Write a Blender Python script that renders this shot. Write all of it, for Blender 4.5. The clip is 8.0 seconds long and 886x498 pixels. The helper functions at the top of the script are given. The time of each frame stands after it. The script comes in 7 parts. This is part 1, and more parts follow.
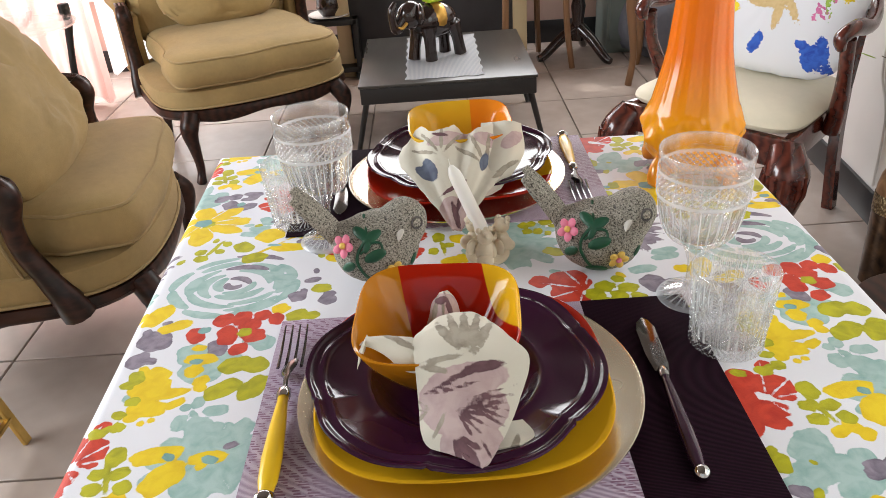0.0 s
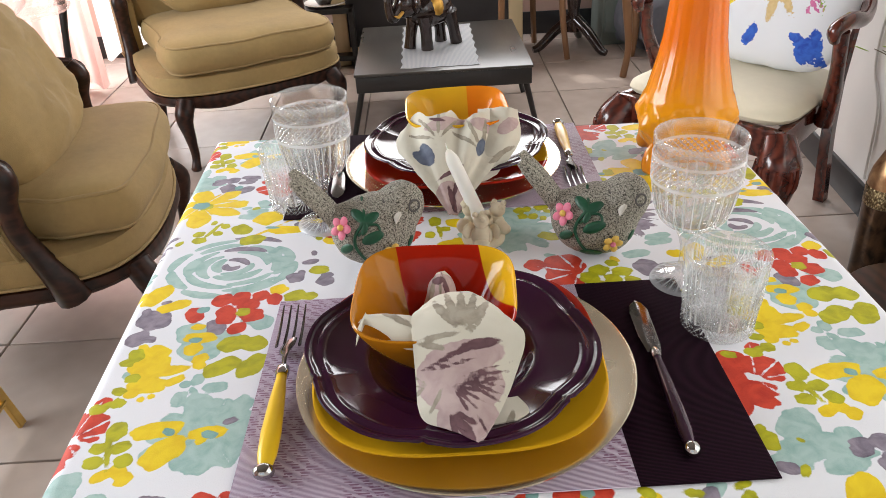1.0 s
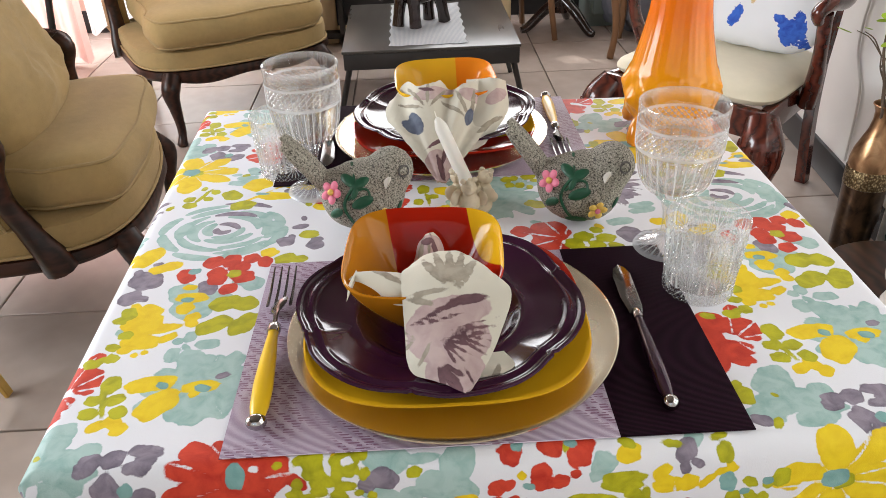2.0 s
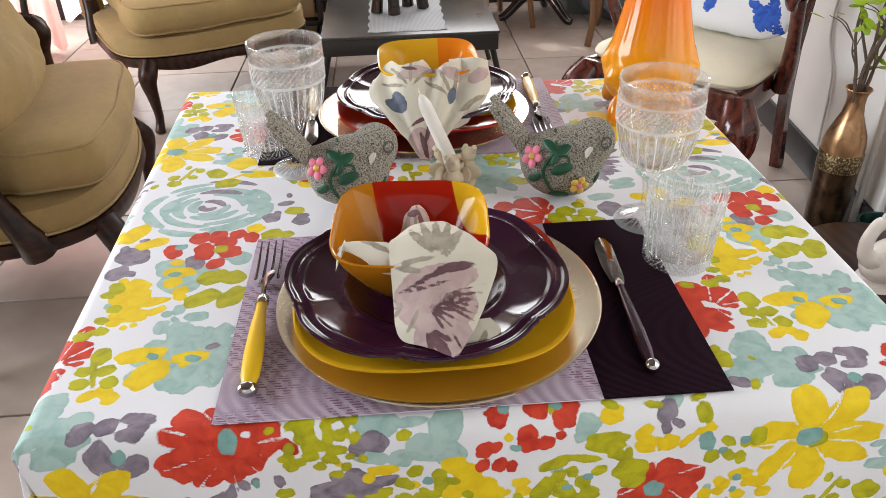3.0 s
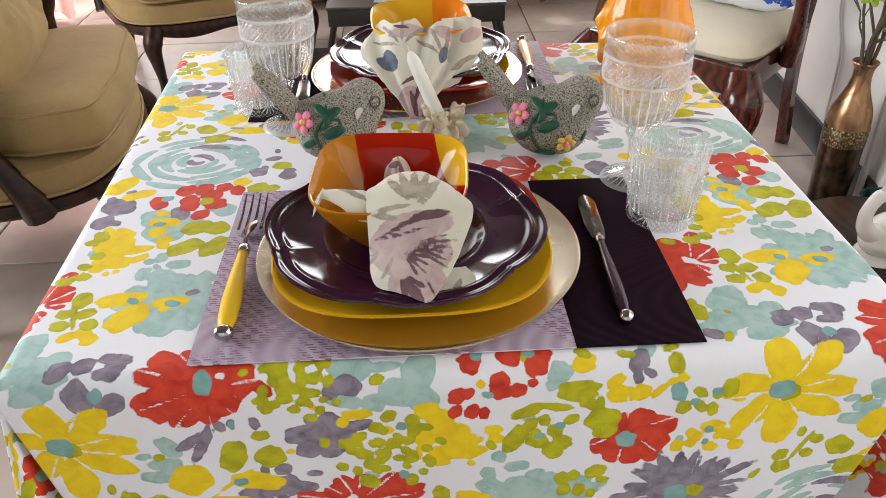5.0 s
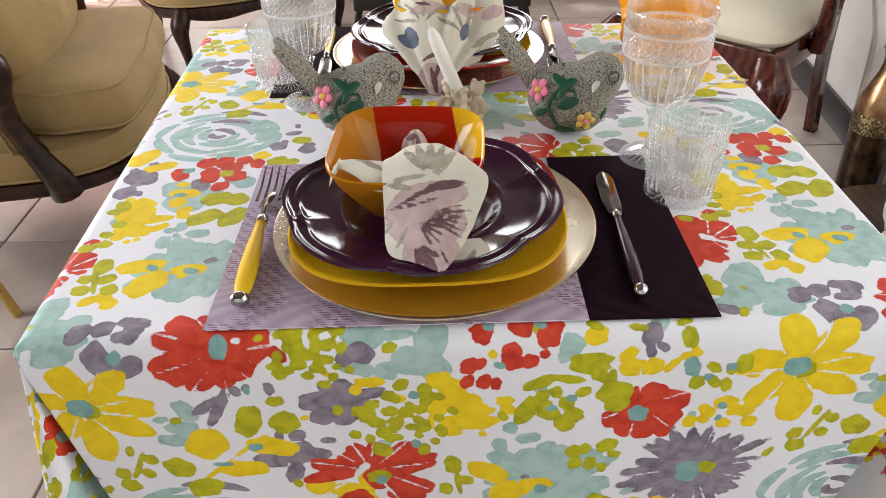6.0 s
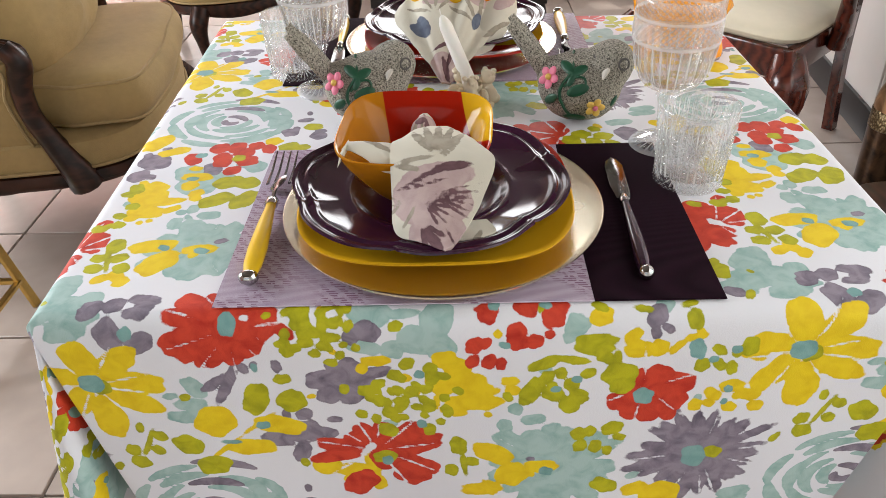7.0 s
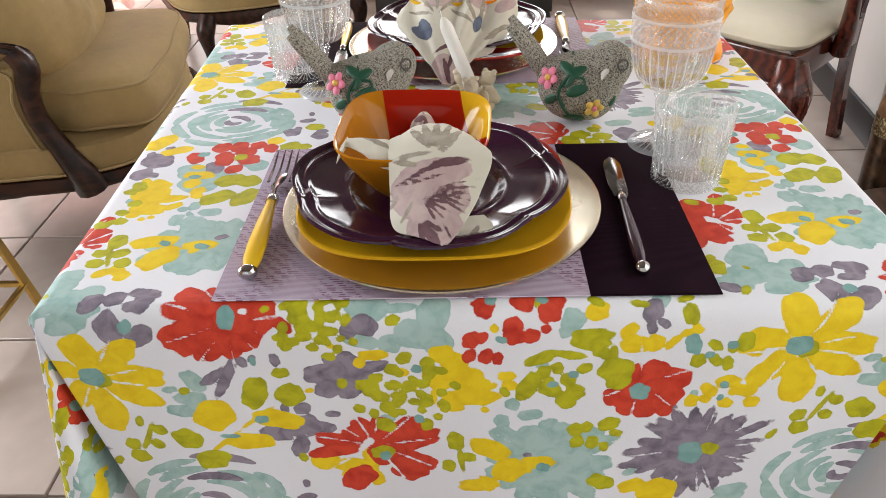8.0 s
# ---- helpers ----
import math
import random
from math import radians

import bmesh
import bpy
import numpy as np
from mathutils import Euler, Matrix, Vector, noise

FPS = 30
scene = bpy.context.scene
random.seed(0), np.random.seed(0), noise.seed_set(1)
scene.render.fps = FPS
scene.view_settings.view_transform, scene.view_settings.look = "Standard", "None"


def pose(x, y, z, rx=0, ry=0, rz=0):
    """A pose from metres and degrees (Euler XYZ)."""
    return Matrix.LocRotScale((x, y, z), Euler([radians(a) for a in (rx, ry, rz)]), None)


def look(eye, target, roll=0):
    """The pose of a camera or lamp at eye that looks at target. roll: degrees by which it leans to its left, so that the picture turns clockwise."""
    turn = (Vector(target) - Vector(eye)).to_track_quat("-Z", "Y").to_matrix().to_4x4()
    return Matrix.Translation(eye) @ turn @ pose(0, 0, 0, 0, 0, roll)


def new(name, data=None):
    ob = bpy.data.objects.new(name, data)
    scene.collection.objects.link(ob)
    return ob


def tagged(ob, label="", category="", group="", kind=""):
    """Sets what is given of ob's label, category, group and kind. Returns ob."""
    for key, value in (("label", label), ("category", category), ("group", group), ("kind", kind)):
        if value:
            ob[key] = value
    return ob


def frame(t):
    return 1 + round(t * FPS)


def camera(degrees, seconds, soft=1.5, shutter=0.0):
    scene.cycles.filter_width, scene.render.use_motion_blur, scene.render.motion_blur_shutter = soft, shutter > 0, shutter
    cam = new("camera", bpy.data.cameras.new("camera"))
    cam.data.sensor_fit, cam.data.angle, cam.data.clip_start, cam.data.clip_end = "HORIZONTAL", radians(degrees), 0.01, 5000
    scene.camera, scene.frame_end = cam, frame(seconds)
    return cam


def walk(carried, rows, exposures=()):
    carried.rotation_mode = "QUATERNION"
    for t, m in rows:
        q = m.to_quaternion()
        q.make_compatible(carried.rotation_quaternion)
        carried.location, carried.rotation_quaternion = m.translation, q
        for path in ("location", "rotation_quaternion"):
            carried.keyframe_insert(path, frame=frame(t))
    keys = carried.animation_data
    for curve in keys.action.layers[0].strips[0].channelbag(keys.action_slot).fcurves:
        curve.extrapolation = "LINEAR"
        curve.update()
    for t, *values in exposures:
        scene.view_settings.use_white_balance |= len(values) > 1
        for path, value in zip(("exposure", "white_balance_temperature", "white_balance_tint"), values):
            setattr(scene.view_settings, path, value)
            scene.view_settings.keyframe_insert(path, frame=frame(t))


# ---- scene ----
# ---- camera ----
cam = camera(60.1, 8.0, soft=0.8)
PATH = [
    (0, (-0.038, -0.415, 1.243), (-0.05, 1.32, 0.249), -4.1),
    (0.5, (-0.041, -0.422, 1.242), (-0.046, 1.31, 0.242), -3.8),
    (1, (-0.043, -0.43, 1.24), (-0.038, 1.294, 0.226), -3.3),
    (1.5, (-0.044, -0.443, 1.235), (-0.025, 1.268, 0.201), -2.7),
    (3, (-0.057, -0.478, 1.221), (0.039, 1.207, 0.148), -1.5),
    (3.5, (-0.058, -0.484, 1.215), (0.057, 1.196, 0.136), -1.4),
    (4, (-0.052, -0.485, 1.209), (0.064, 1.189, 0.12), -1.3),
    (4.5, (-0.037, -0.49, 1.203), (0.06, 1.177, 0.101), -1.2),
    (6, (-0.02, -0.509, 1.185), (-0.017, 1.136, 0.047), -1.5),
    (6.5, (-0.014, -0.514, 1.176), (-0.036, 1.13, 0.038), -1.8),
    (7, (-0.011, -0.524, 1.172), (-0.052, 1.123, 0.039), -1.9),
    (7.5, (-0.007, -0.532, 1.168), (-0.059, 1.121, 0.044), -2.0),
    (8, (-0.003, -0.536, 1.164), (-0.06, 1.126, 0.052), -2.0),
]

EXPOSURE = -0.28
walk(cam, [(t, look(eye, target, roll)) for t, eye, target, roll in PATH], [(0.0, EXPOSURE), (8.0, EXPOSURE)])

# ---- world and light ----
world = bpy.data.worlds.new("world")
scene.world = world
world.use_nodes = True
wn = world.node_tree
sky = wn.nodes.new("ShaderNodeTexSky")
sky.sky_type, sky.sun_disc = "NISHITA", False
sky.sun_elevation, sky.sun_rotation = radians(48), radians(140)
wn.links.new(sky.outputs[0], wn.nodes["Background"].inputs[0])
wn.nodes["Background"].inputs[1].default_value = 0.15


def area(name, eye, target, w, h, watts, colour):
    lamp = bpy.data.lights.new(name, "AREA")
    lamp.shape, lamp.size, lamp.size_y, lamp.energy, lamp.color = "RECTANGLE", w, h, watts, colour
    ob = new(name, lamp)
    ob.matrix_world = look(eye, target)
    return ob


area("window_light_right", (1.22, -0.55, 1.5), (-0.2, -0.35, 1.0), 1.7, 1.6, 23, (1.0, 0.95, 0.88))
area("window_light_back", (-1.75, 4.0, 1.35), (-1.1, 0.5, 0.7), 1.7, 1.8, 140, (0.95, 0.96, 1.0))
# added fill from the north, to brighten the far end of the room
area("window_light_garden", (0.5, 4.0, 1.78), (0.3, 0.3, 0.7), 1.6, 1.0, 62, (0.98, 0.97, 0.97))
# added fill from the west, to lift the east wall and the cloth
area("window_light_west", (-2.66, 0.9, 1.55), (0.6, 0.9, 0.7), 1.8, 1.3, 124, (0.91, 0.96, 1.0))
# weak added fill from behind the camera, for the cloth's front
area("window_light_behind", (-0.9, -2.35, 1.6), (-0.1, 0.6, 0.8), 2.0, 1.5, 6, (1.0, 0.94, 0.86))
sun = bpy.data.lights.new("sun", "SUN")
sun.energy, sun.angle, sun.color = 2.0, radians(0.6), (1.0, 0.95, 0.88)
new("sun", sun).matrix_world = look((-2, 5, 9), (0, 0, 0))


# ---- materials ----
def material(name, colour, rough=0.5, metal=0.0, vary=0.12, scale=30.0, bump=0.0, bump_scale=200.0, stain=0.0, stain_scale=4.0, sheen=0.0,
             coat=0.0, spec=0.5, per_piece=0.0, stretch=(1, 1, 1), trans=0.0, sss=0.0, rough_vary=0.06):
    m = bpy.data.materials.new(name)
    m.use_nodes = True
    nt = m.node_tree
    b = nt.nodes["Principled BSDF"]
    co = nt.nodes.new("ShaderNodeTexCoord")
    mp = nt.nodes.new("ShaderNodeMapping")
    mp.inputs["Scale"].default_value = stretch
    nt.links.new(co.outputs["Object"], mp.inputs[0])
    n1 = nt.nodes.new("ShaderNodeTexNoise")
    n1.inputs["Scale"].default_value, n1.inputs["Detail"].default_value = scale, 6
    n2 = nt.nodes.new("ShaderNodeTexNoise")
    n2.inputs["Scale"].default_value, n2.inputs["Detail"].default_value = stain_scale, 3
    for n in (n1, n2):
        nt.links.new(mp.outputs[0], n.inputs["Vector"])
    hsv = nt.nodes.new("ShaderNodeHueSaturation")
    hsv.inputs["Color"].default_value = (*colour, 1)
    v1 = nt.nodes.new("ShaderNodeMath")
    v1.operation = "MULTIPLY_ADD"
    v1.inputs[1].default_value, v1.inputs[2].default_value = 2 * vary, 1 - vary
    nt.links.new(n1.outputs[0], v1.inputs[0])
    v2 = nt.nodes.new("ShaderNodeMath")
    v2.operation = "MULTIPLY_ADD"
    v2.inputs[1].default_value, v2.inputs[2].default_value = 2 * stain, -stain
    nt.links.new(n2.outputs[0], v2.inputs[0])
    add = nt.nodes.new("ShaderNodeMath")
    nt.links.new(v1.outputs[0], add.inputs[0])
    nt.links.new(v2.outputs[0], add.inputs[1])
    last = add
    if per_piece:
        info = nt.nodes.new("ShaderNodeObjectInfo")
        v3 = nt.nodes.new("ShaderNodeMath")
        v3.operation = "MULTIPLY_ADD"
        v3.inputs[1].default_value, v3.inputs[2].default_value = 2 * per_piece, -per_piece
        nt.links.new(info.outputs["Random"], v3.inputs[0])
        last = nt.nodes.new("ShaderNodeMath")
        nt.links.new(add.outputs[0], last.inputs[0])
        nt.links.new(v3.outputs[0], last.inputs[1])
    nt.links.new(last.outputs[0], hsv.inputs["Value"])
    nt.links.new(hsv.outputs[0], b.inputs["Base Color"])
    rv = nt.nodes.new("ShaderNodeMath")
    rv.operation = "MULTIPLY_ADD"
    rv.inputs[1].default_value, rv.inputs[2].default_value = 2 * rough_vary, rough - rough_vary
    rv.use_clamp = True
    nt.links.new(n2.outputs[0], rv.inputs[0])
    nt.links.new(rv.outputs[0], b.inputs["Roughness"])
    b.inputs["Metallic"].default_value = metal
    b.inputs["Specular IOR Level"].default_value = spec
    b.inputs["Sheen Weight"].default_value = sheen
    b.inputs["Coat Weight"].default_value = coat
    b.inputs["Transmission Weight"].default_value = trans
    if sss:
        b.inputs["Subsurface Weight"].default_value = sss
        b.inputs["Subsurface Radius"].default_value = (0.01, 0.008, 0.006)
    if bump:
        n3 = nt.nodes.new("ShaderNodeTexNoise")
        n3.inputs["Scale"].default_value, n3.inputs["Detail"].default_value = bump_scale, 4
        nt.links.new(mp.outputs[0], n3.inputs["Vector"])
        bp = nt.nodes.new("ShaderNodeBump")
        bp.inputs["Strength"].default_value, bp.inputs["Distance"].default_value = bump, 0.002
        nt.links.new(n3.outputs[0], bp.inputs["Height"])
        nt.links.new(bp.outputs[0], b.inputs["Normal"])
    return m


def pattern_material(name, kind, stops, rough=0.5, scale=20.0, stretch=(1, 1, 1), bump=0.2, distortion=2.0, metal=0.0, axis="X", coat=0.0, spec=0.5):
    """A material whose colour runs through a ramp by a wave or a noise."""
    m = bpy.data.materials.new(name)
    m.use_nodes = True
    nt = m.node_tree
    b = nt.nodes["Principled BSDF"]
    co = nt.nodes.new("ShaderNodeTexCoord")
    mp = nt.nodes.new("ShaderNodeMapping")
    mp.inputs["Scale"].default_value = stretch
    nt.links.new(co.outputs["Object"], mp.inputs[0])
    if kind == "wave":
        tex = nt.nodes.new("ShaderNodeTexWave")
        tex.bands_direction = axis
        tex.inputs["Distortion"].default_value, tex.inputs["Detail"].default_value = distortion, 3
    elif kind == "voronoi":
        tex = nt.nodes.new("ShaderNodeTexVoronoi")
    else:
        tex = nt.nodes.new("ShaderNodeTexNoise")
        tex.inputs["Detail"].default_value, tex.inputs["Distortion"].default_value = 8, distortion
    tex.inputs["Scale"].default_value = scale
    nt.links.new(mp.outputs[0], tex.inputs["Vector"])
    ramp = nt.nodes.new("ShaderNodeValToRGB")
    while len(ramp.color_ramp.elements) < len(stops):
        ramp.color_ramp.elements.new(0.5)
    for e, (pos, c) in zip(ramp.color_ramp.elements, stops):
        e.position, e.color = pos, (*c, 1)
    nt.links.new(tex.outputs[0], ramp.inputs[0])
    nt.links.new(ramp.outputs[0], b.inputs["Base Color"])
    b.inputs["Roughness"].default_value, b.inputs["Metallic"].default_value = rough, metal
    b.inputs["Specular IOR Level"].default_value = spec
    b.inputs["Coat Weight"].default_value = coat
    if bump:
        bp = nt.nodes.new("ShaderNodeBump")
        bp.inputs["Strength"].default_value, bp.inputs["Distance"].default_value = bump, 0.002
        nt.links.new(tex.outputs[0], bp.inputs["Height"])
        nt.links.new(bp.outputs[0], b.inputs["Normal"])
    return m


def cut_glass(name, ior=1.3, through_share=0.84, glint=0.6):
    """Clear glass; the bright glints on its cut edges, kept in the mesh, are painted pale."""
    m = clear_glass(name, (1, 1, 1), ior, through_share)
    nt = m.node_tree
    surface = nt.nodes["Material Output"].inputs["Surface"]
    body = surface.links[0].from_socket
    shine = nt.nodes.new("ShaderNodeBsdfGlossy")
    shine.inputs["Roughness"].default_value = 0.03
    lw = nt.nodes.new("ShaderNodeLayerWeight")
    lw.inputs[0].default_value = 0.5
    pw = nt.nodes.new("ShaderNodeMath")
    pw.operation = "POWER"
    pw.inputs[1].default_value = 3.0
    nt.links.new(lw.outputs["Facing"], pw.inputs[0])
    fr = nt.nodes.new("ShaderNodeMath")
    fr.operation = "MULTIPLY_ADD"
    fr.inputs[1].default_value, fr.inputs[2].default_value = 0.45, 0.04
    nt.links.new(pw.outputs[0], fr.inputs[0])
    gloss = nt.nodes.new("ShaderNodeMixShader")
    nt.links.new(fr.outputs[0], gloss.inputs[0])
    nt.links.new(body, gloss.inputs[1])
    nt.links.new(shine.outputs[0], gloss.inputs[2])
    clear = gloss.outputs[0]
    at = nt.nodes.new("ShaderNodeAttribute")
    at.attribute_name = "cut"
    k = nt.nodes.new("ShaderNodeMath")
    k.operation = "MULTIPLY"
    k.inputs[1].default_value = glint
    nt.links.new(at.outputs["Fac"], k.inputs[0])
    # pale matt white stands in for the sparkle along the cuts
    d = nt.nodes.new("ShaderNodeBsdfDiffuse")
    t = nt.nodes.new("ShaderNodeBsdfTranslucent")
    d.inputs[0].default_value = t.inputs[0].default_value = (0.92, 0.94, 0.95, 1)
    both = nt.nodes.new("ShaderNodeMixShader")
    nt.links.new(d.outputs[0], both.inputs[1])
    nt.links.new(t.outputs[0], both.inputs[2])
    mix = nt.nodes.new("ShaderNodeMixShader")
    nt.links.new(k.outputs[0], mix.inputs[0])
    nt.links.new(clear, mix.inputs[1])
    nt.links.new(both.outputs[0], mix.inputs[2])
    nt.links.new(mix.outputs[0], surface)
    return m


def clear_glass(name, tint=(1, 1, 1), ior=1.5, through_share=0.42, rough=0.0):
    m = bpy.data.materials.new(name)
    m.use_nodes = True
    nt = m.node_tree
    nt.nodes.remove(nt.nodes["Principled BSDF"])
    g = nt.nodes.new("ShaderNodeBsdfGlass")
    g.inputs["Color"].default_value, g.inputs["IOR"].default_value, g.inputs["Roughness"].default_value = (*tint, 1), ior, rough
    t = nt.nodes.new("ShaderNodeBsdfTransparent")
    mix = nt.nodes.new("ShaderNodeMixShader")
    mix.inputs[0].default_value = through_share
    nt.links.new(g.outputs[0], mix.inputs[1])
    nt.links.new(t.outputs[0], mix.inputs[2])
    nt.links.new(mix.outputs[0], nt.nodes["Material Output"].inputs["Surface"])
    return m


def sheer_cloth(name, colour):
    m = bpy.data.materials.new(name)
    m.use_nodes = True
    nt = m.node_tree
    nt.nodes.remove(nt.nodes["Principled BSDF"])
    d = nt.nodes.new("ShaderNodeBsdfDiffuse")
    t = nt.nodes.new("ShaderNodeBsdfTranslucent")
    d.inputs[0].default_value = t.inputs[0].default_value = (*colour, 1)
    mix = nt.nodes.new("ShaderNodeMixShader")
    mix.inputs[0].default_value = 0.6
    nt.links.new(d.outputs[0], mix.inputs[1])
    nt.links.new(t.outputs[0], mix.inputs[2])
    nt.links.new(mix.outputs[0], nt.nodes["Material Output"].inputs["Surface"])
    return m


def split_material(name, colours, limits, axis, rough=0.12, seam=0.0):
    """Glazed colours that change along one local axis at the given limits."""
    m = bpy.data.materials.new(name)
    m.use_nodes = True
    nt = m.node_tree
    b = nt.nodes["Principled BSDF"]
    co = nt.nodes.new("ShaderNodeTexCoord")
    dot = nt.nodes.new("ShaderNodeVectorMath")
    dot.operation = "DOT_PRODUCT"
    dot.inputs[1].default_value = axis
    nt.links.new(co.outputs["Object"], dot.inputs[0])
    ns = nt.nodes.new("ShaderNodeTexNoise")
    ns.inputs["Scale"].default_value = 25
    nt.links.new(co.outputs["Object"], ns.inputs["Vector"])
    colour = None
    for i, c in enumerate(colours):
        if colour is None:
            rgb = nt.nodes.new("ShaderNodeRGB")
            rgb.outputs[0].default_value = (*c, 1)
            colour = rgb.outputs[0]
            continue
        r = nt.nodes.new("ShaderNodeMapRange")
        r.inputs[1].default_value, r.inputs[2].default_value = limits[i - 1] - 0.0004, limits[i - 1] + 0.0004
        nt.links.new(dot.outputs["Value"], r.inputs[0])
        mx = nt.nodes.new("ShaderNodeMix")
        mx.data_type = "RGBA"
        nt.links.new(r.outputs[0], mx.inputs[0])
        nt.links.new(colour, mx.inputs[6])
        mx.inputs[7].default_value = (*c, 1)
        colour = mx.outputs[2]
    hsv = nt.nodes.new("ShaderNodeHueSaturation")
    nt.links.new(colour, hsv.inputs["Color"])
    mr = nt.nodes.new("ShaderNodeMapRange")
    mr.inputs[3].default_value, mr.inputs[4].default_value = 0.92, 1.08
    nt.links.new(ns.outputs[0], mr.inputs[0])
    nt.links.new(mr.outputs[0], hsv.inputs["Value"])
    nt.links.new(hsv.outputs[0], b.inputs["Base Color"])
    b.inputs["Roughness"].default_value = rough
    b.inputs["Specular IOR Level"].default_value = 0.22
    return m


def print_material(name, ground, layers, wobble=0.0009, rough=0.6, weave=900.0):
    """Cloth with a printed pattern: each layer is a distance field kept in the mesh, with a loose watercolour edge."""
    m = bpy.data.materials.new(name)
    m.use_nodes = True
    nt = m.node_tree
    b = nt.nodes["Principled BSDF"]
    co = nt.nodes.new("ShaderNodeTexCoord")
    edge = nt.nodes.new("ShaderNodeTexNoise")
    edge.inputs["Scale"].default_value, edge.inputs["Detail"].default_value = 130, 5
    wash = nt.nodes.new("ShaderNodeTexNoise")
    wash.inputs["Scale"].default_value, wash.inputs["Detail"].default_value, wash.inputs["Distortion"].default_value = 64, 7, 0.6
    for n in (edge, wash):
        nt.links.new(co.outputs["Object"], n.inputs["Vector"])
    off = nt.nodes.new("ShaderNodeMath")
    off.operation = "MULTIPLY_ADD"
    off.inputs[1].default_value, off.inputs[2].default_value = 4 * wobble, -2 * wobble
    nt.links.new(edge.outputs[0], off.inputs[0])
    rgb = nt.nodes.new("ShaderNodeRGB")
    rgb.outputs[0].default_value = (*ground, 1)
    colour = rgb.outputs[0]
    for key, light, dark in layers:
        at = nt.nodes.new("ShaderNodeAttribute")
        at.attribute_name = key
        d = nt.nodes.new("ShaderNodeMath")
        nt.links.new(at.outputs["Fac"], d.inputs[0])
        nt.links.new(off.outputs[0], d.inputs[1])
        r = nt.nodes.new("ShaderNodeMapRange")
        r.inputs[1].default_value, r.inputs[2].default_value = 0.0004, -0.0004
        nt.links.new(d.outputs[0], r.inputs[0])
        rim = nt.nodes.new("ShaderNodeMapRange")
        rim.inputs[1].default_value, rim.inputs[2].default_value = -0.0022, -0.0002
        rim.inputs[3].default_value, rim.inputs[4].default_value = 0.0, 0.09
        nt.links.new(d.outputs[0], rim.inputs[0])
        pool = nt.nodes.new("ShaderNodeMath")
        nt.links.new(wash.outputs[0], pool.inputs[0])
        nt.links.new(rim.outputs[0], pool.inputs[1])
        w = nt.nodes.new("ShaderNodeMapRange")
        w.inputs[1].default_value, w.inputs[2].default_value = 0.40, 0.78
        nt.links.new(pool.outputs[0], w.inputs[0])
        tone = nt.nodes.new("ShaderNodeMix")
        tone.data_type = "RGBA"
        nt.links.new(w.outputs[0], tone.inputs[0])
        tone.inputs[6].default_value, tone.inputs[7].default_value = (*light, 1), (*dark, 1)
        mx = nt.nodes.new("ShaderNodeMix")
        mx.data_type = "RGBA"
        nt.links.new(r.outputs[0], mx.inputs[0])
        nt.links.new(colour, mx.inputs[6])
        nt.links.new(tone.outputs[2], mx.inputs[7])
        colour = mx.outputs[2]
    nt.links.new(colour, b.inputs["Base Color"])
    b.inputs["Roughness"].default_value = rough
    b.inputs["Specular IOR Level"].default_value = 0.3
    wv = nt.nodes.new("ShaderNodeTexNoise")
    wv.inputs["Scale"].default_value = weave
    nt.links.new(co.outputs["Object"], wv.inputs["Vector"])
    bp = nt.nodes.new("ShaderNodeBump")
    bp.inputs["Strength"].default_value, bp.inputs["Distance"].default_value = 0.3, 0.001
    nt.links.new(wv.outputs[0], bp.inputs["Height"])
    nt.links.new(bp.outputs[0], b.inputs["Normal"])
    return m


TAN = material("tan_velvet", (0.35, 0.24, 0.096), 0.85, vary=0.12, scale=60, bump=0.35, bump_scale=420, stain=0.26, stain_scale=7, sheen=0.06)
PIPING = material("tan_piping", (0.35, 0.245, 0.11), 0.85, vary=0.1, scale=90, bump=0.2, bump_scale=600)
WALNUT = pattern_material("dark_walnut", "wave", [(0.0, (0.012, 0.005, 0.003)), (1.0, (0.046, 0.016, 0.009))], 0.34, 9, (1, 1, 4), 0.08, 6, spec=0.3)
MAHOGANY = pattern_material("red_mahogany", "wave", [(0.0, (0.045, 0.009, 0.006)), (1.0, (0.12, 0.025, 0.014))], 0.2, 10, (1, 1, 3), 0.06, 6, coat=0.4)
BLACKWOOD = material("black_wood", (0.016, 0.014, 0.013), 0.45, vary=0.2, scale=40, stain=0.2, bump=0.15, bump_scale=120, stretch=(1, 8, 1))
GREYWOOD = material("grey_table_top", (0.05, 0.044, 0.038), 0.3, vary=0.18, scale=22, stain=0.25, stain_scale=3, bump=0.08, bump_scale=90, stretch=(6, 1, 1))
PALEWOOD = material("pale_wood", (0.55, 0.43, 0.25), 0.5, vary=0.14, scale=30, stretch=(1, 1, 0.15), bump=0.1, bump_scale=90)
CHAIRWOOD = material("mid_wood", (0.22, 0.11, 0.05), 0.35, vary=0.2, scale=30, stretch=(1, 1, 0.2), bump=0.1, bump_scale=90)
BRASS = material("worn_brass", (0.6, 0.4, 0.12), 0.32, 1.0, vary=0.16, scale=45, stain=0.2, stain_scale=12)
STEEL = material("polished_steel", (0.46, 0.45, 0.44), 0.10, 1.0, vary=0.06, scale=80, rough_vary=0.05)
# darker copy of the steel: the dark room it reflects is in its colour
STEEL_DARK_REFLECTION = material("steel_dark_reflection", (0.17, 0.165, 0.16), 0.16, 1.0, vary=0.2, scale=60, stain=0.2, stain_scale=40, rough_vary=0.08)
TILE = material("floor_tile", (0.43, 0.355, 0.31), 0.22, vary=0.1, scale=14, stain=0.2, stain_scale=3.5, bump=0.12, bump_scale=60, per_piece=0.1, rough_vary=0.12)
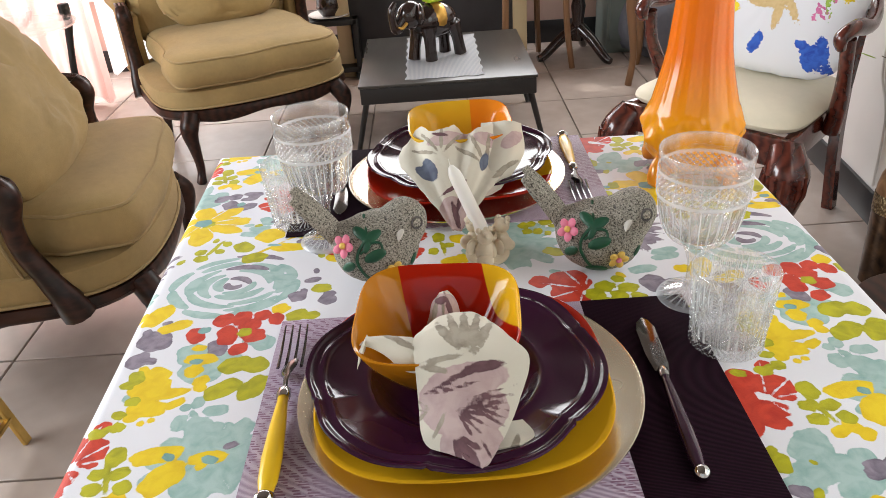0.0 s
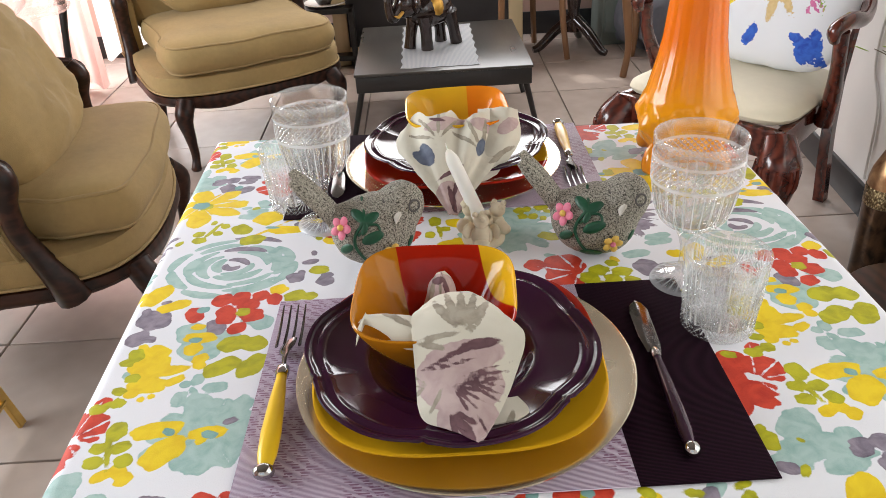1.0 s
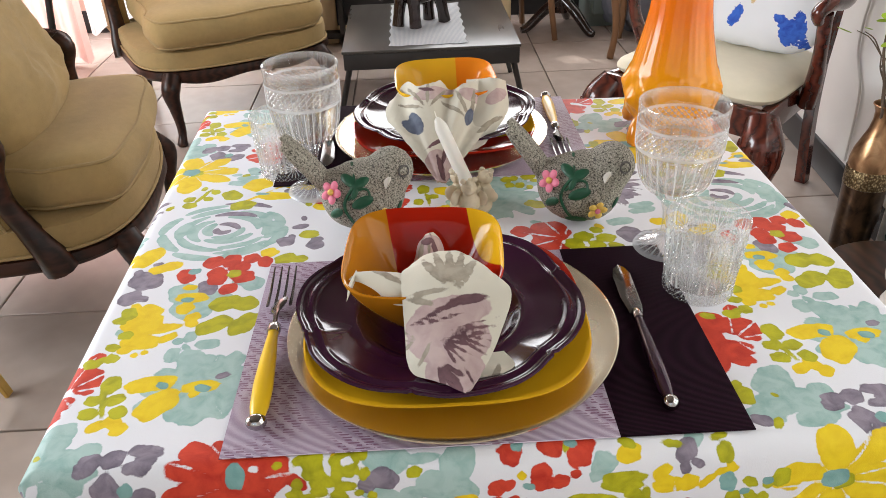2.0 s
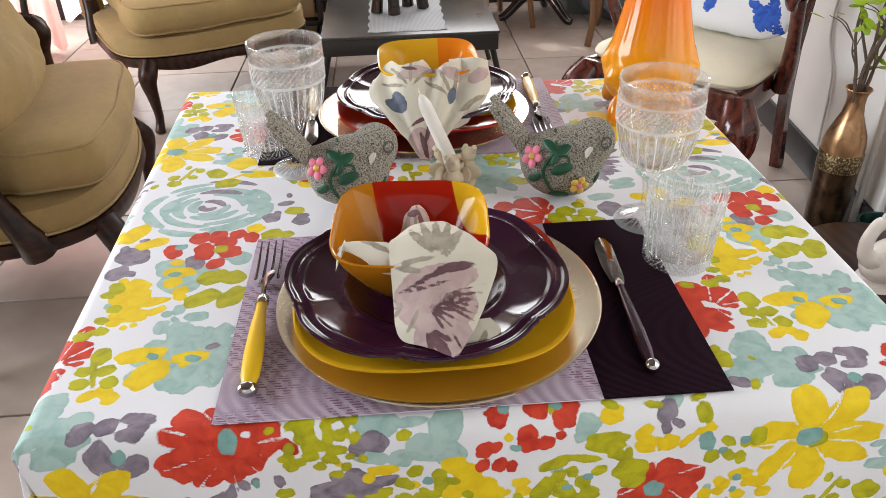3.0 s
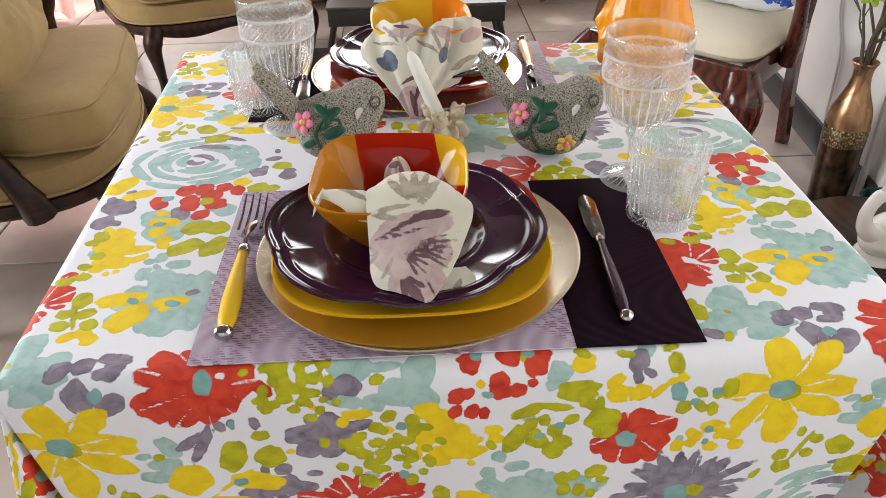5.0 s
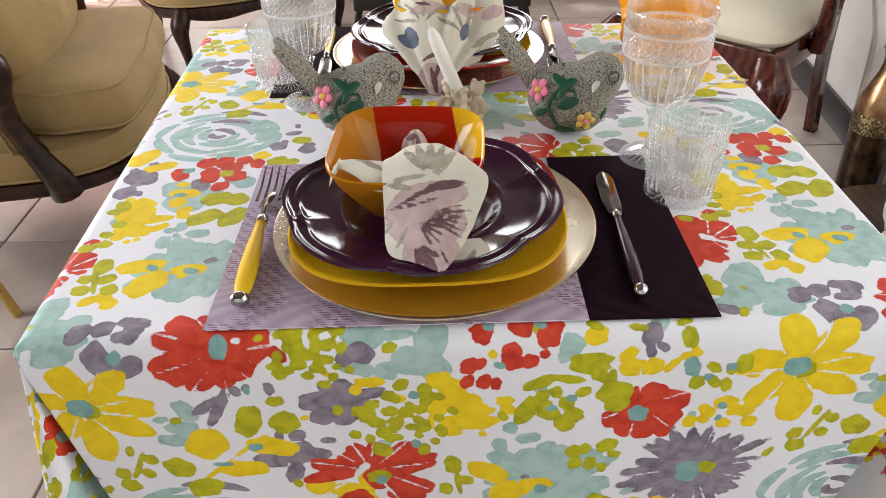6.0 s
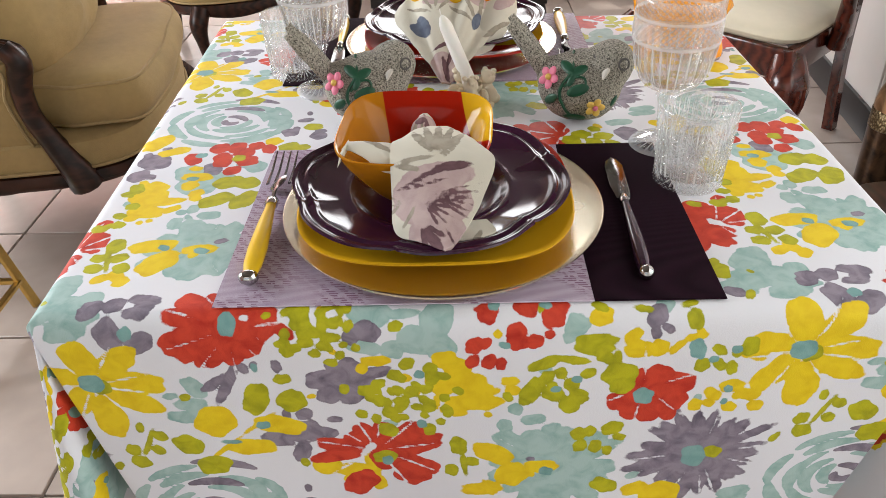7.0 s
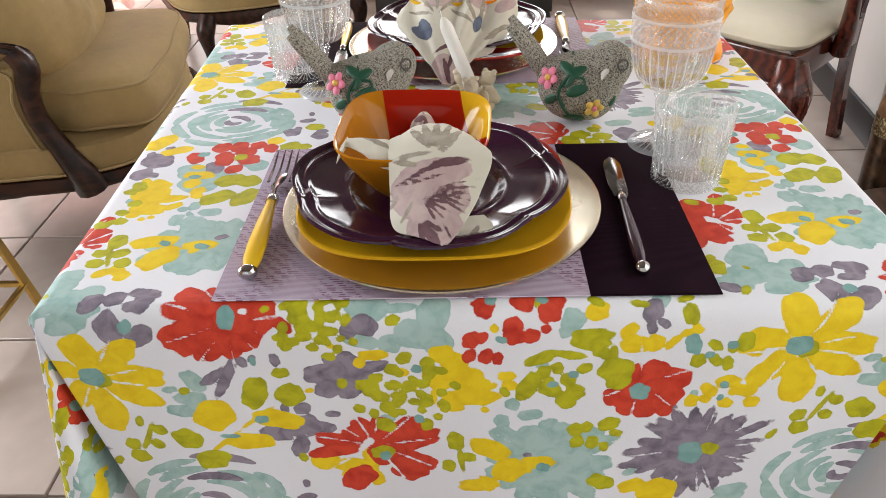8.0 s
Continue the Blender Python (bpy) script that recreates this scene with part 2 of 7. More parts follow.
GROUT = material("grout", (0.2, 0.16, 0.13), 0.9, vary=0.15, scale=80, bump=0.3, bump_scale=300)
WALLPAINT = material("wall_paint", (0.84, 0.82, 0.79), 0.7, vary=0.03, scale=12, stain=0.05, stain_scale=1.6, bump=0.08, bump_scale=140)
PINKWALL = material("pink_wall_paint", (0.62, 0.45, 0.39), 0.75, vary=0.07, scale=14, stain=0.1, stain_scale=2, bump=0.15, bump_scale=80)
CEILING = material("ceiling_boards", (0.13, 0.105, 0.085), 0.7, vary=0.03, scale=12, bump=0.05)
SKIRTING = material("black_skirting", (0.022, 0.023, 0.026), 0.3, vary=0.2, scale=25, bump=0.05)
SHEER = sheer_cloth("sheer_pink_curtain", (0.80, 0.55, 0.50))
SHEER_WHITE = sheer_cloth("sheer_white_curtain", (0.84, 0.83, 0.82))
CREAM = material("cream_seat_fabric", (0.74, 0.68, 0.52), 0.7, vary=0.05, scale=40, stain=0.06, stain_scale=6, bump=0.2, bump_scale=600, sheen=0.1)
PLUM_GLAZE = material("plum_glaze", (0.030, 0.005, 0.022), 0.12, vary=0.2, scale=18, stain=0.15, stain_scale=9, spec=0.34, rough_vary=0.03)
GOLD = material("gold_charger", (0.70, 0.46, 0.10), 0.30, 1.0, vary=0.05, scale=50, stain=0.08, stain_scale=9)
SILVER_RIM = material("pale_gold_rim", (0.86, 0.80, 0.64), 0.25, 1.0, vary=0.05, scale=60, stain=0.06, stain_scale=12)
OCHRE, RED, YELLOW, ORANGE = (0.44, 0.165, 0.008), (0.36, 0.014, 0.004), (0.68, 0.37, 0.012), (0.70, 0.20, 0.01)
MAT_LIGHT = pattern_material("woven_vinyl_mauve", "wave", [(0.2, (0.20, 0.12, 0.20)), (0.8, (0.60, 0.52, 0.62))], 0.6, 240, (1, 1, 1), 0.35, 0.6, axis="Y")
MAT_DARK = pattern_material("woven_vinyl_plum", "wave", [(0.2, (0.005, 0.0015, 0.004)), (0.8, (0.026, 0.008, 0.018))], 0.8, 210, (1, 1, 1), 0.4, 0.3, axis="Y", spec=0.06)


def woven_accent(m, colour):
    """Weaves patches of short darker threads into a mat."""
    nt = m.node_tree
    b = nt.nodes["Principled BSDF"]
    under = b.inputs["Base Color"].links[0].from_socket
    co = nt.nodes.new("ShaderNodeTexCoord")
    patch = nt.nodes.new("ShaderNodeTexNoise")
    patch.inputs["Scale"].default_value, patch.inputs["Detail"].default_value = 11, 1
    dash = nt.nodes.new("ShaderNodeTexWave")
    dash.bands_direction = "DIAGONAL"
    dash.inputs["Scale"].default_value, dash.inputs["Distortion"].default_value, dash.inputs["Detail Scale"].default_value = 46, 5, 4
    line = nt.nodes.new("ShaderNodeTexWave")
    line.bands_direction = "Y"
    line.inputs["Scale"].default_value = 95
    for n in (patch, dash, line):
        nt.links.new(co.outputs["Object"], n.inputs["Vector"])
    masks = []
    for n, lo, hi in ((patch, 0.44, 0.52), (dash, 0.45, 0.6), (line, 0.35, 0.55)):
        r = nt.nodes.new("ShaderNodeMapRange")
        r.inputs[1].default_value, r.inputs[2].default_value = lo, hi
        nt.links.new(n.outputs[0], r.inputs[0])
        masks.append(r.outputs[0])
    m1 = nt.nodes.new("ShaderNodeMath")
    m1.operation = "MULTIPLY"
    nt.links.new(masks[0], m1.inputs[0])
    nt.links.new(masks[1], m1.inputs[1])
    m2 = nt.nodes.new("ShaderNodeMath")
    m2.operation = "MULTIPLY"
    nt.links.new(m1.outputs[0], m2.inputs[0])
    nt.links.new(masks[2], m2.inputs[1])
    m3 = nt.nodes.new("ShaderNodeMath")
    m3.operation = "MULTIPLY"
    m3.inputs[1].default_value = 0.85
    nt.links.new(m2.outputs[0], m3.inputs[0])
    mx = nt.nodes.new("ShaderNodeMix")
    mx.data_type = "RGBA"
    nt.links.new(m3.outputs[0], mx.inputs[0])
    nt.links.new(under, mx.inputs[6])
    mx.inputs[7].default_value = (*colour, 1)
    nt.links.new(mx.outputs[2], b.inputs["Base Color"])


woven_accent(MAT_LIGHT, (0.16, 0.05, 0.11))
YELLOW_PLASTIC = material("yellow_handle", (0.82, 0.52, 0.015), 0.3, vary=0.05, scale=30, coat=0.05)
PLUM_PLASTIC = material("dark_handle", (0.035, 0.012, 0.03), 0.2, vary=0.2, scale=40, coat=0.3)
STONE = pattern_material("speckled_stone", "noise", [(0.37, (0.035, 0.030, 0.024)), (0.46, (0.24, 0.222, 0.18)), (0.64, (0.46, 0.43, 0.365))], 0.9, 640, (1, 1, 1), 0.9, 0.5)
BEAK_PAINT = material("pale_beak", (0.62, 0.58, 0.52), 0.6, vary=0.15, scale=120, bump=0.2, bump_scale=300)
EYE_LINE = material("dark_eye_line", (0.10, 0.09, 0.085), 0.7, vary=0.2, scale=120)
PETAL_PINK = material("pink_paint", (0.74, 0.20, 0.30), 0.6, vary=0.4, scale=120, bump=0.2, bump_scale=300)
PETAL_YELLOW = material("yellow_paint", (0.74, 0.48, 0.10), 0.5, vary=0.25, scale=120, bump=0.2, bump_scale=300)
LEAF_PAINT = material("green_paint", (0.008, 0.075, 0.035), 0.45, vary=0.35, scale=90, bump=0.3, bump_scale=300)
WAX = material("white_wax", (0.86, 0.84, 0.78), 0.4, vary=0.03, scale=20, sss=0.3, bump=0.05)
RESIN = material("cream_resin", (0.70, 0.61, 0.45), 0.5, vary=0.1, scale=60, stain=0.15, stain_scale=30, bump=0.15, bump_scale=200, sss=0.1)
CRYSTAL = cut_glass("crystal")
WATER = clear_glass("water", (1, 1, 1), 1.15, 0.9, 0.0)
SHELF_GLASS = clear_glass("shelf_glass", (0.9, 0.97, 0.95), 1.45, 0.5)
ORANGE_GLASS = material("orange_glass", (0.86, 0.24, 0.008), 0.1, vary=0.1, scale=12, stain=0.12, stain_scale=8, coat=0.7, sss=0.2, rough_vary=0.04)
def vase_glass(name, low, high, z0, z1):
    """Glass whose colour deepens upwards."""
    m = material(name, low, 0.13, vary=0.1, spec=0.4, sss=0.1, rough_vary=0.04)
    nt = m.node_tree
    b = nt.nodes["Principled BSDF"]
    co = nt.nodes.new("ShaderNodeTexCoord")
    sep = nt.nodes.new("ShaderNodeSeparateXYZ")
    nt.links.new(co.outputs["Object"], sep.inputs[0])
    r = nt.nodes.new("ShaderNodeMapRange")
    r.inputs[1].default_value, r.inputs[2].default_value = z0, z1
    nt.links.new(sep.outputs[2], r.inputs[0])
    mx = nt.nodes.new("ShaderNodeMix")
    mx.data_type = "RGBA"
    nt.links.new(r.outputs[0], mx.inputs[0])
    mx.inputs[6].default_value, mx.inputs[7].default_value = (*low, 1), (*high, 1)
    nt.links.new(mx.outputs[2], b.inputs["Base Color"])
    return m


SWUNG_GLASS = vase_glass("amber_to_orange_glass", (0.72, 0.28, 0.006), (0.70, 0.145, 0.002), 0.09, 0.19)
AMBER_GLASS = material("amber_glass", (0.78, 0.27, 0.008), 0.1, vary=0.12, scale=25, stain=0.12, stain_scale=12, coat=0.35, sss=0.2, rough_vary=0.04)
BRONZE = pattern_material("bronze", "noise", [(0.3, (0.20, 0.10, 0.05)), (0.7, (0.62, 0.38, 0.20))], 0.3, 18, (1, 1, 1), 0.15, 1.0, 0.85)
BRONZE_BAND = pattern_material("hammered_bronze_band", "voronoi", [(0.1, (0.5, 0.4, 0.22)), (0.6, (0.12, 0.08, 0.04))], 0.35, 130, (1, 1, 1), 0.8, 0, 0.9)
BRONZE_DARK = pattern_material("dark_bronze", "noise", [(0.3, (0.012, 0.008, 0.006)), (0.75, (0.13, 0.07, 0.035))], 0.28, 14, (1, 1, 1), 0.2, 1.5, 0.7)
TWIG = material("twig_bark", (0.12, 0.085, 0.06), 0.85, vary=0.3, scale=60, bump=0.5, bump_scale=150)
FRESH_LEAF = material("fresh_leaf", (0.32, 0.48, 0.02), 0.45, vary=0.2, scale=40, per_piece=0.15)
PORCELAIN = material("white_porcelain", (0.78, 0.75, 0.70), 0.25, vary=0.05, scale=25, stain=0.06, stain_scale=14)
CARVED_DARK = material("dark_lacquer", (0.02, 0.009, 0.007), 0.14, vary=0.4, scale=40, bump=0.3, bump_scale=90, coat=0.5)
GILT = material("gilt", (0.62, 0.36, 0.08), 0.3, 0.8, vary=0.2, scale=80)
RUNNER = pattern_material("white_runner_cloth", "wave", [(0.3, (0.66, 0.68, 0.72)), (0.7, (0.82, 0.82, 0.83))], 0.8, 60, (1, 1, 1), 0.15, 1.5)
GREY_CABINET = material("grey_green_paint", (0.16, 0.19, 0.17), 0.5, vary=0.12, scale=20, stain=0.12, bump=0.08)
SLATE_CLOTH = material("slate_cloth", (0.13, 0.13, 0.15), 0.85, vary=0.15, scale=40, bump=0.2)
STRAW = material("straw_cloth", (0.42, 0.33, 0.2), 0.8, vary=0.25, scale=50, stretch=(3, 3, 0.4), bump=0.4, bump_scale=120)
CANVAS_DARK = material("dark_canvas", (0.03, 0.028, 0.03), 0.5, vary=0.35, scale=9, stain=0.3, stain_scale=5)
CORD = material("white_cord", (0.75, 0.73, 0.7), 0.5, vary=0.04)
WHITE_PAINT = material("white_gloss_paint", (0.8, 0.79, 0.77), 0.3, vary=0.03, scale=20, stain=0.04)
TEAL_POT = material("dark_teal_glaze", (0.01, 0.05, 0.045), 0.2, vary=0.3, scale=20)
LEGWOOD = material("table_wood", (0.18, 0.09, 0.045), 0.4, vary=0.2, scale=25, stretch=(1, 1, 0.2))

TEAL_L, TEAL_D = (0.42, 0.58, 0.55), (0.24, 0.42, 0.39)
GREY_L, GREY_D = (0.30, 0.26, 0.32), (0.11, 0.09, 0.13)
YEL_L, YEL_D = (0.86, 0.64, 0.012), (0.74, 0.50, 0.003)
RED_L, RED_D = (0.66, 0.060, 0.026), (0.44, 0.018, 0.008)
LIME_L, LIME_D = (0.52, 0.50, 0.010), (0.30, 0.30, 0.004)
CLOTH = print_material("floral_tablecloth", (0.80, 0.81, 0.86), [("teal", TEAL_L, TEAL_D), ("grey", GREY_L, GREY_D), ("yellow", YEL_L, YEL_D),
                       ("red", RED_L, RED_D), ("lime", LIME_L, LIME_D), ("heart", (0.24, 0.44, 0.42), (0.15, 0.32, 0.31))])
NAPKIN = print_material("floral_napkin", (0.62, 0.585, 0.49), [("mauve", (0.52, 0.40, 0.38), (0.40, 0.28, 0.28)), ("taupe", (0.38, 0.34, 0.27), (0.23, 0.195, 0.15)),
                        ("plum", (0.17, 0.09, 0.10), (0.09, 0.045, 0.055)), ("slate", (0.13, 0.15, 0.2), (0.07, 0.08, 0.12))], 0.0009, 0.85, 1200)
CUSHION_PRINT = print_material("painted_cushion", (0.80, 0.82, 0.86), [("blue", (0.05, 0.15, 0.62), (0.02, 0.06, 0.42)), ("yellow", (0.85, 0.70, 0.03), (0.75, 0.55, 0.02)),
                               ("tan", (0.72, 0.55, 0.28), (0.6, 0.42, 0.18)), ("pink", (0.7, 0.2, 0.4), (0.5, 0.1, 0.3)), ("green", (0.4, 0.6, 0.1), (0.2, 0.4, 0.05))], 0.004, 0.8, 700)


# ---- building helpers ----
def part(name, bm, mat, parent=None, label="", smooth=True, local=None):
    """Links a bmesh as one mesh object, under a thing or a part when given."""
    me = bpy.data.meshes.new(name)
    bmesh.ops.recalc_face_normals(bm, faces=bm.faces)
    bm.to_mesh(me)
    bm.free()
    me.materials.append(mat)
    if smooth:
        me.shade_smooth()
        me.set_sharp_from_angle(angle=radians(42))
    ob = new(name, me)
    if parent is not None:
        ob.parent = parent
    if local is not None:
        ob.matrix_basis = local
    if label:
        ob["label"] = label
    return ob


def thing(name, label, category, at=(0, 0, 0), rz=0.0, group="", tilt=(0, 0)):
    ob = new(name)
    ob.empty_display_size = 0.05
    ob.matrix_basis = pose(*at, tilt[0], tilt[1], rz)
    return tagged(ob, label, category, group)


def box(w, d, h, at=(0, 0, 0), bevel=0.004, seg=2, m=None):
    bm = bmesh.new()
    bmesh.ops.create_cube(bm, size=1, matrix=Matrix.Translation(at) @ Matrix.Diagonal((w, d, h, 1)))
    if bevel:
        bmesh.ops.bevel(bm, geom=bm.edges[:], offset=bevel, segments=seg, profile=0.5, affect="EDGES")
    if m is not None:
        bmesh.ops.transform(bm, matrix=m, verts=bm.verts)
    return bm


def join(*bms):
    out = bmesh.new()
    for b in bms:
        me = bpy.data.meshes.new("tmp")
        b.to_mesh(me)
        b.free()
        out.from_mesh(me)
        bpy.data.meshes.remove(me)
    return out


def rings(loops, closed=True, cap=(True, True)):
    """A skin over loops of points."""
    bm = bmesh.new()
    vs = [[bm.verts.new(p) for p in lp] for lp in loops]
    n = len(vs[0])
    for a, b in zip(vs, vs[1:]):
        for i in range(n if closed else n - 1):
            j = (i + 1) % n
            bm.faces.new((a[i], a[j], b[j], b[i]))
    if closed and cap[0]:
        bm.faces.new(vs[0])
    if closed and cap[1]:
        bm.faces.new(vs[-1])
    return bm


def lathe(profile, seg=48, fun=None):
    """Turns (radius, z) rows round z. fun(angle, k, r, z) gives another radius."""
    loops = []
    for k, (r, z) in enumerate(profile):
        lp = []
        for i in range(seg):
            a = 2 * math.pi * i / seg
            rr = max(1e-5, fun(a, k, r, z) if fun else r)
            lp.append((rr * math.cos(a), rr * math.sin(a), z))
        loops.append(lp)
    bm = rings(loops)
    bmesh.ops.remove_doubles(bm, verts=bm.verts, dist=2e-5)
    return bm


def spline(points, n):
    """Catmull-Rom samples along points."""
    p = [Vector(q) for q in points]
    p = [2 * p[0] - p[1]] + p + [2 * p[-1] - p[-2]]
    out = []
    spans = len(p) - 3
    for k in range(n + 1):
        s = k / n * spans
        i = min(int(s), spans - 1)
        t = s - i
        a, b, c, d = p[i:i + 4]
        out.append(0.5 * ((2 * b) + (c - a) * t + (2 * a - 5 * b + 4 * c - d) * t * t + (3 * b - a - 3 * c + d) * t ** 3))
    return out


def tube(points, radius, n=16, seg=8, flat=1.0):
    """A round rod along a smooth curve; radius is a number or a list to run through."""
    pts = spline(points, n) if len(points) > 2 else [Vector(points[0]).lerp(Vector(points[1]), k / n) for k in range(n + 1)]
    rad = [radius] * 2 if isinstance(radius, (int, float)) else list(radius)
    loops, side = [], None
    for k, q in enumerate(pts):
        d = (pts[min(k + 1, n)] - pts[max(k - 1, 0)]).normalized()
        if side is None:
            side = d.orthogonal().normalized()
        side = (side - d * side.dot(d)).normalized()
        up = d.cross(side)
        s = k / n * (len(rad) - 1)
        i = min(int(s), len(rad) - 2)
        r = rad[i] + (rad[i + 1] - rad[i]) * (s - i)
        loops.append([q + side * (r * math.cos(2 * math.pi * j / seg)) + up * (r * flat * math.sin(2 * math.pi * j / seg)) for j in range(seg)])
    return rings(loops)


def ball(rx, ry, rz, at=(0, 0, 0), u=20, v=12, m=None):
    bm = bmesh.new()
    bmesh.ops.create_uvsphere(bm, u_segments=u, v_segments=v, radius=1, matrix=Matrix.Translation(at) @ (m or Matrix()) @ Matrix.Diagonal((rx, ry, rz, 1)))
    return bm


def slab(outline, z0, z1, bevel=0.003):
    """A flat piece with the given outline."""
    bm = bmesh.new()
    f = bm.faces.new([bm.verts.new((x, y, z0)) for x, y in outline])
    ext = bmesh.ops.extrude_face_region(bm, geom=[f])
    bmesh.ops.translate(bm, vec=(0, 0, z1 - z0), verts=[g for g in ext["geom"] if isinstance(g, bmesh.types.BMVert)])
    if bevel:
        rim = [e for e in bm.edges if abs(e.verts[0].co.z - e.verts[1].co.z) < 1e-6]
        bmesh.ops.bevel(bm, geom=rim, offset=bevel, segments=2, profile=0.5, affect="EDGES")
    return bm


def squircle(a, rx, ry, p):
    c, s = math.cos(a), math.sin(a)
    k = (abs(c) ** p + abs(s) ** p) ** (-1 / p)
    return rx * k * c, ry * k * s


def pillow(w, d, h, p=4.0, n=28, seam=0.004, crease=0.004, seed=1):
    """A stuffed cushion lying flat, with a piped seam round its middle and soft creases."""
    loops = []
    for k in range(n + 1):
        t = -math.pi / 2 + math.pi * k / n
        sc, z = max(0.02, math.cos(t)) ** 0.42, math.sin(t) * h / 2
        lp = []
        for i in range(72):
            a = 2 * math.pi * i / 72
            x, y = squircle(a, w / 2 * sc, d / 2 * sc, p)
            q = noise.noise(Vector((x * 7 + seed, y * 7, z * 6))) * crease * 1.6 + noise.noise(Vector((x * 22 + seed, y * 16, z * 22))) * crease * 0.6
            q -= crease * 0.8 * max(0.0, 1 - abs(noise.noise(Vector((x * 5 + seed, y * 14, z * 3)))) * 9)
            dome = z * (1 - 0.25 * ((x / w * 2) ** 2 + (y / d * 2) ** 2) / 2)
            lp.append((x + q * 0.5, y + q * 0.5, dome + q))
        loops.append(lp)
    return rings(loops)


def rim_tube(w, d, z, p, r, at=(0, 0)):
    pts = [(*squircle(2 * math.pi * i / 64, w / 2, d / 2, p), z) for i in range(65)]
    return tube([(x + at[0], y + at[1], zz) for x, y, zz in pts], r, 128, 6)


# ---- print fields ----
def ell(px, py, x, y, rx, ry, rot):
    c, s = math.cos(radians(rot)), math.sin(radians(rot))
    dx, dy = px - x, py - y
    a, b = (c * dx + s * dy) / rx, (-s * dx + c * dy) / ry
    return (np.sqrt(a * a + b * b) - 1) * min(rx, ry)


def arc(px, py, x, y, r, a0, a1, w, squash=0.8):
    dx, dy = px - x, (py - y) / squash
    a = np.mod(np.arctan2(dy, dx) - a0, 2 * np.pi)
    k = np.clip(a / (a1 - a0), 0, 1)
    rad = np.sqrt(dx * dx + dy * dy)
    inside = np.abs(rad - r) - w * np.sqrt(np.clip(np.sin(np.pi * k), 0.02, 1))
    return np.where(a <= a1 - a0, inside, 0.02)
# ---- the cloth's print: brush dabs in millimetres, (colour, x0, y0, x1, y1, width) ----
RED_ROSE = [("R", -236, -10, -184, -14, 34), ("R", -222, -28, -190, -24, 26), ("R", -223, -4, -273, -1, 17), ("R", -229, -15, -273, -30, 25), ("R", -226, -22, -265, -42, 20), ("R", -219, -22, -247, -54, 22), ("R", -212, -22, -218, -48, 21), ("R", -208, -20, -193, -36, 27), ("R", -203, -11, -171, -10, 24), ("R", -208, 0, -188, 3, 24), ("R", -215, 2, -236, 22, 22), ("R", -233, -1, -263, 17, 23), ("R", -172, -14, -159, -21, 11), ("R", -200, 4, -173, 0, 8), ("C", -222, -9, -210, -11, 18), ("W", -205, -5, -197, -5, 5)]
GREY_STEMS = [("G", -213, -50, -239, -99, 9), ("G", -227, -64, -247, -81, 9), ("G", -212, -50, -206, -62, 7), ("G", -202, -55, -197, -50, 4), ("C", -199, -53, -198, -60, 4)]
LIME_BERRIES = [("L", -184, -5, -179, -3, 4), ("L", -169, -3, -155, 3, 5), ("L", -156, -3, -145, 1, 12), ("L", -137, -1, -117, 5, 4), ("L", -154, -14, -143, -8, 11), ("L", -136, -10, -129, -12, 12), ("L", -168, -16, -164, -21, 11), ("L", -150, -23, -146, -32, 14), ("L", -171, -37, -161, -37, 13), ("L", -137, -30, -130, -33, 11), ("L", -134, -23, -118, -23, 8), ("L", -174, -27, -172, -31, 6), ("L", -124, -8, -115, -10, 6), ("Y", -136, 0, -130, -2, 8), ("Y", -127, -37, -124, -41, 4), ("L", -182, -70, -169, -72, 11)]
TEAL_BLOOM = [("T", -110, 0, -76, -5, 17), ("T", -76, -5, -49, -3, 4), ("T", -108, -15, -99, -33, 16), ("T", -113, -28, -86, -38, 14), ("T", -41, 1, -24, -16, 28), ("T", -63, -25, -35, -32, 27), ("T", -78, -34, -64, -41, 18), ("T", -89, 2, -83, -9, 23), ("T", -39, -39, -18, -34, 23), ("G", -113, -28, -101, -15, 13), ("G", -101, -15, -83, -22, 18), ("L", -73, -13, -63, -13, 8)]
GREY_BLOOM = [("G", -125, -70, -153, -75, 19), ("G", -117, -71, -108, -49, 22), ("G", -110, -71, -78, -62, 13), ("G", -111, -76, -93, -86, 24), ("G", -123, -85, -143, -100, 20), ("G", -119, -90, -109, -103, 20), ("G", -128, -66, -123, -58, 19), ("G", -129, -78, -111, -80, 30), ("L", -123, -85, -115, -86, 10), ("Y", -101, -52, -77, -50, 10), ("Y", -105, -59, -98, -61, 12)]
GOLD_SPRIG = [("L", -211, -114, -196, -79, 22), ("L", -181, -105, -157, -92, 23), ("Y", -217, -136, -189, -115, 4), ("Y", -258, -109, -232, -135, 34), ("Y", -207, -125, -165, -136, 22), ("Y", -236, -157, -195, -160, 20), ("Y", -264, -176, -227, -146, 4), ("C", -208, -130, -197, -130, 7), ("L", -284, -140, -269, -162, 22), ("L", -272, -179, -241, -182, 23), ("C", -243, -149, -227, -151, 4)]
TEAL_LEAVES = [("T", -263, -66, -252, -88, 14), ("T", -279, -98, -252, -98, 11), ("T", -286, -113, -260, -116, 11), ("T", -286, -88, -276, -86, 5), ("T", -265, -103, -261, -114, 9), ("L", -307, -129, -324, -167, 4), ("L", -319, -121, -319, -132, 7), ("L", -302, -134, -301, -145, 11), ("L", -339, -156, -328, -159, 14), ("L", -312, -159, -303, -156, 12), ("L", -338, -176, -321, -173, 14)]
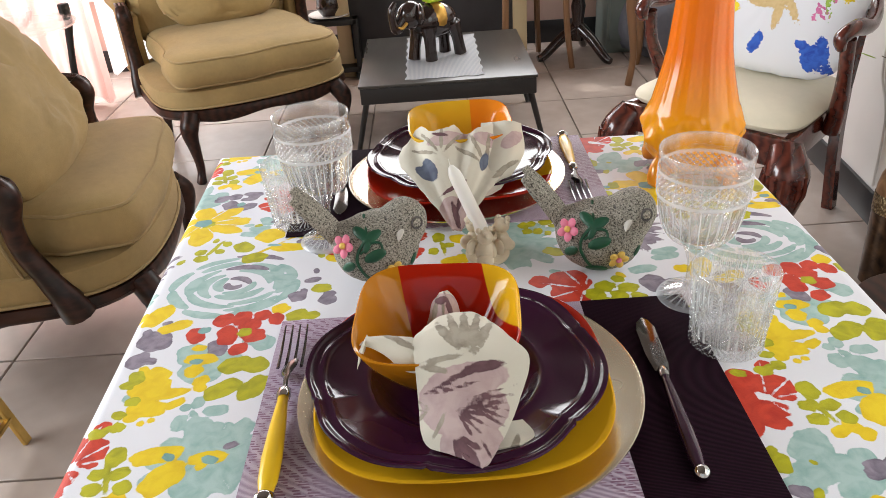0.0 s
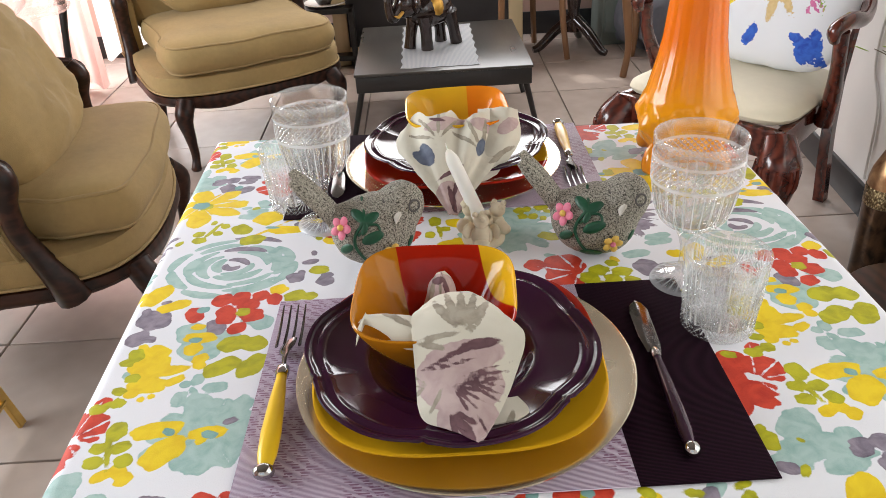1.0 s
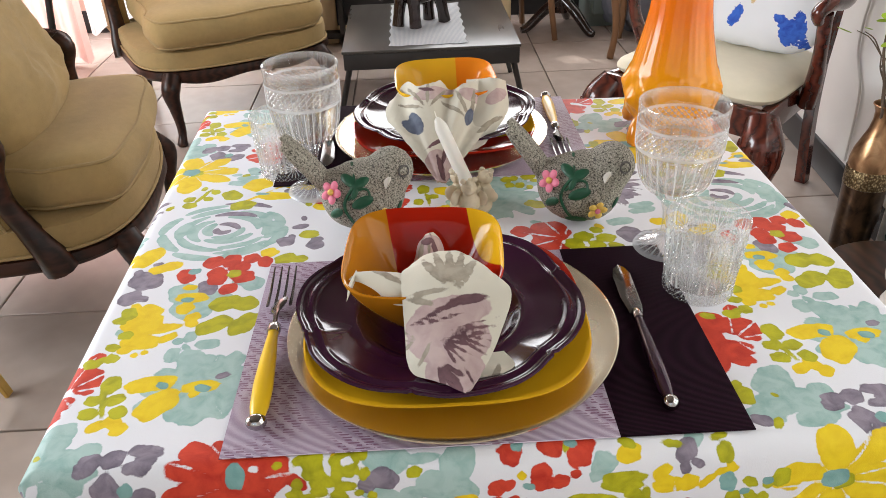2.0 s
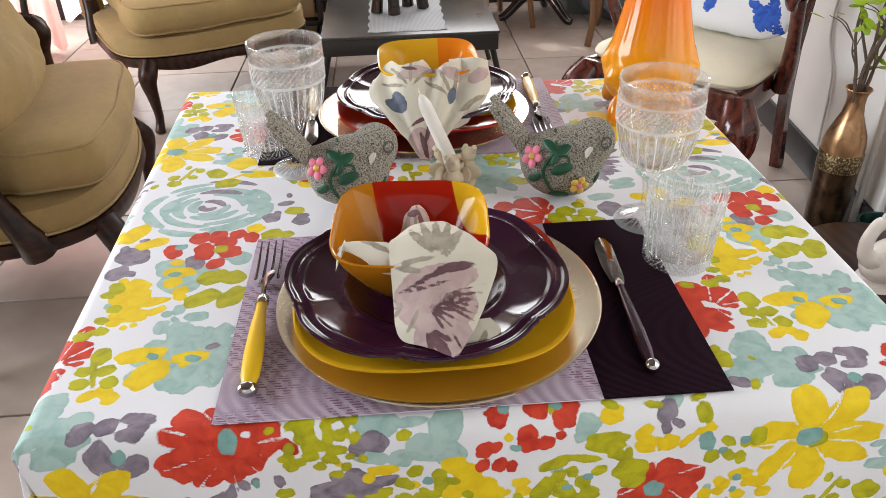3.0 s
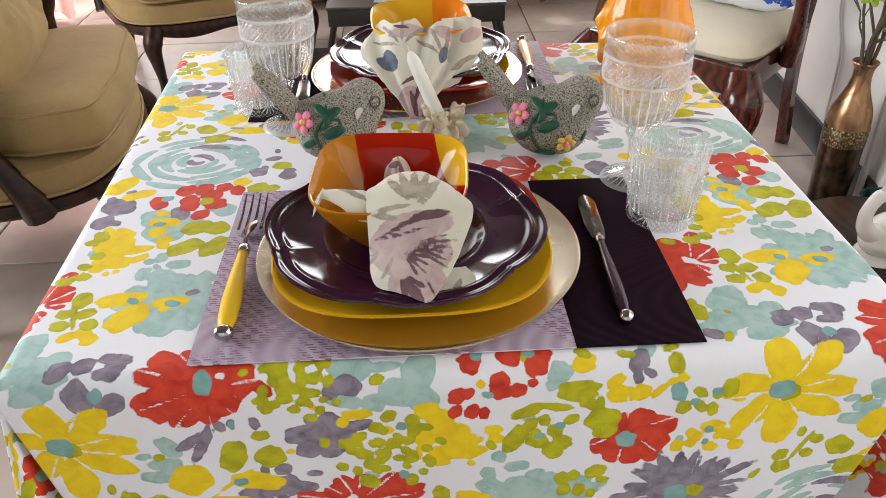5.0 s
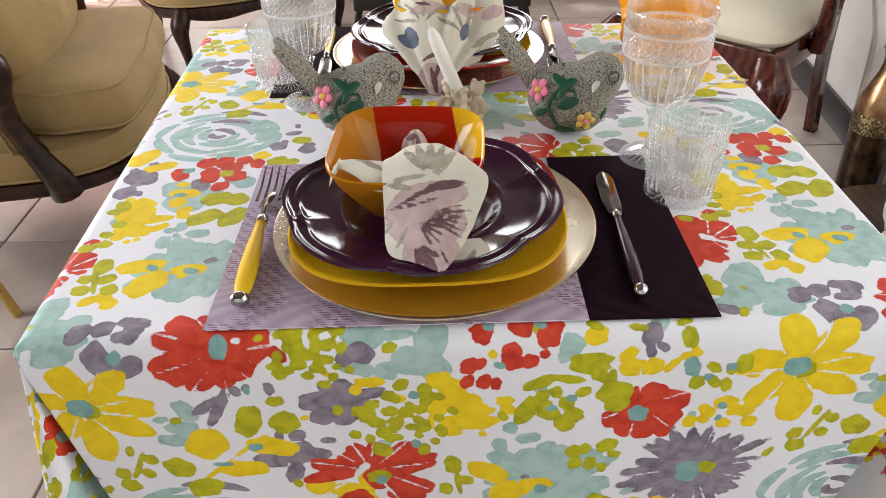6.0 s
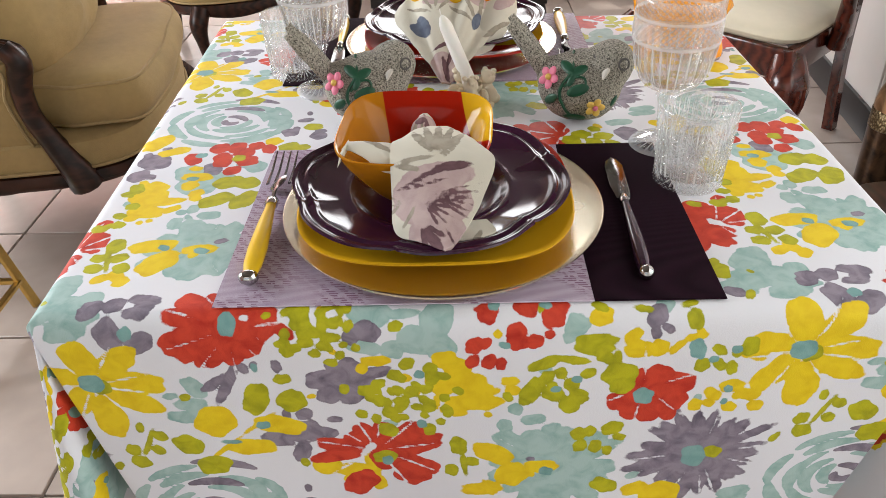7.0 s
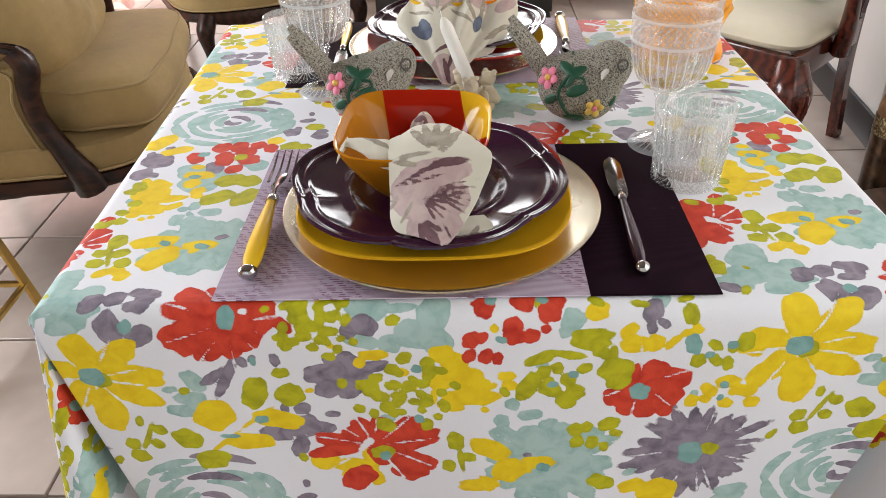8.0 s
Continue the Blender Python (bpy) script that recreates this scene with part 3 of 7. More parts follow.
GREY_SPRAY = [("G", -203, -144, -173, -155, 17), ("G", -168, -120, -154, -115, 11), ("G", -176, -147, -147, -136, 30), ("G", -148, -142, -133, -147, 14), ("G", -175, -169, -163, -172, 23), ("G", -138, -126, -127, -126, 6), ("G", -171, -220, -170, -229, 6), ("G", -179, -246, -164, -246, 10), ("G", -181, -265, -180, -275, 6)]
GREY_DABS = [("G", -349, 1, -332, 4, 13), ("G", -329, 9, -313, 12, 18), ("G", -309, 21, -281, 14, 12), ("G", -300, 6, -286, 8, 10), ("G", -310, 2, -289, -1, 9), ("G", -330, -7, -314, -30, 21), ("G", -305, -30, -285, -19, 18), ("T", -373, -2, -331, 1, 14), ("T", -379, -15, -345, -11, 17), ("C", -311, -18, -303, -14, 10)]
RED_DAISY = [("R", -115, -170, -155, -155, 16), ("R", -112, -175, -160, -181, 15), ("R", -107, -164, -125, -148, 18), ("R", -99, -159, -112, -132, 16), ("R", -87, -164, -89, -132, 20), ("R", -75, -159, -47, -132, 25), ("R", -72, -170, -30, -149, 20), ("R", -69, -187, -36, -196, 23), ("R", -73, -193, -50, -214, 32), ("R", -98, -204, -129, -231, 25), ("R", -92, -167, -73, -193, 39), ("Y", -162, -192, -134, -195, 20), ("Y", -134, -198, -94, -204, 21), ("Y", -104, -176, -102, -193, 10), ("Y", -103, -210, -92, -228, 15), ("Y", -132, -216, -115, -210, 11), ("L", -99, -181, -79, -179, 16), ("C", -89, -187, -81, -184, 10)]
LIME_CLUSTER = [("L", -65, -52, -56, -57, 14), ("L", -44, -60, -33, -62, 13), ("L", -77, -66, -66, -71, 11), ("L", -93, -81, -81, -78, 10), ("L", -106, -88, -95, -88, 13), ("L", -74, -86, -67, -91, 11), ("L", -90, -101, -83, -102, 13), ("L", -68, -101, -61, -106, 12), ("L", -46, -106, -38, -109, 15), ("L", -111, -118, -101, -121, 9), ("L", -84, -114, -75, -119, 15), ("L", -96, -124, -89, -127, 9), ("L", -63, -89, -52, -91, 13), ("L", -45, -84, -39, -86, 10), ("L", -90, -140, -74, -143, 16), ("L", -47, -140, -37, -138, 14), ("C", -52, -67, -46, -69, 8), ("T", -85, -132, -74, -132, 6), ("C", -53, -132, -46, -132, 8)]
RED_BERRIES = [("R", 3, -1, 21, -4, 5), ("R", 5, -2, 20, -4, 16), ("R", 39, 4, 56, -2, 15), ("R", 38, -2, 47, 4, 10), ("R", 70, 4, 84, -1, 9), ("R", 62, -7, 81, -9, 14), ("C", 16, 3, 22, 1, 9), ("C", 60, 2, 68, 0, 4), ("L", 58, -5, 63, 4, 4), ("R", 31, -20, 45, -20, 15), ("R", 33, -33, 47, -29, 15), ("R", -3, -32, 5, -35, 18), ("R", 8, -30, 14, -33, 11), ("R", -4, -51, 2, -53, 14), ("R", 11, -51, 18, -54, 16), ("R", 22, -54, 29, -56, 12), ("R", 49, -29, 61, -31, 13), ("R", 63, -23, 70, -23, 6), ("C", 24, -33, 32, -35, 5), ("Y", 20, -19, 23, -24, 6)]
YELLOW_SPLASH = [("Y", -24, -60, -3, -63, 24), ("Y", -25, -82, 12, -75, 22), ("Y", -14, -87, 26, -87, 12), ("Y", -26, -102, 25, -102, 18), ("Y", -3, -97, 15, -97, 15), ("Y", 27, -75, 40, -77, 9), ("Y", 31, -85, 42, -90, 10), ("Y", -19, -117, -7, -116, 7), ("Y", -35, -53, -13, -48, 18), ("Y", -40, -77, -18, -87, 19), ("Y", 12, -116, 16, -119, 4), ("T", 82, -29, 98, -12, 12), ("T", 83, -14, 97, -18, 15), ("Y", 104, -8, 121, -9, 12), ("L", 106, 1, 117, -2, 7), ("L", 141, -1, 157, -5, 4)]
SMALL_GREY = [("G", 153, -13, 169, -4, 13), ("G", 158, -19, 163, -28, 7), ("G", 166, -15, 175, -22, 5), ("T", 169, -4, 175, 4, 4), ("T", 163, -5, 166, 5, 5), ("L", 183, 0, 197, 2, 4), ("L", 188, -13, 198, -11, 16)]
YELLOW_CURL = [("Y", 135, -32, 147, -19, 9), ("Y", 135, -39, 160, -42, 16), ("Y", 158, -37, 172, -42, 16), ("Y", 175, -44, 187, -31, 6), ("Y", 187, -31, 203, -25, 7), ("Y", 197, -20, 203, -25, 4), ("Y", 213, -90, 226, -100, 10), ("Y", 227, -88, 245, -83, 13), ("Y", 240, -100, 249, -91, 8), ("Y", 247, -95, 264, -98, 12), ("Y", 214, -105, 222, -108, 8), ("Y", 233, -110, 243, -113, 11), ("Y", 256, -111, 267, -111, 12), ("Y", 200, -107, 211, -110, 12), ("C", 231, -89, 236, -89, 7), ("C", 230, -104, 234, -105, 5)]
LIME_BIRD_LEAVES = [("L", 91, -34, 125, -37, 20), ("L", 99, -27, 127, -30, 9), ("L", 113, -46, 126, -53, 11), ("L", 120, -65, 148, -75, 25), ("L", 128, -79, 144, -87, 20), ("L", 128, -41, 130, -55, 5), ("L", 200, -61, 211, -59, 14), ("L", 217, -62, 223, -57, 14), ("L", 215, -37, 221, -47, 9), ("L", 230, -64, 235, -62, 14), ("L", 231, -48, 238, -43, 10), ("L", 237, -39, 251, -39, 18), ("C", 195, -42, 204, -40, 19), ("C", 212, -53, 218, -53, 6), ("C", 231, -43, 237, -42, 7)]
LIME_WREATH = [("L", 51, -61, 76, -50, 12), ("L", 72, -49, 101, -53, 8), ("L", 47, -105, 59, -73, 16), ("L", 62, -71, 72, -73, 15), ("L", 75, -69, 84, -66, 11), ("L", 63, -90, 82, -93, 15), ("L", 85, -81, 96, -79, 15), ("L", 100, -65, 108, -70, 12), ("L", 89, -93, 104, -96, 14), ("L", 69, -81, 76, -83, 9), ("L", 80, -103, 97, -108, 18), ("L", 98, -104, 105, -98, 5), ("C", 91, -74, 97, -75, 6), ("C", 73, -86, 79, -87, 6)]
RED_POPPY = [("R", 158, -84, 149, -65, 18), ("R", 161, -80, 177, -63, 23), ("R", 165, -84, 202, -78, 25), ("R", 171, -99, 197, -105, 24), ("R", 160, -104, 166, -127, 22), ("R", 156, -99, 125, -106, 23), ("R", 138, -109, 151, -122, 15), ("R", 140, -89, 150, -79, 16), ("R", 175, -104, 185, -125, 15), ("R", 155, -89, 174, -99, 31), ("C", 149, -94, 164, -99, 17)]
YELLOW_DAISY = [("Y", 291, -35, 286, 1, 29), ("Y", 301, -32, 339, -5, 24), ("Y", 307, -44, 362, -45, 24), ("Y", 307, -57, 351, -77, 21), ("Y", 295, -58, 303, -112, 29), ("Y", 287, -52, 257, -88, 24), ("Y", 281, -39, 244, -30, 19), ("Y", 236, -43, 260, -49, 14), ("C", 282, -45, 304, -43, 17), ("L", 292, -52, 309, -44, 15)]
TEAL_ASTER_DABS = [("Y", 2, -163, 37, -177, 22), ("Y", 27, -188, 48, -209, 29), ("Y", 51, -189, 83, -186, 14), ("Y", 53, -194, 58, -200, 5), ("Y", -13, -223, 28, -218, 15), ("Y", 12, -209, 20, -230, 9), ("C", 65, -193, 76, -195, 8), ("L", -23, -160, -8, -160, 21), ("L", -12, -171, -7, -205, 4), ("L", -28, -194, -16, -197, 14), ("L", -8, -182, 4, -182, 10), ("L", 96, -140, 105, -148, 15), ("L", 107, -137, 114, -145, 12), ("L", 97, -161, 108, -159, 13), ("L", 112, -161, 123, -162, 14), ("L", 122, -140, 141, -135, 14), ("L", 134, -148, 143, -151, 8), ("L", 126, -167, 133, -168, 11)]
FRONT_BITS = [("T", 35, -108, 44, -113, 10), ("T", 24, -133, 35, -131, 13), ("T", 48, -126, 66, -122, 10), ("Y", 150, -231, 173, -219, 15), ("Y", 171, -237, 207, -233, 37), ("L", 120, -210, 141, -225, 18), ("T", 251, -235, 279, -231, 12), ("C", 205, -179, 226, -177, 25), ("L", 225, -169, 238, -175, 15)]
SIDE_YELLOWS = [("Y", -389, 310, -373, 352, 23), ("Y", -368, 301, -338, 318, 18), ("Y", -245, 325, -230, 338, 17), ("G", -387, 283, -351, 282, 34), ("G", -387, 296, -379, 299, 15), ("G", -389, 242, -367, 255, 21), ("G", -377, 250, -358, 245, 11), ("L", -229, 312, -205, 320, 18), ("L", -205, 313, -191, 315, 15), ("G", -228, 353, -212, 359, 20), ("G", -192, 349, -174, 339, 16), ("G", -188, 356, -177, 358, 11), ("L", -205, 370, -181, 371, 16), ("G", -215, 391, -206, 388, 7)]
SIDE_BERRIES = [("R", -335, 284, -318, 292, 26), ("R", -310, 311, -291, 320, 23), ("R", -290, 313, -271, 321, 23), ("R", -280, 304, -254, 305, 18), ("R", -265, 320, -249, 322, 19), ("R", -247, 311, -233, 313, 22), ("R", -300, 283, -281, 287, 32), ("R", -273, 280, -248, 284, 21), ("R", -282, 255, -264, 261, 17), ("C", -323, 297, -313, 298, 10), ("L", -279, 291, -265, 288, 13), ("G", -304, 261, -286, 265, 27), ("T", -252, 261, -239, 276, 25)]
SIDE_TEAL = [("T", -335, 252, -305, 255, 33), ("T", -328, 227, -286, 222, 35), ("T", -295, 247, -270, 238, 22), ("T", -307, 258, -287, 246, 15), ("Y", -327, 245, -295, 244, 16), ("Y", -319, 220, -306, 230, 19), ("Y", -322, 266, -310, 263, 9), ("Y", -308, 207, -294, 209, 12), ("Y", -304, 196, -294, 198, 12), ("C", -318, 242, -308, 239, 7), ("L", -283, 225, -255, 237, 26), ("L", -260, 225, -237, 232, 25), ("L", -289, 183, -259, 202, 24), ("L", -250, 174, -235, 211, 23)]
SIDE_SPLASH = [("Y", -369, 237, -357, 212, 10), ("Y", -357, 212, -343, 228, 28), ("Y", -371, 197, -329, 204, 30), ("Y", -356, 185, -312, 194, 14), ("Y", -363, 172, -323, 168, 21), ("Y", -326, 169, -310, 180, 9), ("Y", -362, 159, -349, 163, 17), ("Y", -354, 224, -337, 222, 12), ("Y", -347, 151, -342, 148, 5), ("Y", -338, 152, -332, 152, 5), ("L", -377, 217, -364, 222, 19), ("L", -382, 209, -370, 205, 10), ("L", -369, 181, -355, 182, 11), ("L", -376, 166, -365, 160, 10), ("T", -373, 187, -367, 187, 8)]
SIDE_SPRIG = [("T", -299, 174, -289, 174, 13), ("T", -308, 169, -302, 166, 8), ("T", -285, 160, -265, 161, 12), ("T", -311, 147, -300, 148, 15), ("T", -296, 159, -291, 152, 4), ("T", -308, 139, -300, 139, 6), ("R", -385, 142, -376, 151, 11), ("L", -381, 137, -371, 145, 8), ("L", -369, 145, -359, 142, 11), ("R", -388, 110, -364, 117, 31), ("R", -379, 96, -373, 104, 15), ("L", -359, 103, -345, 110, 23), ("L", -359, 103, -347, 60, 4), ("L", -369, 86, -355, 83, 11), ("L", -350, 80, -335, 88, 12), ("L", -370, 68, -353, 66, 12), ("L", -342, 64, -329, 70, 14)]
SIDE_ASTER_DABS = [("Y", -337, 101, -295, 106, 21), ("Y", -317, 61, -287, 88, 28), ("Y", -283, 96, -248, 97, 13), ("Y", -274, 84, -268, 90, 7), ("C", -270, 95, -258, 93, 8), ("C", -308, 102, -299, 99, 7)]
TUMBLER_RED = [("R", 228, 143, 237, 168, 16), ("R", 240, 147, 279, 143, 25), ("R", 233, 138, 266, 155, 16), ("R", 226, 119, 263, 106, 18), ("R", 226, 110, 252, 89, 19), ("R", 228, 124, 223, 79, 13), ("R", 231, 169, 241, 142, 27), ("R", 228, 143, 230, 114, 22), ("L", 230, 166, 242, 162, 9), ("L", 258, 171, 261, 158, 11), ("L", 273, 175, 282, 171, 11), ("L", 220, 48, 236, 45, 22)]
EDGE_TEAL = [("T", 249, 68, 275, 74, 18), ("T", 243, 60, 278, 53, 25), ("T", 273, 82, 266, 54, 15), ("T", 236, 37, 271, 26, 20), ("T", 267, 42, 301, 31, 21), ("T", 224, 23, 255, 17, 15), ("T", 294, 55, 301, 31, 20), ("G", 295, 35, 312, 36, 15), ("Y", 291, 81, 298, 72, 14), ("Y", 312, 75, 321, 69, 14), ("Y", 301, 89, 313, 77, 12), ("G", 224, 16, 242, 12, 11)]
MID_RED = [("R", 61, 346, 77, 359, 23), ("R", 80, 349, 128, 349, 40), ("R", 82, 329, 114, 321, 38), ("R", 103, 317, 116, 302, 16), ("L", 118, 316, 137, 319, 23), ("L", 135, 338, 149, 327, 23), ("L", 155, 346, 167, 348, 13), ("L", 158, 331, 178, 324, 18), ("L", 145, 313, 163, 311, 19), ("L", 168, 311, 183, 306, 13), ("L", 129, 305, 144, 302, 11), ("G", 188, 328, 212, 340, 32), ("G", 197, 317, 225, 334, 19), ("Y", 239, 369, 242, 353, 16), ("T", 179, 364, 209, 366, 14), ("T", 214, 387, 241, 394, 12)]
MOTIFS = [RED_ROSE, GREY_STEMS, LIME_BERRIES, TEAL_BLOOM, GREY_BLOOM, GOLD_SPRIG, TEAL_LEAVES, GREY_SPRAY, GREY_DABS, RED_DAISY, LIME_CLUSTER, RED_BERRIES, YELLOW_SPLASH, SMALL_GREY, YELLOW_CURL, LIME_BIRD_LEAVES, LIME_WREATH, RED_POPPY, YELLOW_DAISY, TEAL_ASTER_DABS, FRONT_BITS, SIDE_YELLOWS, SIDE_BERRIES, SIDE_TEAL, SIDE_SPLASH, SIDE_SPRIG, SIDE_ASTER_DABS, TUMBLER_RED, EDGE_TEAL, MID_RED]
E1, E2 = (0.643, 0.027), (-0.034, 0.637)  # the print's repeat
CELL = 640


def print_cell():
    """Distance fields of one repeat of the print, by colour."""
    rnd = random.Random(7)
    det = E1[0] * E2[1] - E2[0] * E1[1]
    field = {k: np.full((CELL, CELL), 0.02, np.float32) for k in "TGYRLC"}

    def stamp(key, fun, u, v, reach, rule=np.minimum):
        cs, ct = (u * E2[1] - v * E2[0]) / det, (v * E1[0] - u * E1[1]) / det
        w = int(reach / 0.645 * CELL) + 3
        i0, j0 = int(cs * CELL), int(ct * CELL)
        ii, jj = np.arange(i0 - w, i0 + w + 1), np.arange(j0 - w, j0 + w + 1)
        ds, dt = np.meshgrid((ii + 0.5) / CELL - cs, (jj + 0.5) / CELL - ct, indexing="ij")
        px, py = ds * E1[0] + dt * E2[0], ds * E1[1] + dt * E2[1]
        old = field[key][np.ix_(ii % CELL, jj % CELL)]
        field[key][np.ix_(ii % CELL, jj % CELL)] = rule(old, fun(px, py))

    def dab(key, x0, y0, x1, y1, width, uneven=1.0):
        """One brush dab between two points, rounded and a little uneven; white dabs leave the cloth bare."""
        swell = 0.0 if key == "W" else 0.0011
        half, ln = width / 2 + swell, math.hypot(x1 - x0, y1 - y0) / 2 + swell * 1.5
        ln = max(ln, half * 0.7)
        c, s = math.cos(math.atan2(y1 - y0, x1 - x0)), math.sin(math.atan2(y1 - y0, x1 - x0))
        f1, f2, blunt = rnd.uniform(0, 6.3), rnd.uniform(0, 6.3), rnd.uniform(-0.22, 0.22)

        def shape(px, py):
            a, b = (c * px + s * py) / ln, (-s * px + c * py) / half
            th = np.arctan2(b, a)
            r = (np.abs(a) ** 2.5 + np.abs(b) ** 2.5) ** 0.4
            edge = 1 + uneven * (0.07 * np.sin(2 * th + f1) + 0.05 * np.sin(5 * th + f2)) + blunt * np.cos(th) * 0.5
            return (r - edge) * min(half, ln)
        u, v, reach = (x0 + x1) / 2, (y0 + y1) / 2, max(ln, half) * 1.3 + 0.006
        if key == "W":
            for k in "TGYR":
                stamp(k, lambda px, py: -shape(px, py), u, v, reach, np.maximum)
        else:
            stamp(key, shape, u, v, reach)

    def aster(key, u, v, rx, ry, n, width, core):
        """A ragged flower head with many narrow petals."""
        for k in range(n):
            a = 2 * math.pi * (k + rnd.uniform(-0.25, 0.25)) / n
            q = rnd.uniform(0.78, 1.08)
            dab(key, u + 0.25 * rx * math.cos(a), v + 0.25 * ry * math.sin(a), u + q * rx * math.cos(a), v + q * ry * math.sin(a), width * rnd.uniform(0.75, 1.2))
        for k in range(7):
            a = 2 * math.pi * k / 7
            dab(key, u + core * 0.45 * rx * math.cos(a) - 0.2 * rx, v + core * 0.45 * ry * math.sin(a), u + core * 0.45 * rx * math.cos(a) + 0.2 * rx, v + core * 0.45 * ry * math.sin(a), core * ry)
        for k in range(n // 3):
            a = rnd.uniform(0, 6.28)
            dab("W", u + 0.55 * rx * math.cos(a), v + 0.55 * ry * math.sin(a), u + rx * math.cos(a), v + ry * math.sin(a), 0.0022, 0.3)

    def rosette(u, v, r, squash):
        """A full rose of curved strokes round a grey heart."""
        for ring, count in enumerate((1, 3, 3, 5, 6, 8)):
            rr = r * (0.10 + 0.172 * ring)
            k = rnd.uniform(0, 6.28)
            for q in range(count):
                span = min(4.2, 2 * math.pi / count * rnd.uniform(0.86, 1.12))
                tone = "G" if rnd.random() < (0.5, 0.35, 0.3, 0.12, 0.08, 0.1)[ring] else "T"
                wide = r * rnd.uniform(0.060, 0.092)
                rq, ox, oy = rr * rnd.uniform(0.90, 1.10), rnd.uniform(-0.004, 0.004), rnd.uniform(-0.003, 0.003)
                stamp(tone, lambda px, py: arc(px, py, ox, oy, rq, k, k + span, wide, squash), u, v, r * 1.35)
                k += 2 * math.pi / count

    aster("G", 0.221, -0.175, 0.068, 0.064, 22, 0.0115, 0.62)
    aster("T", 0.079, -0.190, 0.066, 0.066, 15, 0.019, 0.75)
    aster("T", -0.262, 0.094, 0.056, 0.056, 12, 0.024, 0.85)
    rosette(-0.302, 0.392, 0.082, 0.80)
    for rows in MOTIFS:
        for key, x0, y0, x1, y1, width in rows:
            dab(key, x0 / 1000, y0 / 1000, x1 / 1000, y1 / 1000, width / 1000 * 1.04)
    def berries(key, u, v, su, sv, count, size):
        """A loose cluster of small round dabs."""
        for k in range(count):
            a, q = k * 2.4 + rnd.uniform(-0.4, 0.4), math.sqrt((k + 0.5) / count)
            x, y, w, t = u + su * q * math.cos(a), v + sv * q * math.sin(a), size * rnd.uniform(0.7, 1.2), rnd.uniform(0, 3)
            dab(key, x - 0.55 * w * math.cos(t), y - 0.55 * w * math.sin(t), x + 0.55 * w * math.cos(t), y + 0.55 * w * math.sin(t), w)

    berries("L", -0.052, -0.098, 0.044, 0.036, 26, 0.0085)
    berries("Y", -0.030, -0.084, 0.040, 0.030, 12, 0.0070)
    berries("L", -0.132, -0.022, 0.036, 0.032, 18, 0.0080)

    def slits(u, v, r0, r1, angles, width):
        """Bare lines left between petals."""
        for a in angles:
            c, s = math.cos(radians(a)), math.sin(radians(a))
            dab("W", u + r0 * c, v + r0 * s, u + r1 * c, v + r1 * s, width, 0.4)

    slits(0.292, -0.046, 0.017, 0.052, (58, 13, -11, -54, -117, 188, 128), 0.0024)
    slits(0.157, -0.087, 0.018, 0.046, (20, 95, 150, 205, 262, 318), 0.0020)
    slits(-0.214, -0.013, 0.030, 0.060, (5, 52, 96, 128, 165, 198, 232, 268, 305, 338), 0.0018)
    slits(-0.095, -0.171, 0.018, 0.058, (12, 48, 84, 112, 140, 166, 215, 300, 335), 0.0024)
    slits(0.248, 0.124, 0.012, 0.050, (10, 40, 75, -25, -55), 0.0022)
    slits(0.118, 0.331, 0.012, 0.050, (20, 70, 112, 160, 200, 250, 300, 340), 0.0030)
    for n in range(46):  # loose specks
        key = rnd.choice("TTLGYL")
        u, v, rx, a = rnd.uniform(0, 0.64), rnd.uniform(0, 0.64), rnd.uniform(0.0018, 0.004), rnd.uniform(0, 3)
        dab(key, u, v, u + 3 * rx * math.cos(a), v + 3 * rx * math.sin(a), 2 * rx)
    for key, gap in zip("TGYRLC", (-0.0006, 0.0, 0.0, 0.0, 0.0002, 0.0)):
        field[key] += gap  # bare cloth between neighbouring dabs
    return field


PRINT_CELL = print_cell()


def print_at(u, v):
    det = E1[0] * E2[1] - E2[0] * E1[1]
    s = np.mod((u * E2[1] - v * E2[0]) / det, 1) * CELL - 0.5
    t = np.mod((v * E1[0] - u * E1[1]) / det, 1) * CELL - 0.5
    i, j = np.floor(s).astype(int), np.floor(t).astype(int)
    fs, ft = s - i, t - j
    out = {}
    for k, f in PRINT_CELL.items():
        a = f[i % CELL, j % CELL] * (1 - fs) + f[(i + 1) % CELL, j % CELL] * fs
        b = f[i % CELL, (j + 1) % CELL] * (1 - fs) + f[(i + 1) % CELL, (j + 1) % CELL] * fs
        out[k] = a * (1 - ft) + b * ft
    return out


def field_attribute(me, name, values):
    at = me.attributes.new(name, "FLOAT", "POINT")
    at.data.foreach_set("value", np.asarray(values, np.float32).ravel())


# ---- the room ----
ROOM_X0, ROOM_Y0, ROOM_Y1, ROOM_H = -2.75, -2.5, 4.16, 2.6


def wall_line(y):
    """x of the slanted wall beside the dining table."""
    return 1.353 + 0.09 * (y - 2.0)


TILE_X, TILE_Y, TILE_S = 0.562, 0.844, 0.4535
floor = part("floor", box(4.9, 7.4, 0.1, (-0.6, 0.95, -0.058), 0), GROUT)
tagged(floor, "beige stone floor tiles with dark grout joints", "floor", kind="structure")


def wall(name, outline_boxes, mat, label):
    ob = part(name, join(*outline_boxes), mat, smooth=False)
    return tagged(ob, label, "wall", kind="structure")


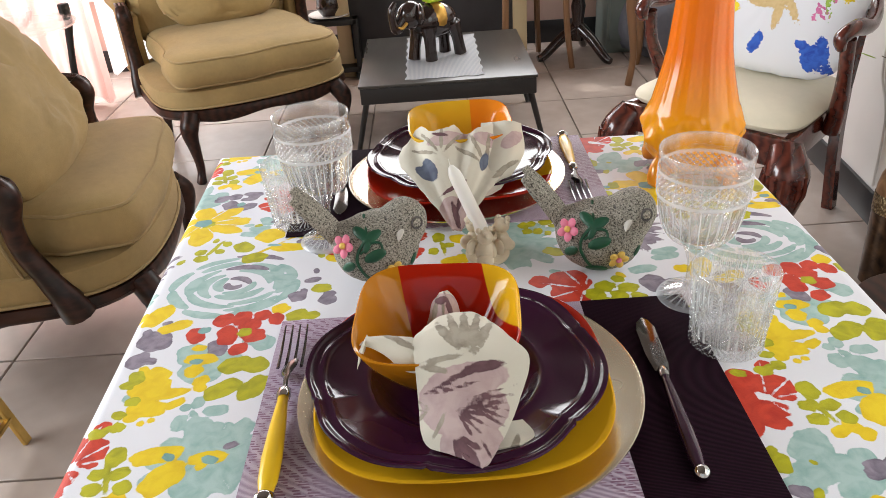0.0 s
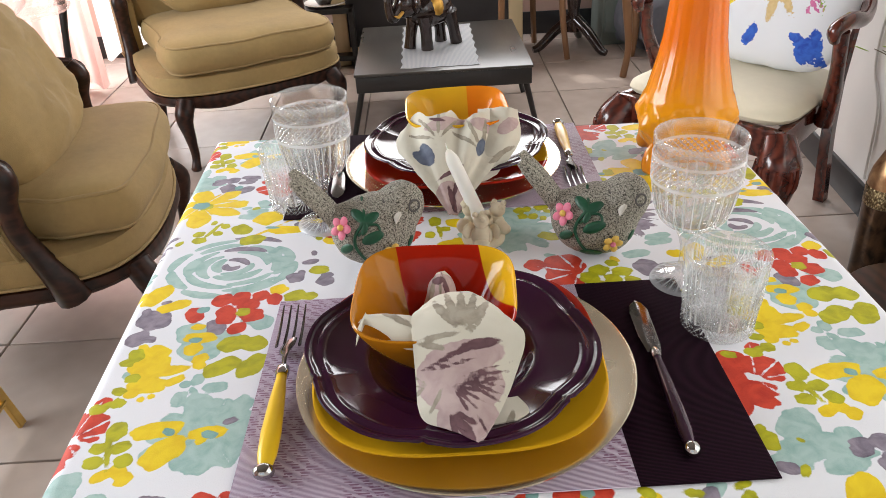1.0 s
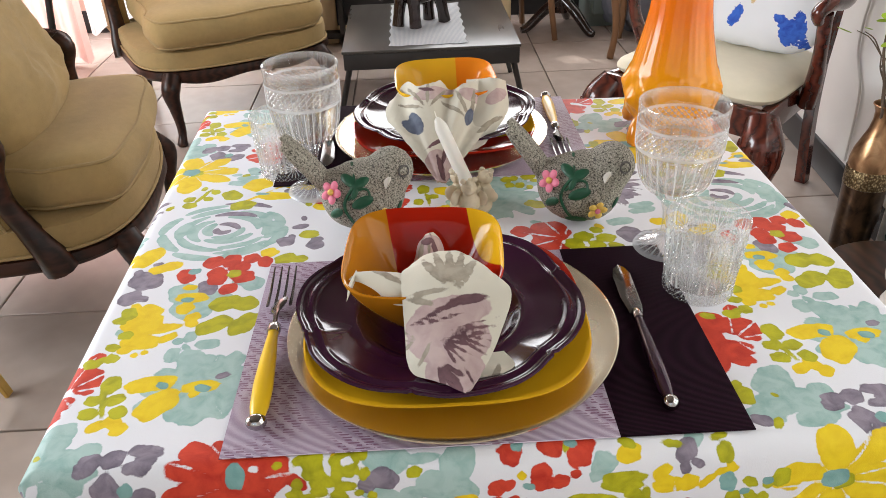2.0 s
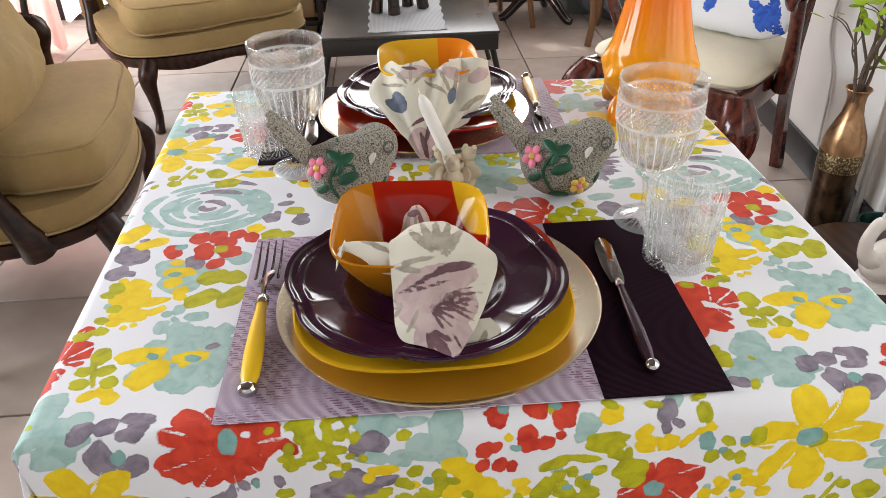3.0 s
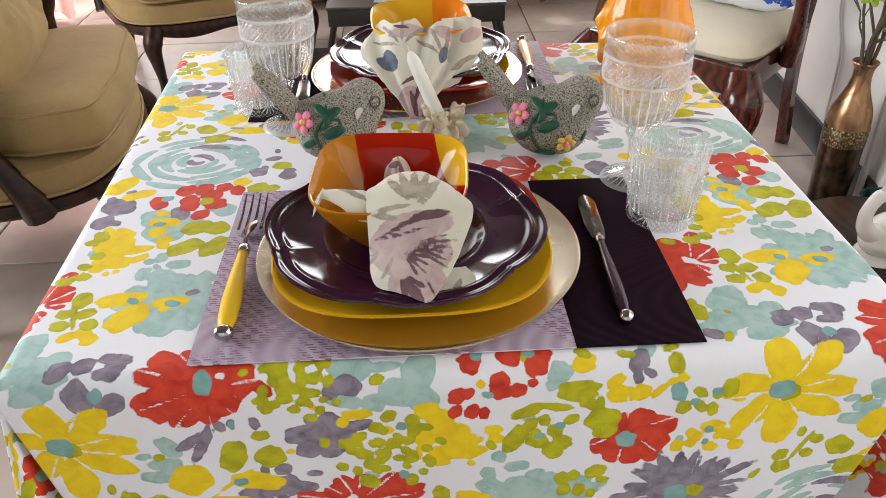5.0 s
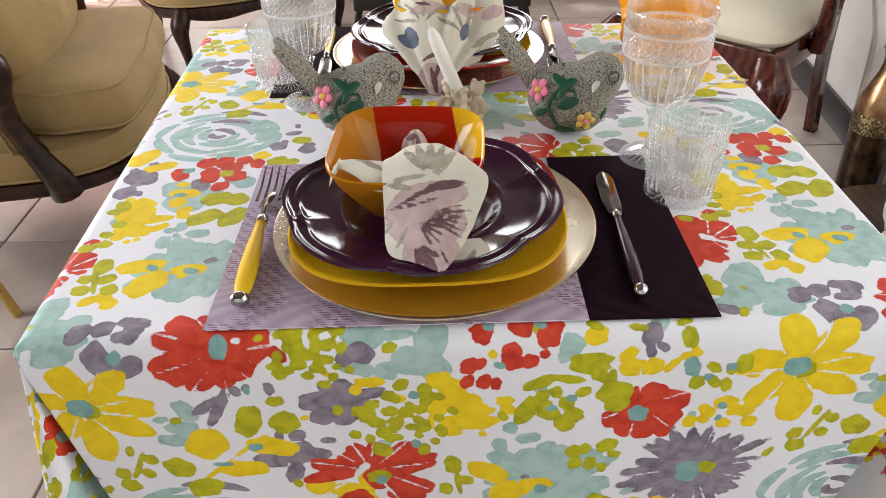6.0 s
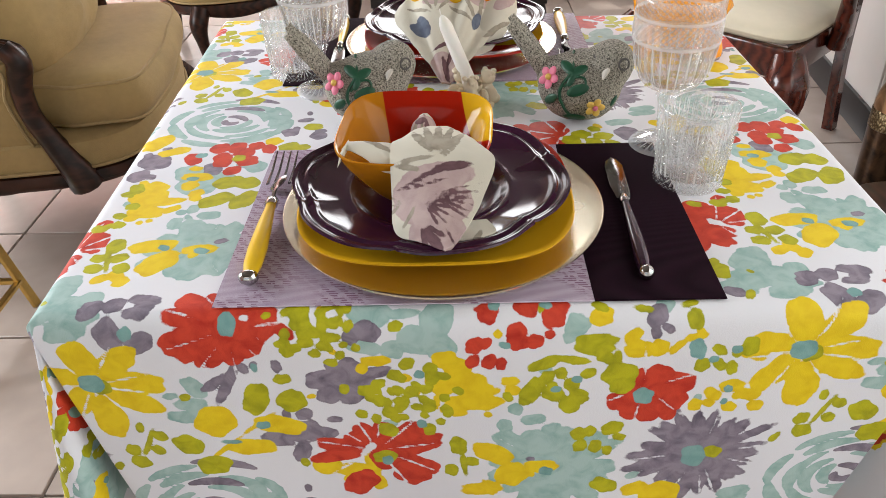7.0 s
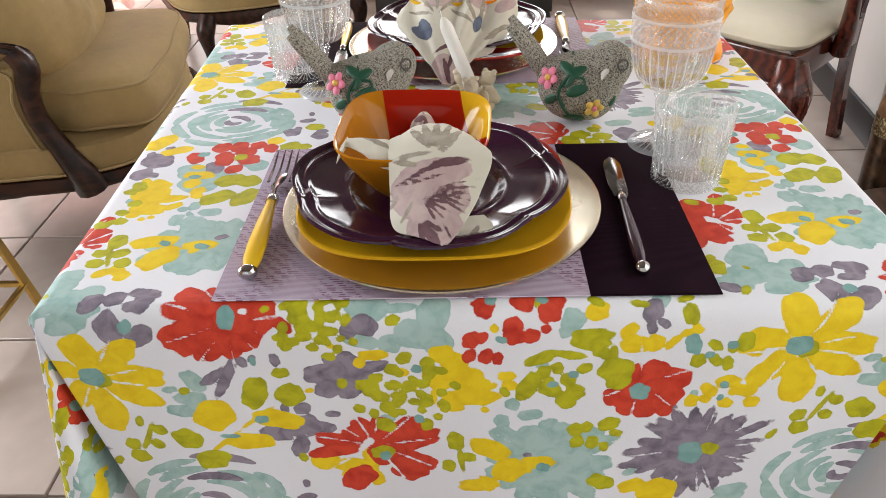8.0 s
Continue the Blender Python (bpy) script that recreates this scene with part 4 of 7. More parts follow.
def wall_x(x, y0, y1, h, t, gap=None):
    """Boxes of a wall along y with an optional opening (y from, y to, z from, z to)."""
    if not gap:
        return [box(t, y1 - y0, h, (x, (y0 + y1) / 2, h / 2), 0)]
    a, b, c, d = gap
    return [box(t, a - y0, h, (x, (y0 + a) / 2, h / 2), 0), box(t, y1 - b, h, (x, (b + y1) / 2, h / 2), 0),
            box(t, b - a, c, (x, (a + b) / 2, c / 2), 0), box(t, b - a, h - d, (x, (a + b) / 2, (d + h) / 2), 0)]


def wall_y(y, x0, x1, h, t, gaps=()):
    out, at = [], x0
    for a, b, c, d in gaps:
        out += [box(a - at, t, h, ((at + a) / 2, y, h / 2), 0), box(b - a, t, c, ((a + b) / 2, y, c / 2), 0), box(b - a, t, h - d, ((a + b) / 2, y, (d + h) / 2), 0)]
        at = b
    out.append(box(x1 - at, t, h, ((at + x1) / 2, y, h / 2), 0))
    return out


wall("wall_west", wall_x(ROOM_X0 - 0.06, ROOM_Y0, ROOM_Y1, ROOM_H, 0.12, (-0.1, 1.9, 0.85, 2.25)), PINKWALL, "pale pink plastered wall")
wall("wall_north", wall_y(ROOM_Y1 + 0.06, ROOM_X0 - 0.12, 1.7, ROOM_H, 0.12, [(-2.6, -0.9, 0.45, 2.25), (-0.35, 1.4, 1.25, 2.3)]), PINKWALL, "pink wall behind the sitting corner")
wall("wall_south", wall_y(ROOM_Y0 - 0.06, ROOM_X0 - 0.12, 1.25, ROOM_H, 0.12, [(-1.9, 0.1, 0.85, 2.3)]), WALLPAINT, "white wall behind the table")
slant = Matrix.Translation((1.353, 2.0, 0)) @ pose(0, 0, 0, 0, 0, -math.degrees(math.atan(0.09)))
east = wall("wall_east", wall_x(0.06, -4.6, 2.6, ROOM_H, 0.12, (-3.5, -1.55, 0.75, 2.25)), WALLPAINT, "plain white wall with a black skirting")
east.matrix_basis = slant
ceil = part("ceiling", box(4.9, 7.4, 0.1, (-0.6, 0.95, ROOM_H + 0.05), 0), CEILING)
tagged(ceil, "plain pale beige ceiling", "ceiling", kind="structure")
skirt = part("baseboard", box(0.014, 4.2, 0.105, (-0.007, 0.45, 0.0525), 0.003), SKIRTING, local=slant)
tagged(skirt, "glossy black skirting board", "skirting", kind="structure")
skirt = part("baseboard", box(4.2, 0.014, 0.13, (-0.55, ROOM_Y1 - 0.007, 0.065), 0.003), SKIRTING)
tagged(skirt, "black skirting board under the pink wall", "skirting", kind="structure")


def window(name, w, h, at, rz, label):
    ob = thing(name, label, "window", at, rz)
    ob["kind"] = "structure"
    for x in (-w / 2 + 0.025, 0, w / 2 - 0.025):
        part("window_frame", box(0.05, 0.05, h, (x, 0, h / 2), 0.004), WHITE_PAINT, ob)
    for z in (0.025, h - 0.025):
        part("window_frame", box(w - 0.1, 0.046, 0.05, (0, 0, z), 0.004), WHITE_PAINT, ob)
    part("window_sill", box(w + 0.08, 0.16, 0.03, (0, -0.04, -0.017), 0.005), WHITE_PAINT, ob)
    for s in (-1, 1):
        p = part("pane", box(w / 2 - 0.08, 0.006, h - 0.1, (s * w / 4, 0, h / 2), 0), SHELF_GLASS, ob)
        p.visible_shadow = False
    return ob


window("window_1", 1.7, 1.8, (-1.75, ROOM_Y1 + 0.07, 0.45), 0, "white framed window behind sheer curtains")
# unseen side window, added to go with the west fill
window("window_5", 2.0, 1.4, (ROOM_X0 - 0.07, 0.9, 0.85), 90, "added white framed window in the pink side wall, out of view")
# unseen window, added as an opening for the north fill
window("window_2", 1.75, 1.05, (0.525, ROOM_Y1 + 0.07, 1.25), 0, "added white framed window high in the pink wall, out of view")
# unseen window behind the camera, added for the front fill
window("window_3", 2.0, 1.45, (-0.9, ROOM_Y0 - 0.07, 0.85), 180, "added white framed window behind the table, out of view")
window("window_4", 1.95, 1.5, tuple(slant @ Vector((0.07, -2.525, 0.75))), -90 - math.degrees(math.atan(0.09)), "white framed window beside the table")

# ---- dining table and tablecloth ----
TOP = 0.75
NL, NR, FR, FL = Vector((-0.392, -0.006)), Vector((0.428, -0.006)), Vector((0.421, 0.790)), Vector((-0.417, 0.818))


def quad(s, t):
    return (NL * (1 - s) + NR * s) * (1 - t) + (FL * (1 - s) + FR * s) * t


table = thing("dining_table", "square wooden dining table under a floral cloth", "table")
part("tabletop", slab([tuple(quad(*q) * 0.998 + Vector((0.0, 0.001))) for q in ((0.006, 0.006), (0.994, 0.006), (0.994, 0.994), (0.006, 0.994))], TOP - 0.035, TOP - 0.004, 0.003), LEGWOOD, table)
for sx, sy in ((0.12, 0.14), (0.88, 0.14), (0.88, 0.9), (0.12, 0.9)):
    q = quad(sx, sy)
    part("leg", lathe([(0.018, 0), (0.02, 0.01), (0.026, 0.4), (0.032, 0.6), (0.032, 0.714)], 16), LEGWOOD, table, local=Matrix.Translation((q.x, q.y, 0)))


def tablecloth():
    """One sheet: the flat top, four hanging sides, and corners that fold in on themselves."""
    n, hang, m = 420, 0.30, 120
    verts, uvs, faces = [], [], []

    def add(p, uv):
        verts.append(p)
        uvs.append(uv)
        return len(verts) - 1

    top = [[None] * (n + 1) for _ in range(n + 1)]
    for i in range(n + 1):
        for j in range(n + 1):
            q = quad(i / n, j / n)
            crease = 0.0011 * math.exp(-((q.x - 0.045 * q.y + 0.15) / 0.008) ** 2) + 0.0008 * math.exp(-((q.y - 0.50) / 0.009) ** 2)
            dist = min(i, j, n - i, n - j) / n * 0.83
            drop = 0.005 * (1 - min(1, dist / 0.012)) ** 2
            z = TOP + crease + 0.0005 * noise.noise(Vector((q.x * 9, q.y * 9, 0))) - drop
            top[i][j] = add((q.x, q.y, z), (q.x, q.y))
    for i in range(n):
        for j in range(n):
            faces.append((top[i][j], top[i + 1][j], top[i + 1][j + 1], top[i][j + 1]))
    corners = [NL, NR, FR, FL]
    edges = [[top[i][0] for i in range(n + 1)], [top[n][j] for j in range(n + 1)], [top[n - i][n] for i in range(n + 1)], [top[0][n - j] for j in range(n + 1)]]
    cn = 36
    for k in range(4):
        a, b = corners[k], corners[(k + 1) % 4]
        along = (b - a).normalized()
        out = Vector((along.y, -along.x))
        inset0, inset1 = (0.19, 0.22) if k == 0 else (0.3, 0.3)
        prev = edges[k]
        ln = (b - a).length
        for r in range(1, m + 1):
            d = hang * r / m
            row = []
            for i in range(n + 1):
                s = i / n
                base = a.lerp(b, s)
                # the ends of each side creep inwards below the corner
                s2 = s * ln
                w0, w1 = math.exp(-s2 / 0.10), math.exp(-(ln - s2) / 0.10)
                shift = inset0 * d * w0 - inset1 * d * w1
                ripple = 0.012 * (d / hang) * noise.noise(Vector((s2 * 5 + k * 7, d * 2, 0.3))) + 0.004 * math.sin(s2 * 14 + k) * (d / hang)
                o = 0.0085 * (1 - math.exp(-d / 0.008)) + 0.02 * d + ripple
                p = base + along * shift + out * o
                kept = base + along * shift if k == 0 else base  # the front keeps its print where it folds under
                row.append(add((p.x, p.y, TOP - 0.005 - d), (kept.x + out.x * d, kept.y + out.y * d)))
            for i in range(n):
                faces.append((prev[i], row[i], row[i + 1], prev[i + 1]))
            prev = row
    # corner folds: each depth runs from one side's end, inwards, and out again to the next side's start
    start = (n + 1) * (n + 1)
    per = m * (n + 1)
    for k in range(4):
        c = corners[k]
        prv, nxt = (k + 3) % 4, k
        along1 = (corners[k] - corners[prv]).normalized()
        along2 = (corners[(k + 1) % 4] - corners[k]).normalized()
        o1, o2 = Vector((along1.y, -along1.x)), Vector((along2.y, -along2.x))
        diag = -(o1 + o2).normalized()
        before = None
        for r in range(0, m + 1):
            d = hang * r / m
            e1 = edges[prv][n] if r == 0 else start + prv * per + (r - 1) * (n + 1) + n
            e2 = edges[nxt][0] if r == 0 else start + nxt * per + (r - 1) * (n + 1)
            if r == 0:
                row = [e1] * (cn + 1)
            else:
                p1, p2 = Vector(verts[e1]), Vector(verts[e2])
                row = [e1]
                tuck = c + diag * (0.42 * d + 0.01) + (-along2 if k != 1 else along1) * 0.1 * d
                bulge = c + o1 * (0.20 * d) + o2 * (0.10 * d) if k == 0 else c + o2 * (0.2 * d) + o1 * (0.1 * d)
                if k == 0:
                    way = [p1.xy, c + Vector((-0.14 * d, -0.04 * d)), c + Vector((-0.05 * d, -0.14 * d)), c + Vector((0.05 * d, -0.09 * d)), c + Vector((0.06 * d, 0.16 * d)), c + Vector((0.16 * d, 0.22 * d)), p2.xy]
                elif k == 1:
                    tuck = c + Vector((-0.16 * d, 0.16 * d))
                    way = [p1.xy, tuck, c + Vector((-0.04 * d, -0.14 * d)), c + Vector((0.12 * d, -0.06 * d)), p2.xy]
                else:
                    way = [p1.xy, tuck, bulge, p2.xy]
                pts = spline([(q.x, q.y, 0) for q in way], cn)
                for i in range(1, cn):
                    f = i / cn
                    if f < 0.5:
                        uv = c + o1 * d + o2 * (d * f * 2) - o2 * ((0.22 if k == 1 else 0.0) * d * (1 - 2 * f))
                    else:
                        uv = c + o2 * d + o1 * (d * (1 - f) * 2) - o1 * ((0.19 if k == 0 else 0.0) * d * (2 * f - 1))
                    row.append(add((pts[i].x, pts[i].y, p1.z), (uv.x, uv.y)))
                row.append(e2)
            if before is not None:
                for i in range(cn):
                    quadf = (before[i], row[i], row[i + 1], before[i + 1])
                    faces.append(quadf if len(set(quadf)) == 4 else tuple(dict.fromkeys(quadf)))
            before = row
    me = bpy.data.meshes.new("tablecloth")
    me.from_pydata(verts, [], faces)
    me.materials.append(CLOTH)
    me.shade_smooth()
    uv = np.array(uvs)
    for key, values in zip(("teal", "grey", "yellow", "red", "lime", "heart"), (lambda f: [f[k] for k in "TGYRLC"])(print_at(uv[:, 0], uv[:, 1]))):
        field_attribute(me, key, values)
    return tagged(new("tablecloth", me), "white cotton tablecloth with yellow, red, teal and grey flowers", "tablecloth")


tablecloth()

# ---- place settings ----
MAT_Z = TOP + 0.0012


def placemat(x0, x1, y0, y1, turned, label):
    """Two-tone woven vinyl mat; turned: the plum third lies at the other end."""
    cx, cy, w, d = (x0 + x1) / 2, (y0 + y1) / 2, x1 - x0, y1 - y0
    ob = thing("placemat", label, "placemat", (cx, cy, MAT_Z), 180 if turned else 0, "placemats")
    cut = w / 2 - 0.115
    part("light_panel", slab([(-w / 2, -d / 2), (cut, -d / 2), (cut, d / 2), (-w / 2, d / 2)], 0, 0.0016, 0.0005), MAT_LIGHT, ob, "pale mauve woven panel")
    part("dark_panel", slab([(cut, -d / 2), (w / 2, -d / 2), (w / 2, d / 2), (cut, d / 2)], 0, 0.0018, 0.0005), MAT_DARK, ob, "plum ribbed panel")
    return ob


placemat(-0.230, 0.222, 0.002, 0.302, False, "two-tone mauve and plum woven placemat on the floral cloth")
placemat(-0.257, 0.195, 0.503, 0.797, True, "two-tone mauve and plum woven placemat on the floral cloth")
ON_MAT = MAT_Z + 0.0016


def charger(x, y, name_label):
    ob = thing("charger_plate", name_label, "plate", (x, y, ON_MAT), 0, "charger plates")
    part("well", lathe([(0.001, 0.002), (0.104, 0.002), (0.112, 0.004), (0.118, 0.0075), (0.1545, 0.0115), (0.1545, 0.0085), (0.116, 0.004), (0.106, 0), (0.001, 0)], 96), GOLD, ob, "matt gold plate")
    part("rim", lathe([(0.1545, 0.0118), (0.1612, 0.0135), (0.1632, 0.013), (0.163, 0.011), (0.1545, 0.0088)], 96), SILVER_RIM, ob, "bright pale gold edge")
    return ob


charger(-0.0265, 0.1555, "round matt gold charger plate with a bright edge")
charger(-0.017, 0.652, "round matt gold charger plate under a red plate")

PLATE_GLAZE = split_material("red_and_yellow_glaze", [YELLOW, RED], [0.035], (0.28, 0.96, 0), 0.08)
BOWL_GLAZE = split_material("ochre_red_yellow_glaze", [OCHRE, RED, YELLOW], [-0.02, 0.064], (1.0, 0.32, 0), 0.07)
FAR_BOWL_GLAZE = split_material("yellow_orange_glaze", [(0.66, 0.38, 0.02), ORANGE], [0.022], (1, 0, 0), 0.14)


def square_loop(r, z, p, seg=96, rot=0.0):
    pts = []
    for i in range(seg):
        a = 2 * math.pi * i / seg
        x, y = squircle(a, r, r, p)
        c, s = math.cos(rot), math.sin(rot)
        pts.append((c * x - s * y, s * x + c * y, z))
    return pts


def square_plate(x, y, rz, label):
    ob = thing("square_plate", label, "plate", (x, y, ON_MAT + 0.0125), rz, "square plates")
    prof = [(0.001, 0.004), (0.075, 0.004), (0.092, 0.006), (0.112, 0.011), (0.130, 0.0165), (0.1345, 0.0180), (0.1362, 0.0172), (0.1355, 0.0150), (0.112, 0.007), (0.09, 0.0015), (0.08, 0.0), (0.001, 0.0)]
    part("dish", rings([square_loop(r, z, 3.1) for r, z in prof]), PLATE_GLAZE, ob)
    return ob


square_plate(-0.033, 0.155, 0, "square stoneware plate glazed yellow and red")
square_plate(-0.014, 0.652, 182, "square stoneware plate glazed yellow and red")


def scalloped_plate(x, y, rz, label):
    ob = thing("dinner_plate", label, "plate", (x, y, ON_MAT + 0.0185), rz, "plum dinner plates")
    rows = [(0.001, 0.006, 0), (0.045, 0.006, 0), (0.058, 0.0064, 0), (0.066, 0.0078, 0), (0.0725, 0.0112, 0.1), (0.0775, 0.0150, 0.15), (0.0805, 0.0166, 0.2), (0.084, 0.0166, 0.25), (0.0865, 0.0160, 0.3), (0.096, 0.0172, 0.45), (0.108, 0.0196, 0.65),
            (0.1165, 0.0216, 0.85), (0.1195, 0.0228, 0.9), (0.1215, 0.0245, 0.95), (0.1240, 0.0250, 1), (0.1262, 0.0240, 1), (0.1285, 0.0236, 1), (0.1315, 0.0244, 1), (0.1335, 0.0262, 1), (0.1355, 0.0274, 1), (0.1380, 0.0272, 1), (0.1388, 0.0252, 1), (0.126, 0.0185, 0.8), (0.1, 0.012, 0.4), (0.083, 0.009, 0.1), (0.074, 0.0015, 0), (0.070, 0.0, 0), (0.001, 0.0, 0)]

    def edge(a, amount):
        k = (a * 6 / (2 * math.pi)) % 1
        lobe = abs(math.sin(math.pi * k)) ** 0.6  # wide lobes with small points between
        small = 0.30 * math.exp(-(min(k, 1 - k) / 0.06) ** 2)
        return 1 + amount * 0.088 * (lobe + small - 0.86)

    loops = []
    for r, z, am in rows:
        lp = []
        for i in range(216):
            a = 2 * math.pi * i / 216
            rr = r * edge(a, am)
            k6 = (a * 6 / (2 * math.pi)) % 1
            near_point = math.exp(-(min(k6, 1 - k6) / 0.10) ** 2)
            dip = am * (0.0009 * math.cos(6 * a) - 0.0012 * near_point + 0.0004 * math.sin(12 * a + r * 90))
            lp.append((rr * math.cos(a), rr * math.sin(a), z - dip))
        loops.append(lp)
    part("dish", rings(loops), PLUM_GLAZE, ob)
    return ob


scalloped_plate(-0.039, 0.150, 18, "deep plum glazed dinner plate with a scalloped rim")
scalloped_plate(-0.010, 0.658, 40, "deep plum glazed dinner plate with a scalloped rim")


def bowl(x, y, z, rz, tilt, glaze, label, k=0.955):
    ob = thing("square_bowl", label, "bowl", (x, y, z), rz, "square bowls", tilt)
    prof = [(0.001, 0.006, 2.6), (0.030, 0.006, 2.8), (0.040, 0.010, 3), (0.055, 0.028, 3.4), (0.068, 0.050, 3.6), (0.0765, 0.0655, 3.8), (0.0785, 0.0665, 3.8), (0.0798, 0.0655, 3.8), (0.0795, 0.0635, 3.8),
            (0.072, 0.046, 3.6), (0.060, 0.026, 3.4), (0.047, 0.006, 3), (0.042, 0.0, 2.8), (0.036, 0.0, 2.8), (0.034, 0.002, 2.6), (0.001, 0.002, 2.6)]
    part("vessel", rings([square_loop(r * k, zz, p) for r, zz, p in prof]), glaze, ob)
    return ob


bowl(-0.051, 0.172, ON_MAT + 0.0262, -4, (3.0, 0), BOWL_GLAZE, "square bowl glazed ochre, red and yellow on a plum plate")
bowl(-0.008, 0.664, ON_MAT + 0.0262, 2, (2.0, 0), FAR_BOWL_GLAZE, "square bowl glazed mustard and orange on a plum plate")


# ---- napkins ----
def sheet(outline_rows, thick=0.004, seed=0, sub=44, crumple=0.0012):
    """A folded cloth: a thick sheet through rows of points (each row from one side to the other)."""
    cols = [spline(r, sub) for r in outline_rows]
    n = len(cols[0])
    lines = [spline([c[i] for c in cols], sub * 2) for i in range(n)]
    rows = [[lines[i][k] for i in range(n)] for k in range(len(lines[0]))]
    verts, faces = [], []
    for k, r in enumerate(rows):
        for i, p in enumerate(r):
            q = noise.noise(p * 60 + Vector((seed, 0, 0))) * crumple + noise.noise(p * 150 + Vector((seed, 4, 0))) * crumple * 0.4
            verts.append((p.x, p.y + q * 0.5, p.z + q))
    w = n
    for k in range(len(rows) - 1):
        for i in range(w - 1):
            faces.append((k * w + i, k * w + i + 1, (k + 1) * w + i + 1, (k + 1) * w + i))
    bm = bmesh.new()
    vs = [bm.verts.new(v) for v in verts]
    for f in faces:
        try:
            bm.faces.new([vs[i] for i in f])
        except ValueError:
            pass
    bmesh.ops.recalc_face_normals(bm, faces=bm.faces)
    bmesh.ops.solidify(bm, geom=bm.faces[:], thickness=thick)
    return bm


def napkin_part(name, bm, parent, blooms, label=""):
    """Adds the napkin's print: blooms are (layer, x, z, rx, rz, rot) in the napkin's own front view."""
    ob = part(name, bm, NAPKIN, parent, label)
    me = ob.data
    co = np.empty(len(me.vertices) * 3, np.float32)
    me.vertices.foreach_get("co", co)
    co = co.reshape(-1, 3)
    px, pz = co[:, 0], co[:, 2] * 0.8 + co[:, 1] * 0.6
    for key in ("mauve", "taupe", "plum", "slate"):
        f = np.full(len(co), 0.02, np.float32)
        for k, x, z, rx, rz, rot in blooms:
            if k == key:
                f = np.minimum(f, ell(px, pz, x, z, rx, rz, rot))
        field_attribute(me, key, f)
    return ob


def fan(layer, x, z, n, r, spread, start, w):
    """Petal strokes in a fan."""
    out = []
    for k in range(n):
        a = radians(start + spread * k / max(1, n - 1))
        out.append((layer, x + 0.6 * r * math.cos(a), z + 0.6 * r * math.sin(a), r * 0.45, w, math.degrees(a)))
    return out


def V(x, y, z):
    return (x, y, z)


ZB = ON_MAT + 0.0262
near = thing("napkin", "floral cotton napkin folded over the rim of a bowl", "napkin", (-0.035, 0.11, ZB), 0, "napkins")
# front panel: from the top fold over the bowl's rim down to a point on the plate
front_rows = [
    [V(-0.028, 0.036, 0.064), V(-0.012, 0.043, 0.070), V(0.012, 0.046, 0.070), V(0.026, 0.040, 0.068)],
    [V(-0.038, 0.010, 0.069), V(-0.014, 0.012, 0.074), V(0.018, 0.012, 0.075), V(0.042, 0.006, 0.073)],
    [V(-0.037, -0.016, 0.060), V(-0.012, -0.022, 0.068), V(0.020, -0.026, 0.069), V(0.058, -0.024, 0.069)],
    [V(-0.036, -0.036, 0.033), V(-0.012, -0.048, 0.042), V(0.016, -0.054, 0.046), V(0.047, -0.050, 0.047)],
    [V(-0.035, -0.054, 0.022), V(-0.014, -0.064, 0.029), V(0.010, -0.071, 0.033), V(0.035, -0.069, 0.033)],
    [V(-0.028, -0.066, 0.0165), V(-0.008, -0.075, 0.020), V(0.010, -0.083, 0.023), V(0.023, -0.084, 0.023)],
    [V(0.000, -0.083, 0.0175), V(0.005, -0.088, 0.0185), V(0.010, -0.094, 0.0205), V(0.012, -0.096, 0.021)],
]
blooms = (fan("taupe", 0.006, 0.046, 5, 0.036, 84, 46, 0.0040) + fan("taupe", 0.012, 0.044, 4, 0.022, 60, 50, 0.0014)
          + [("taupe", -0.014, 0.044, 0.018, 0.0024, 8), ("taupe", -0.020, 0.036, 0.012, 0.003, -12),
             ("mauve", 0.006, 0.026, 0.034, 0.014, 6), ("mauve", 0.002, 0.002, 0.036, 0.022, 0), ("mauve", 0.006, -0.026, 0.026, 0.022, 0), ("mauve", -0.018, 0.012, 0.018, 0.016, 20),
             ("plum", 0.020, 0.036, 0.017, 0.0046, 6), ("plum", 0.004, 0.031, 0.016, 0.0022, 14), ("plum", -0.012, 0.024, 0.020, 0.0016, 24), ("plum", -0.004, 0.020, 0.022, 0.0014, 12)]
          + fan("plum", 0.000, 0.010, 6, 0.036, 46, -34, 0.0013) + fan("plum", -0.006, 0.004, 5, 0.026, 60, -60, 0.0012) + fan("plum", -0.008, -0.016, 4, 0.022, 50, -80, 0.0026)
          + fan("taupe", -0.026, 0.004, 3, 0.018, 70, 150, 0.0012) + [("plum", 0.004, -0.034, 0.009, 0.0045, -50), ("plum", 0.018, -0.030, 0.010, 0.0012, -62), ("taupe", -0.020, -0.010, 0.010, 0.0016, 60)])
napkin_part("front_fold", sheet(front_rows, 0.004, 1), near, blooms)
# the pointed side fold that sticks out over the bowl's rim
napkin_part("side_fold", sheet([[V(-0.084, 0.022, 0.062), V(-0.083, 0.020, 0.064), V(-0.082, 0.018, 0.062)], [V(-0.064, 0.006, 0.059), V(-0.062, 0.014, 0.0665), V(-0.060, 0.021, 0.064)],
                                [V(-0.042, -0.010, 0.050), V(-0.042, 0.000, 0.064), V(-0.040, 0.014, 0.064)], [V(-0.018, -0.010, 0.052), V(-0.018, -0.002, 0.060), V(-0.016, 0.010, 0.060)]], 0.004, 3), near,
            [("taupe", -0.058, 0.066, 0.02, 0.0025, -25), ("taupe", -0.045, 0.058, 0.014, 0.0018, -25)])
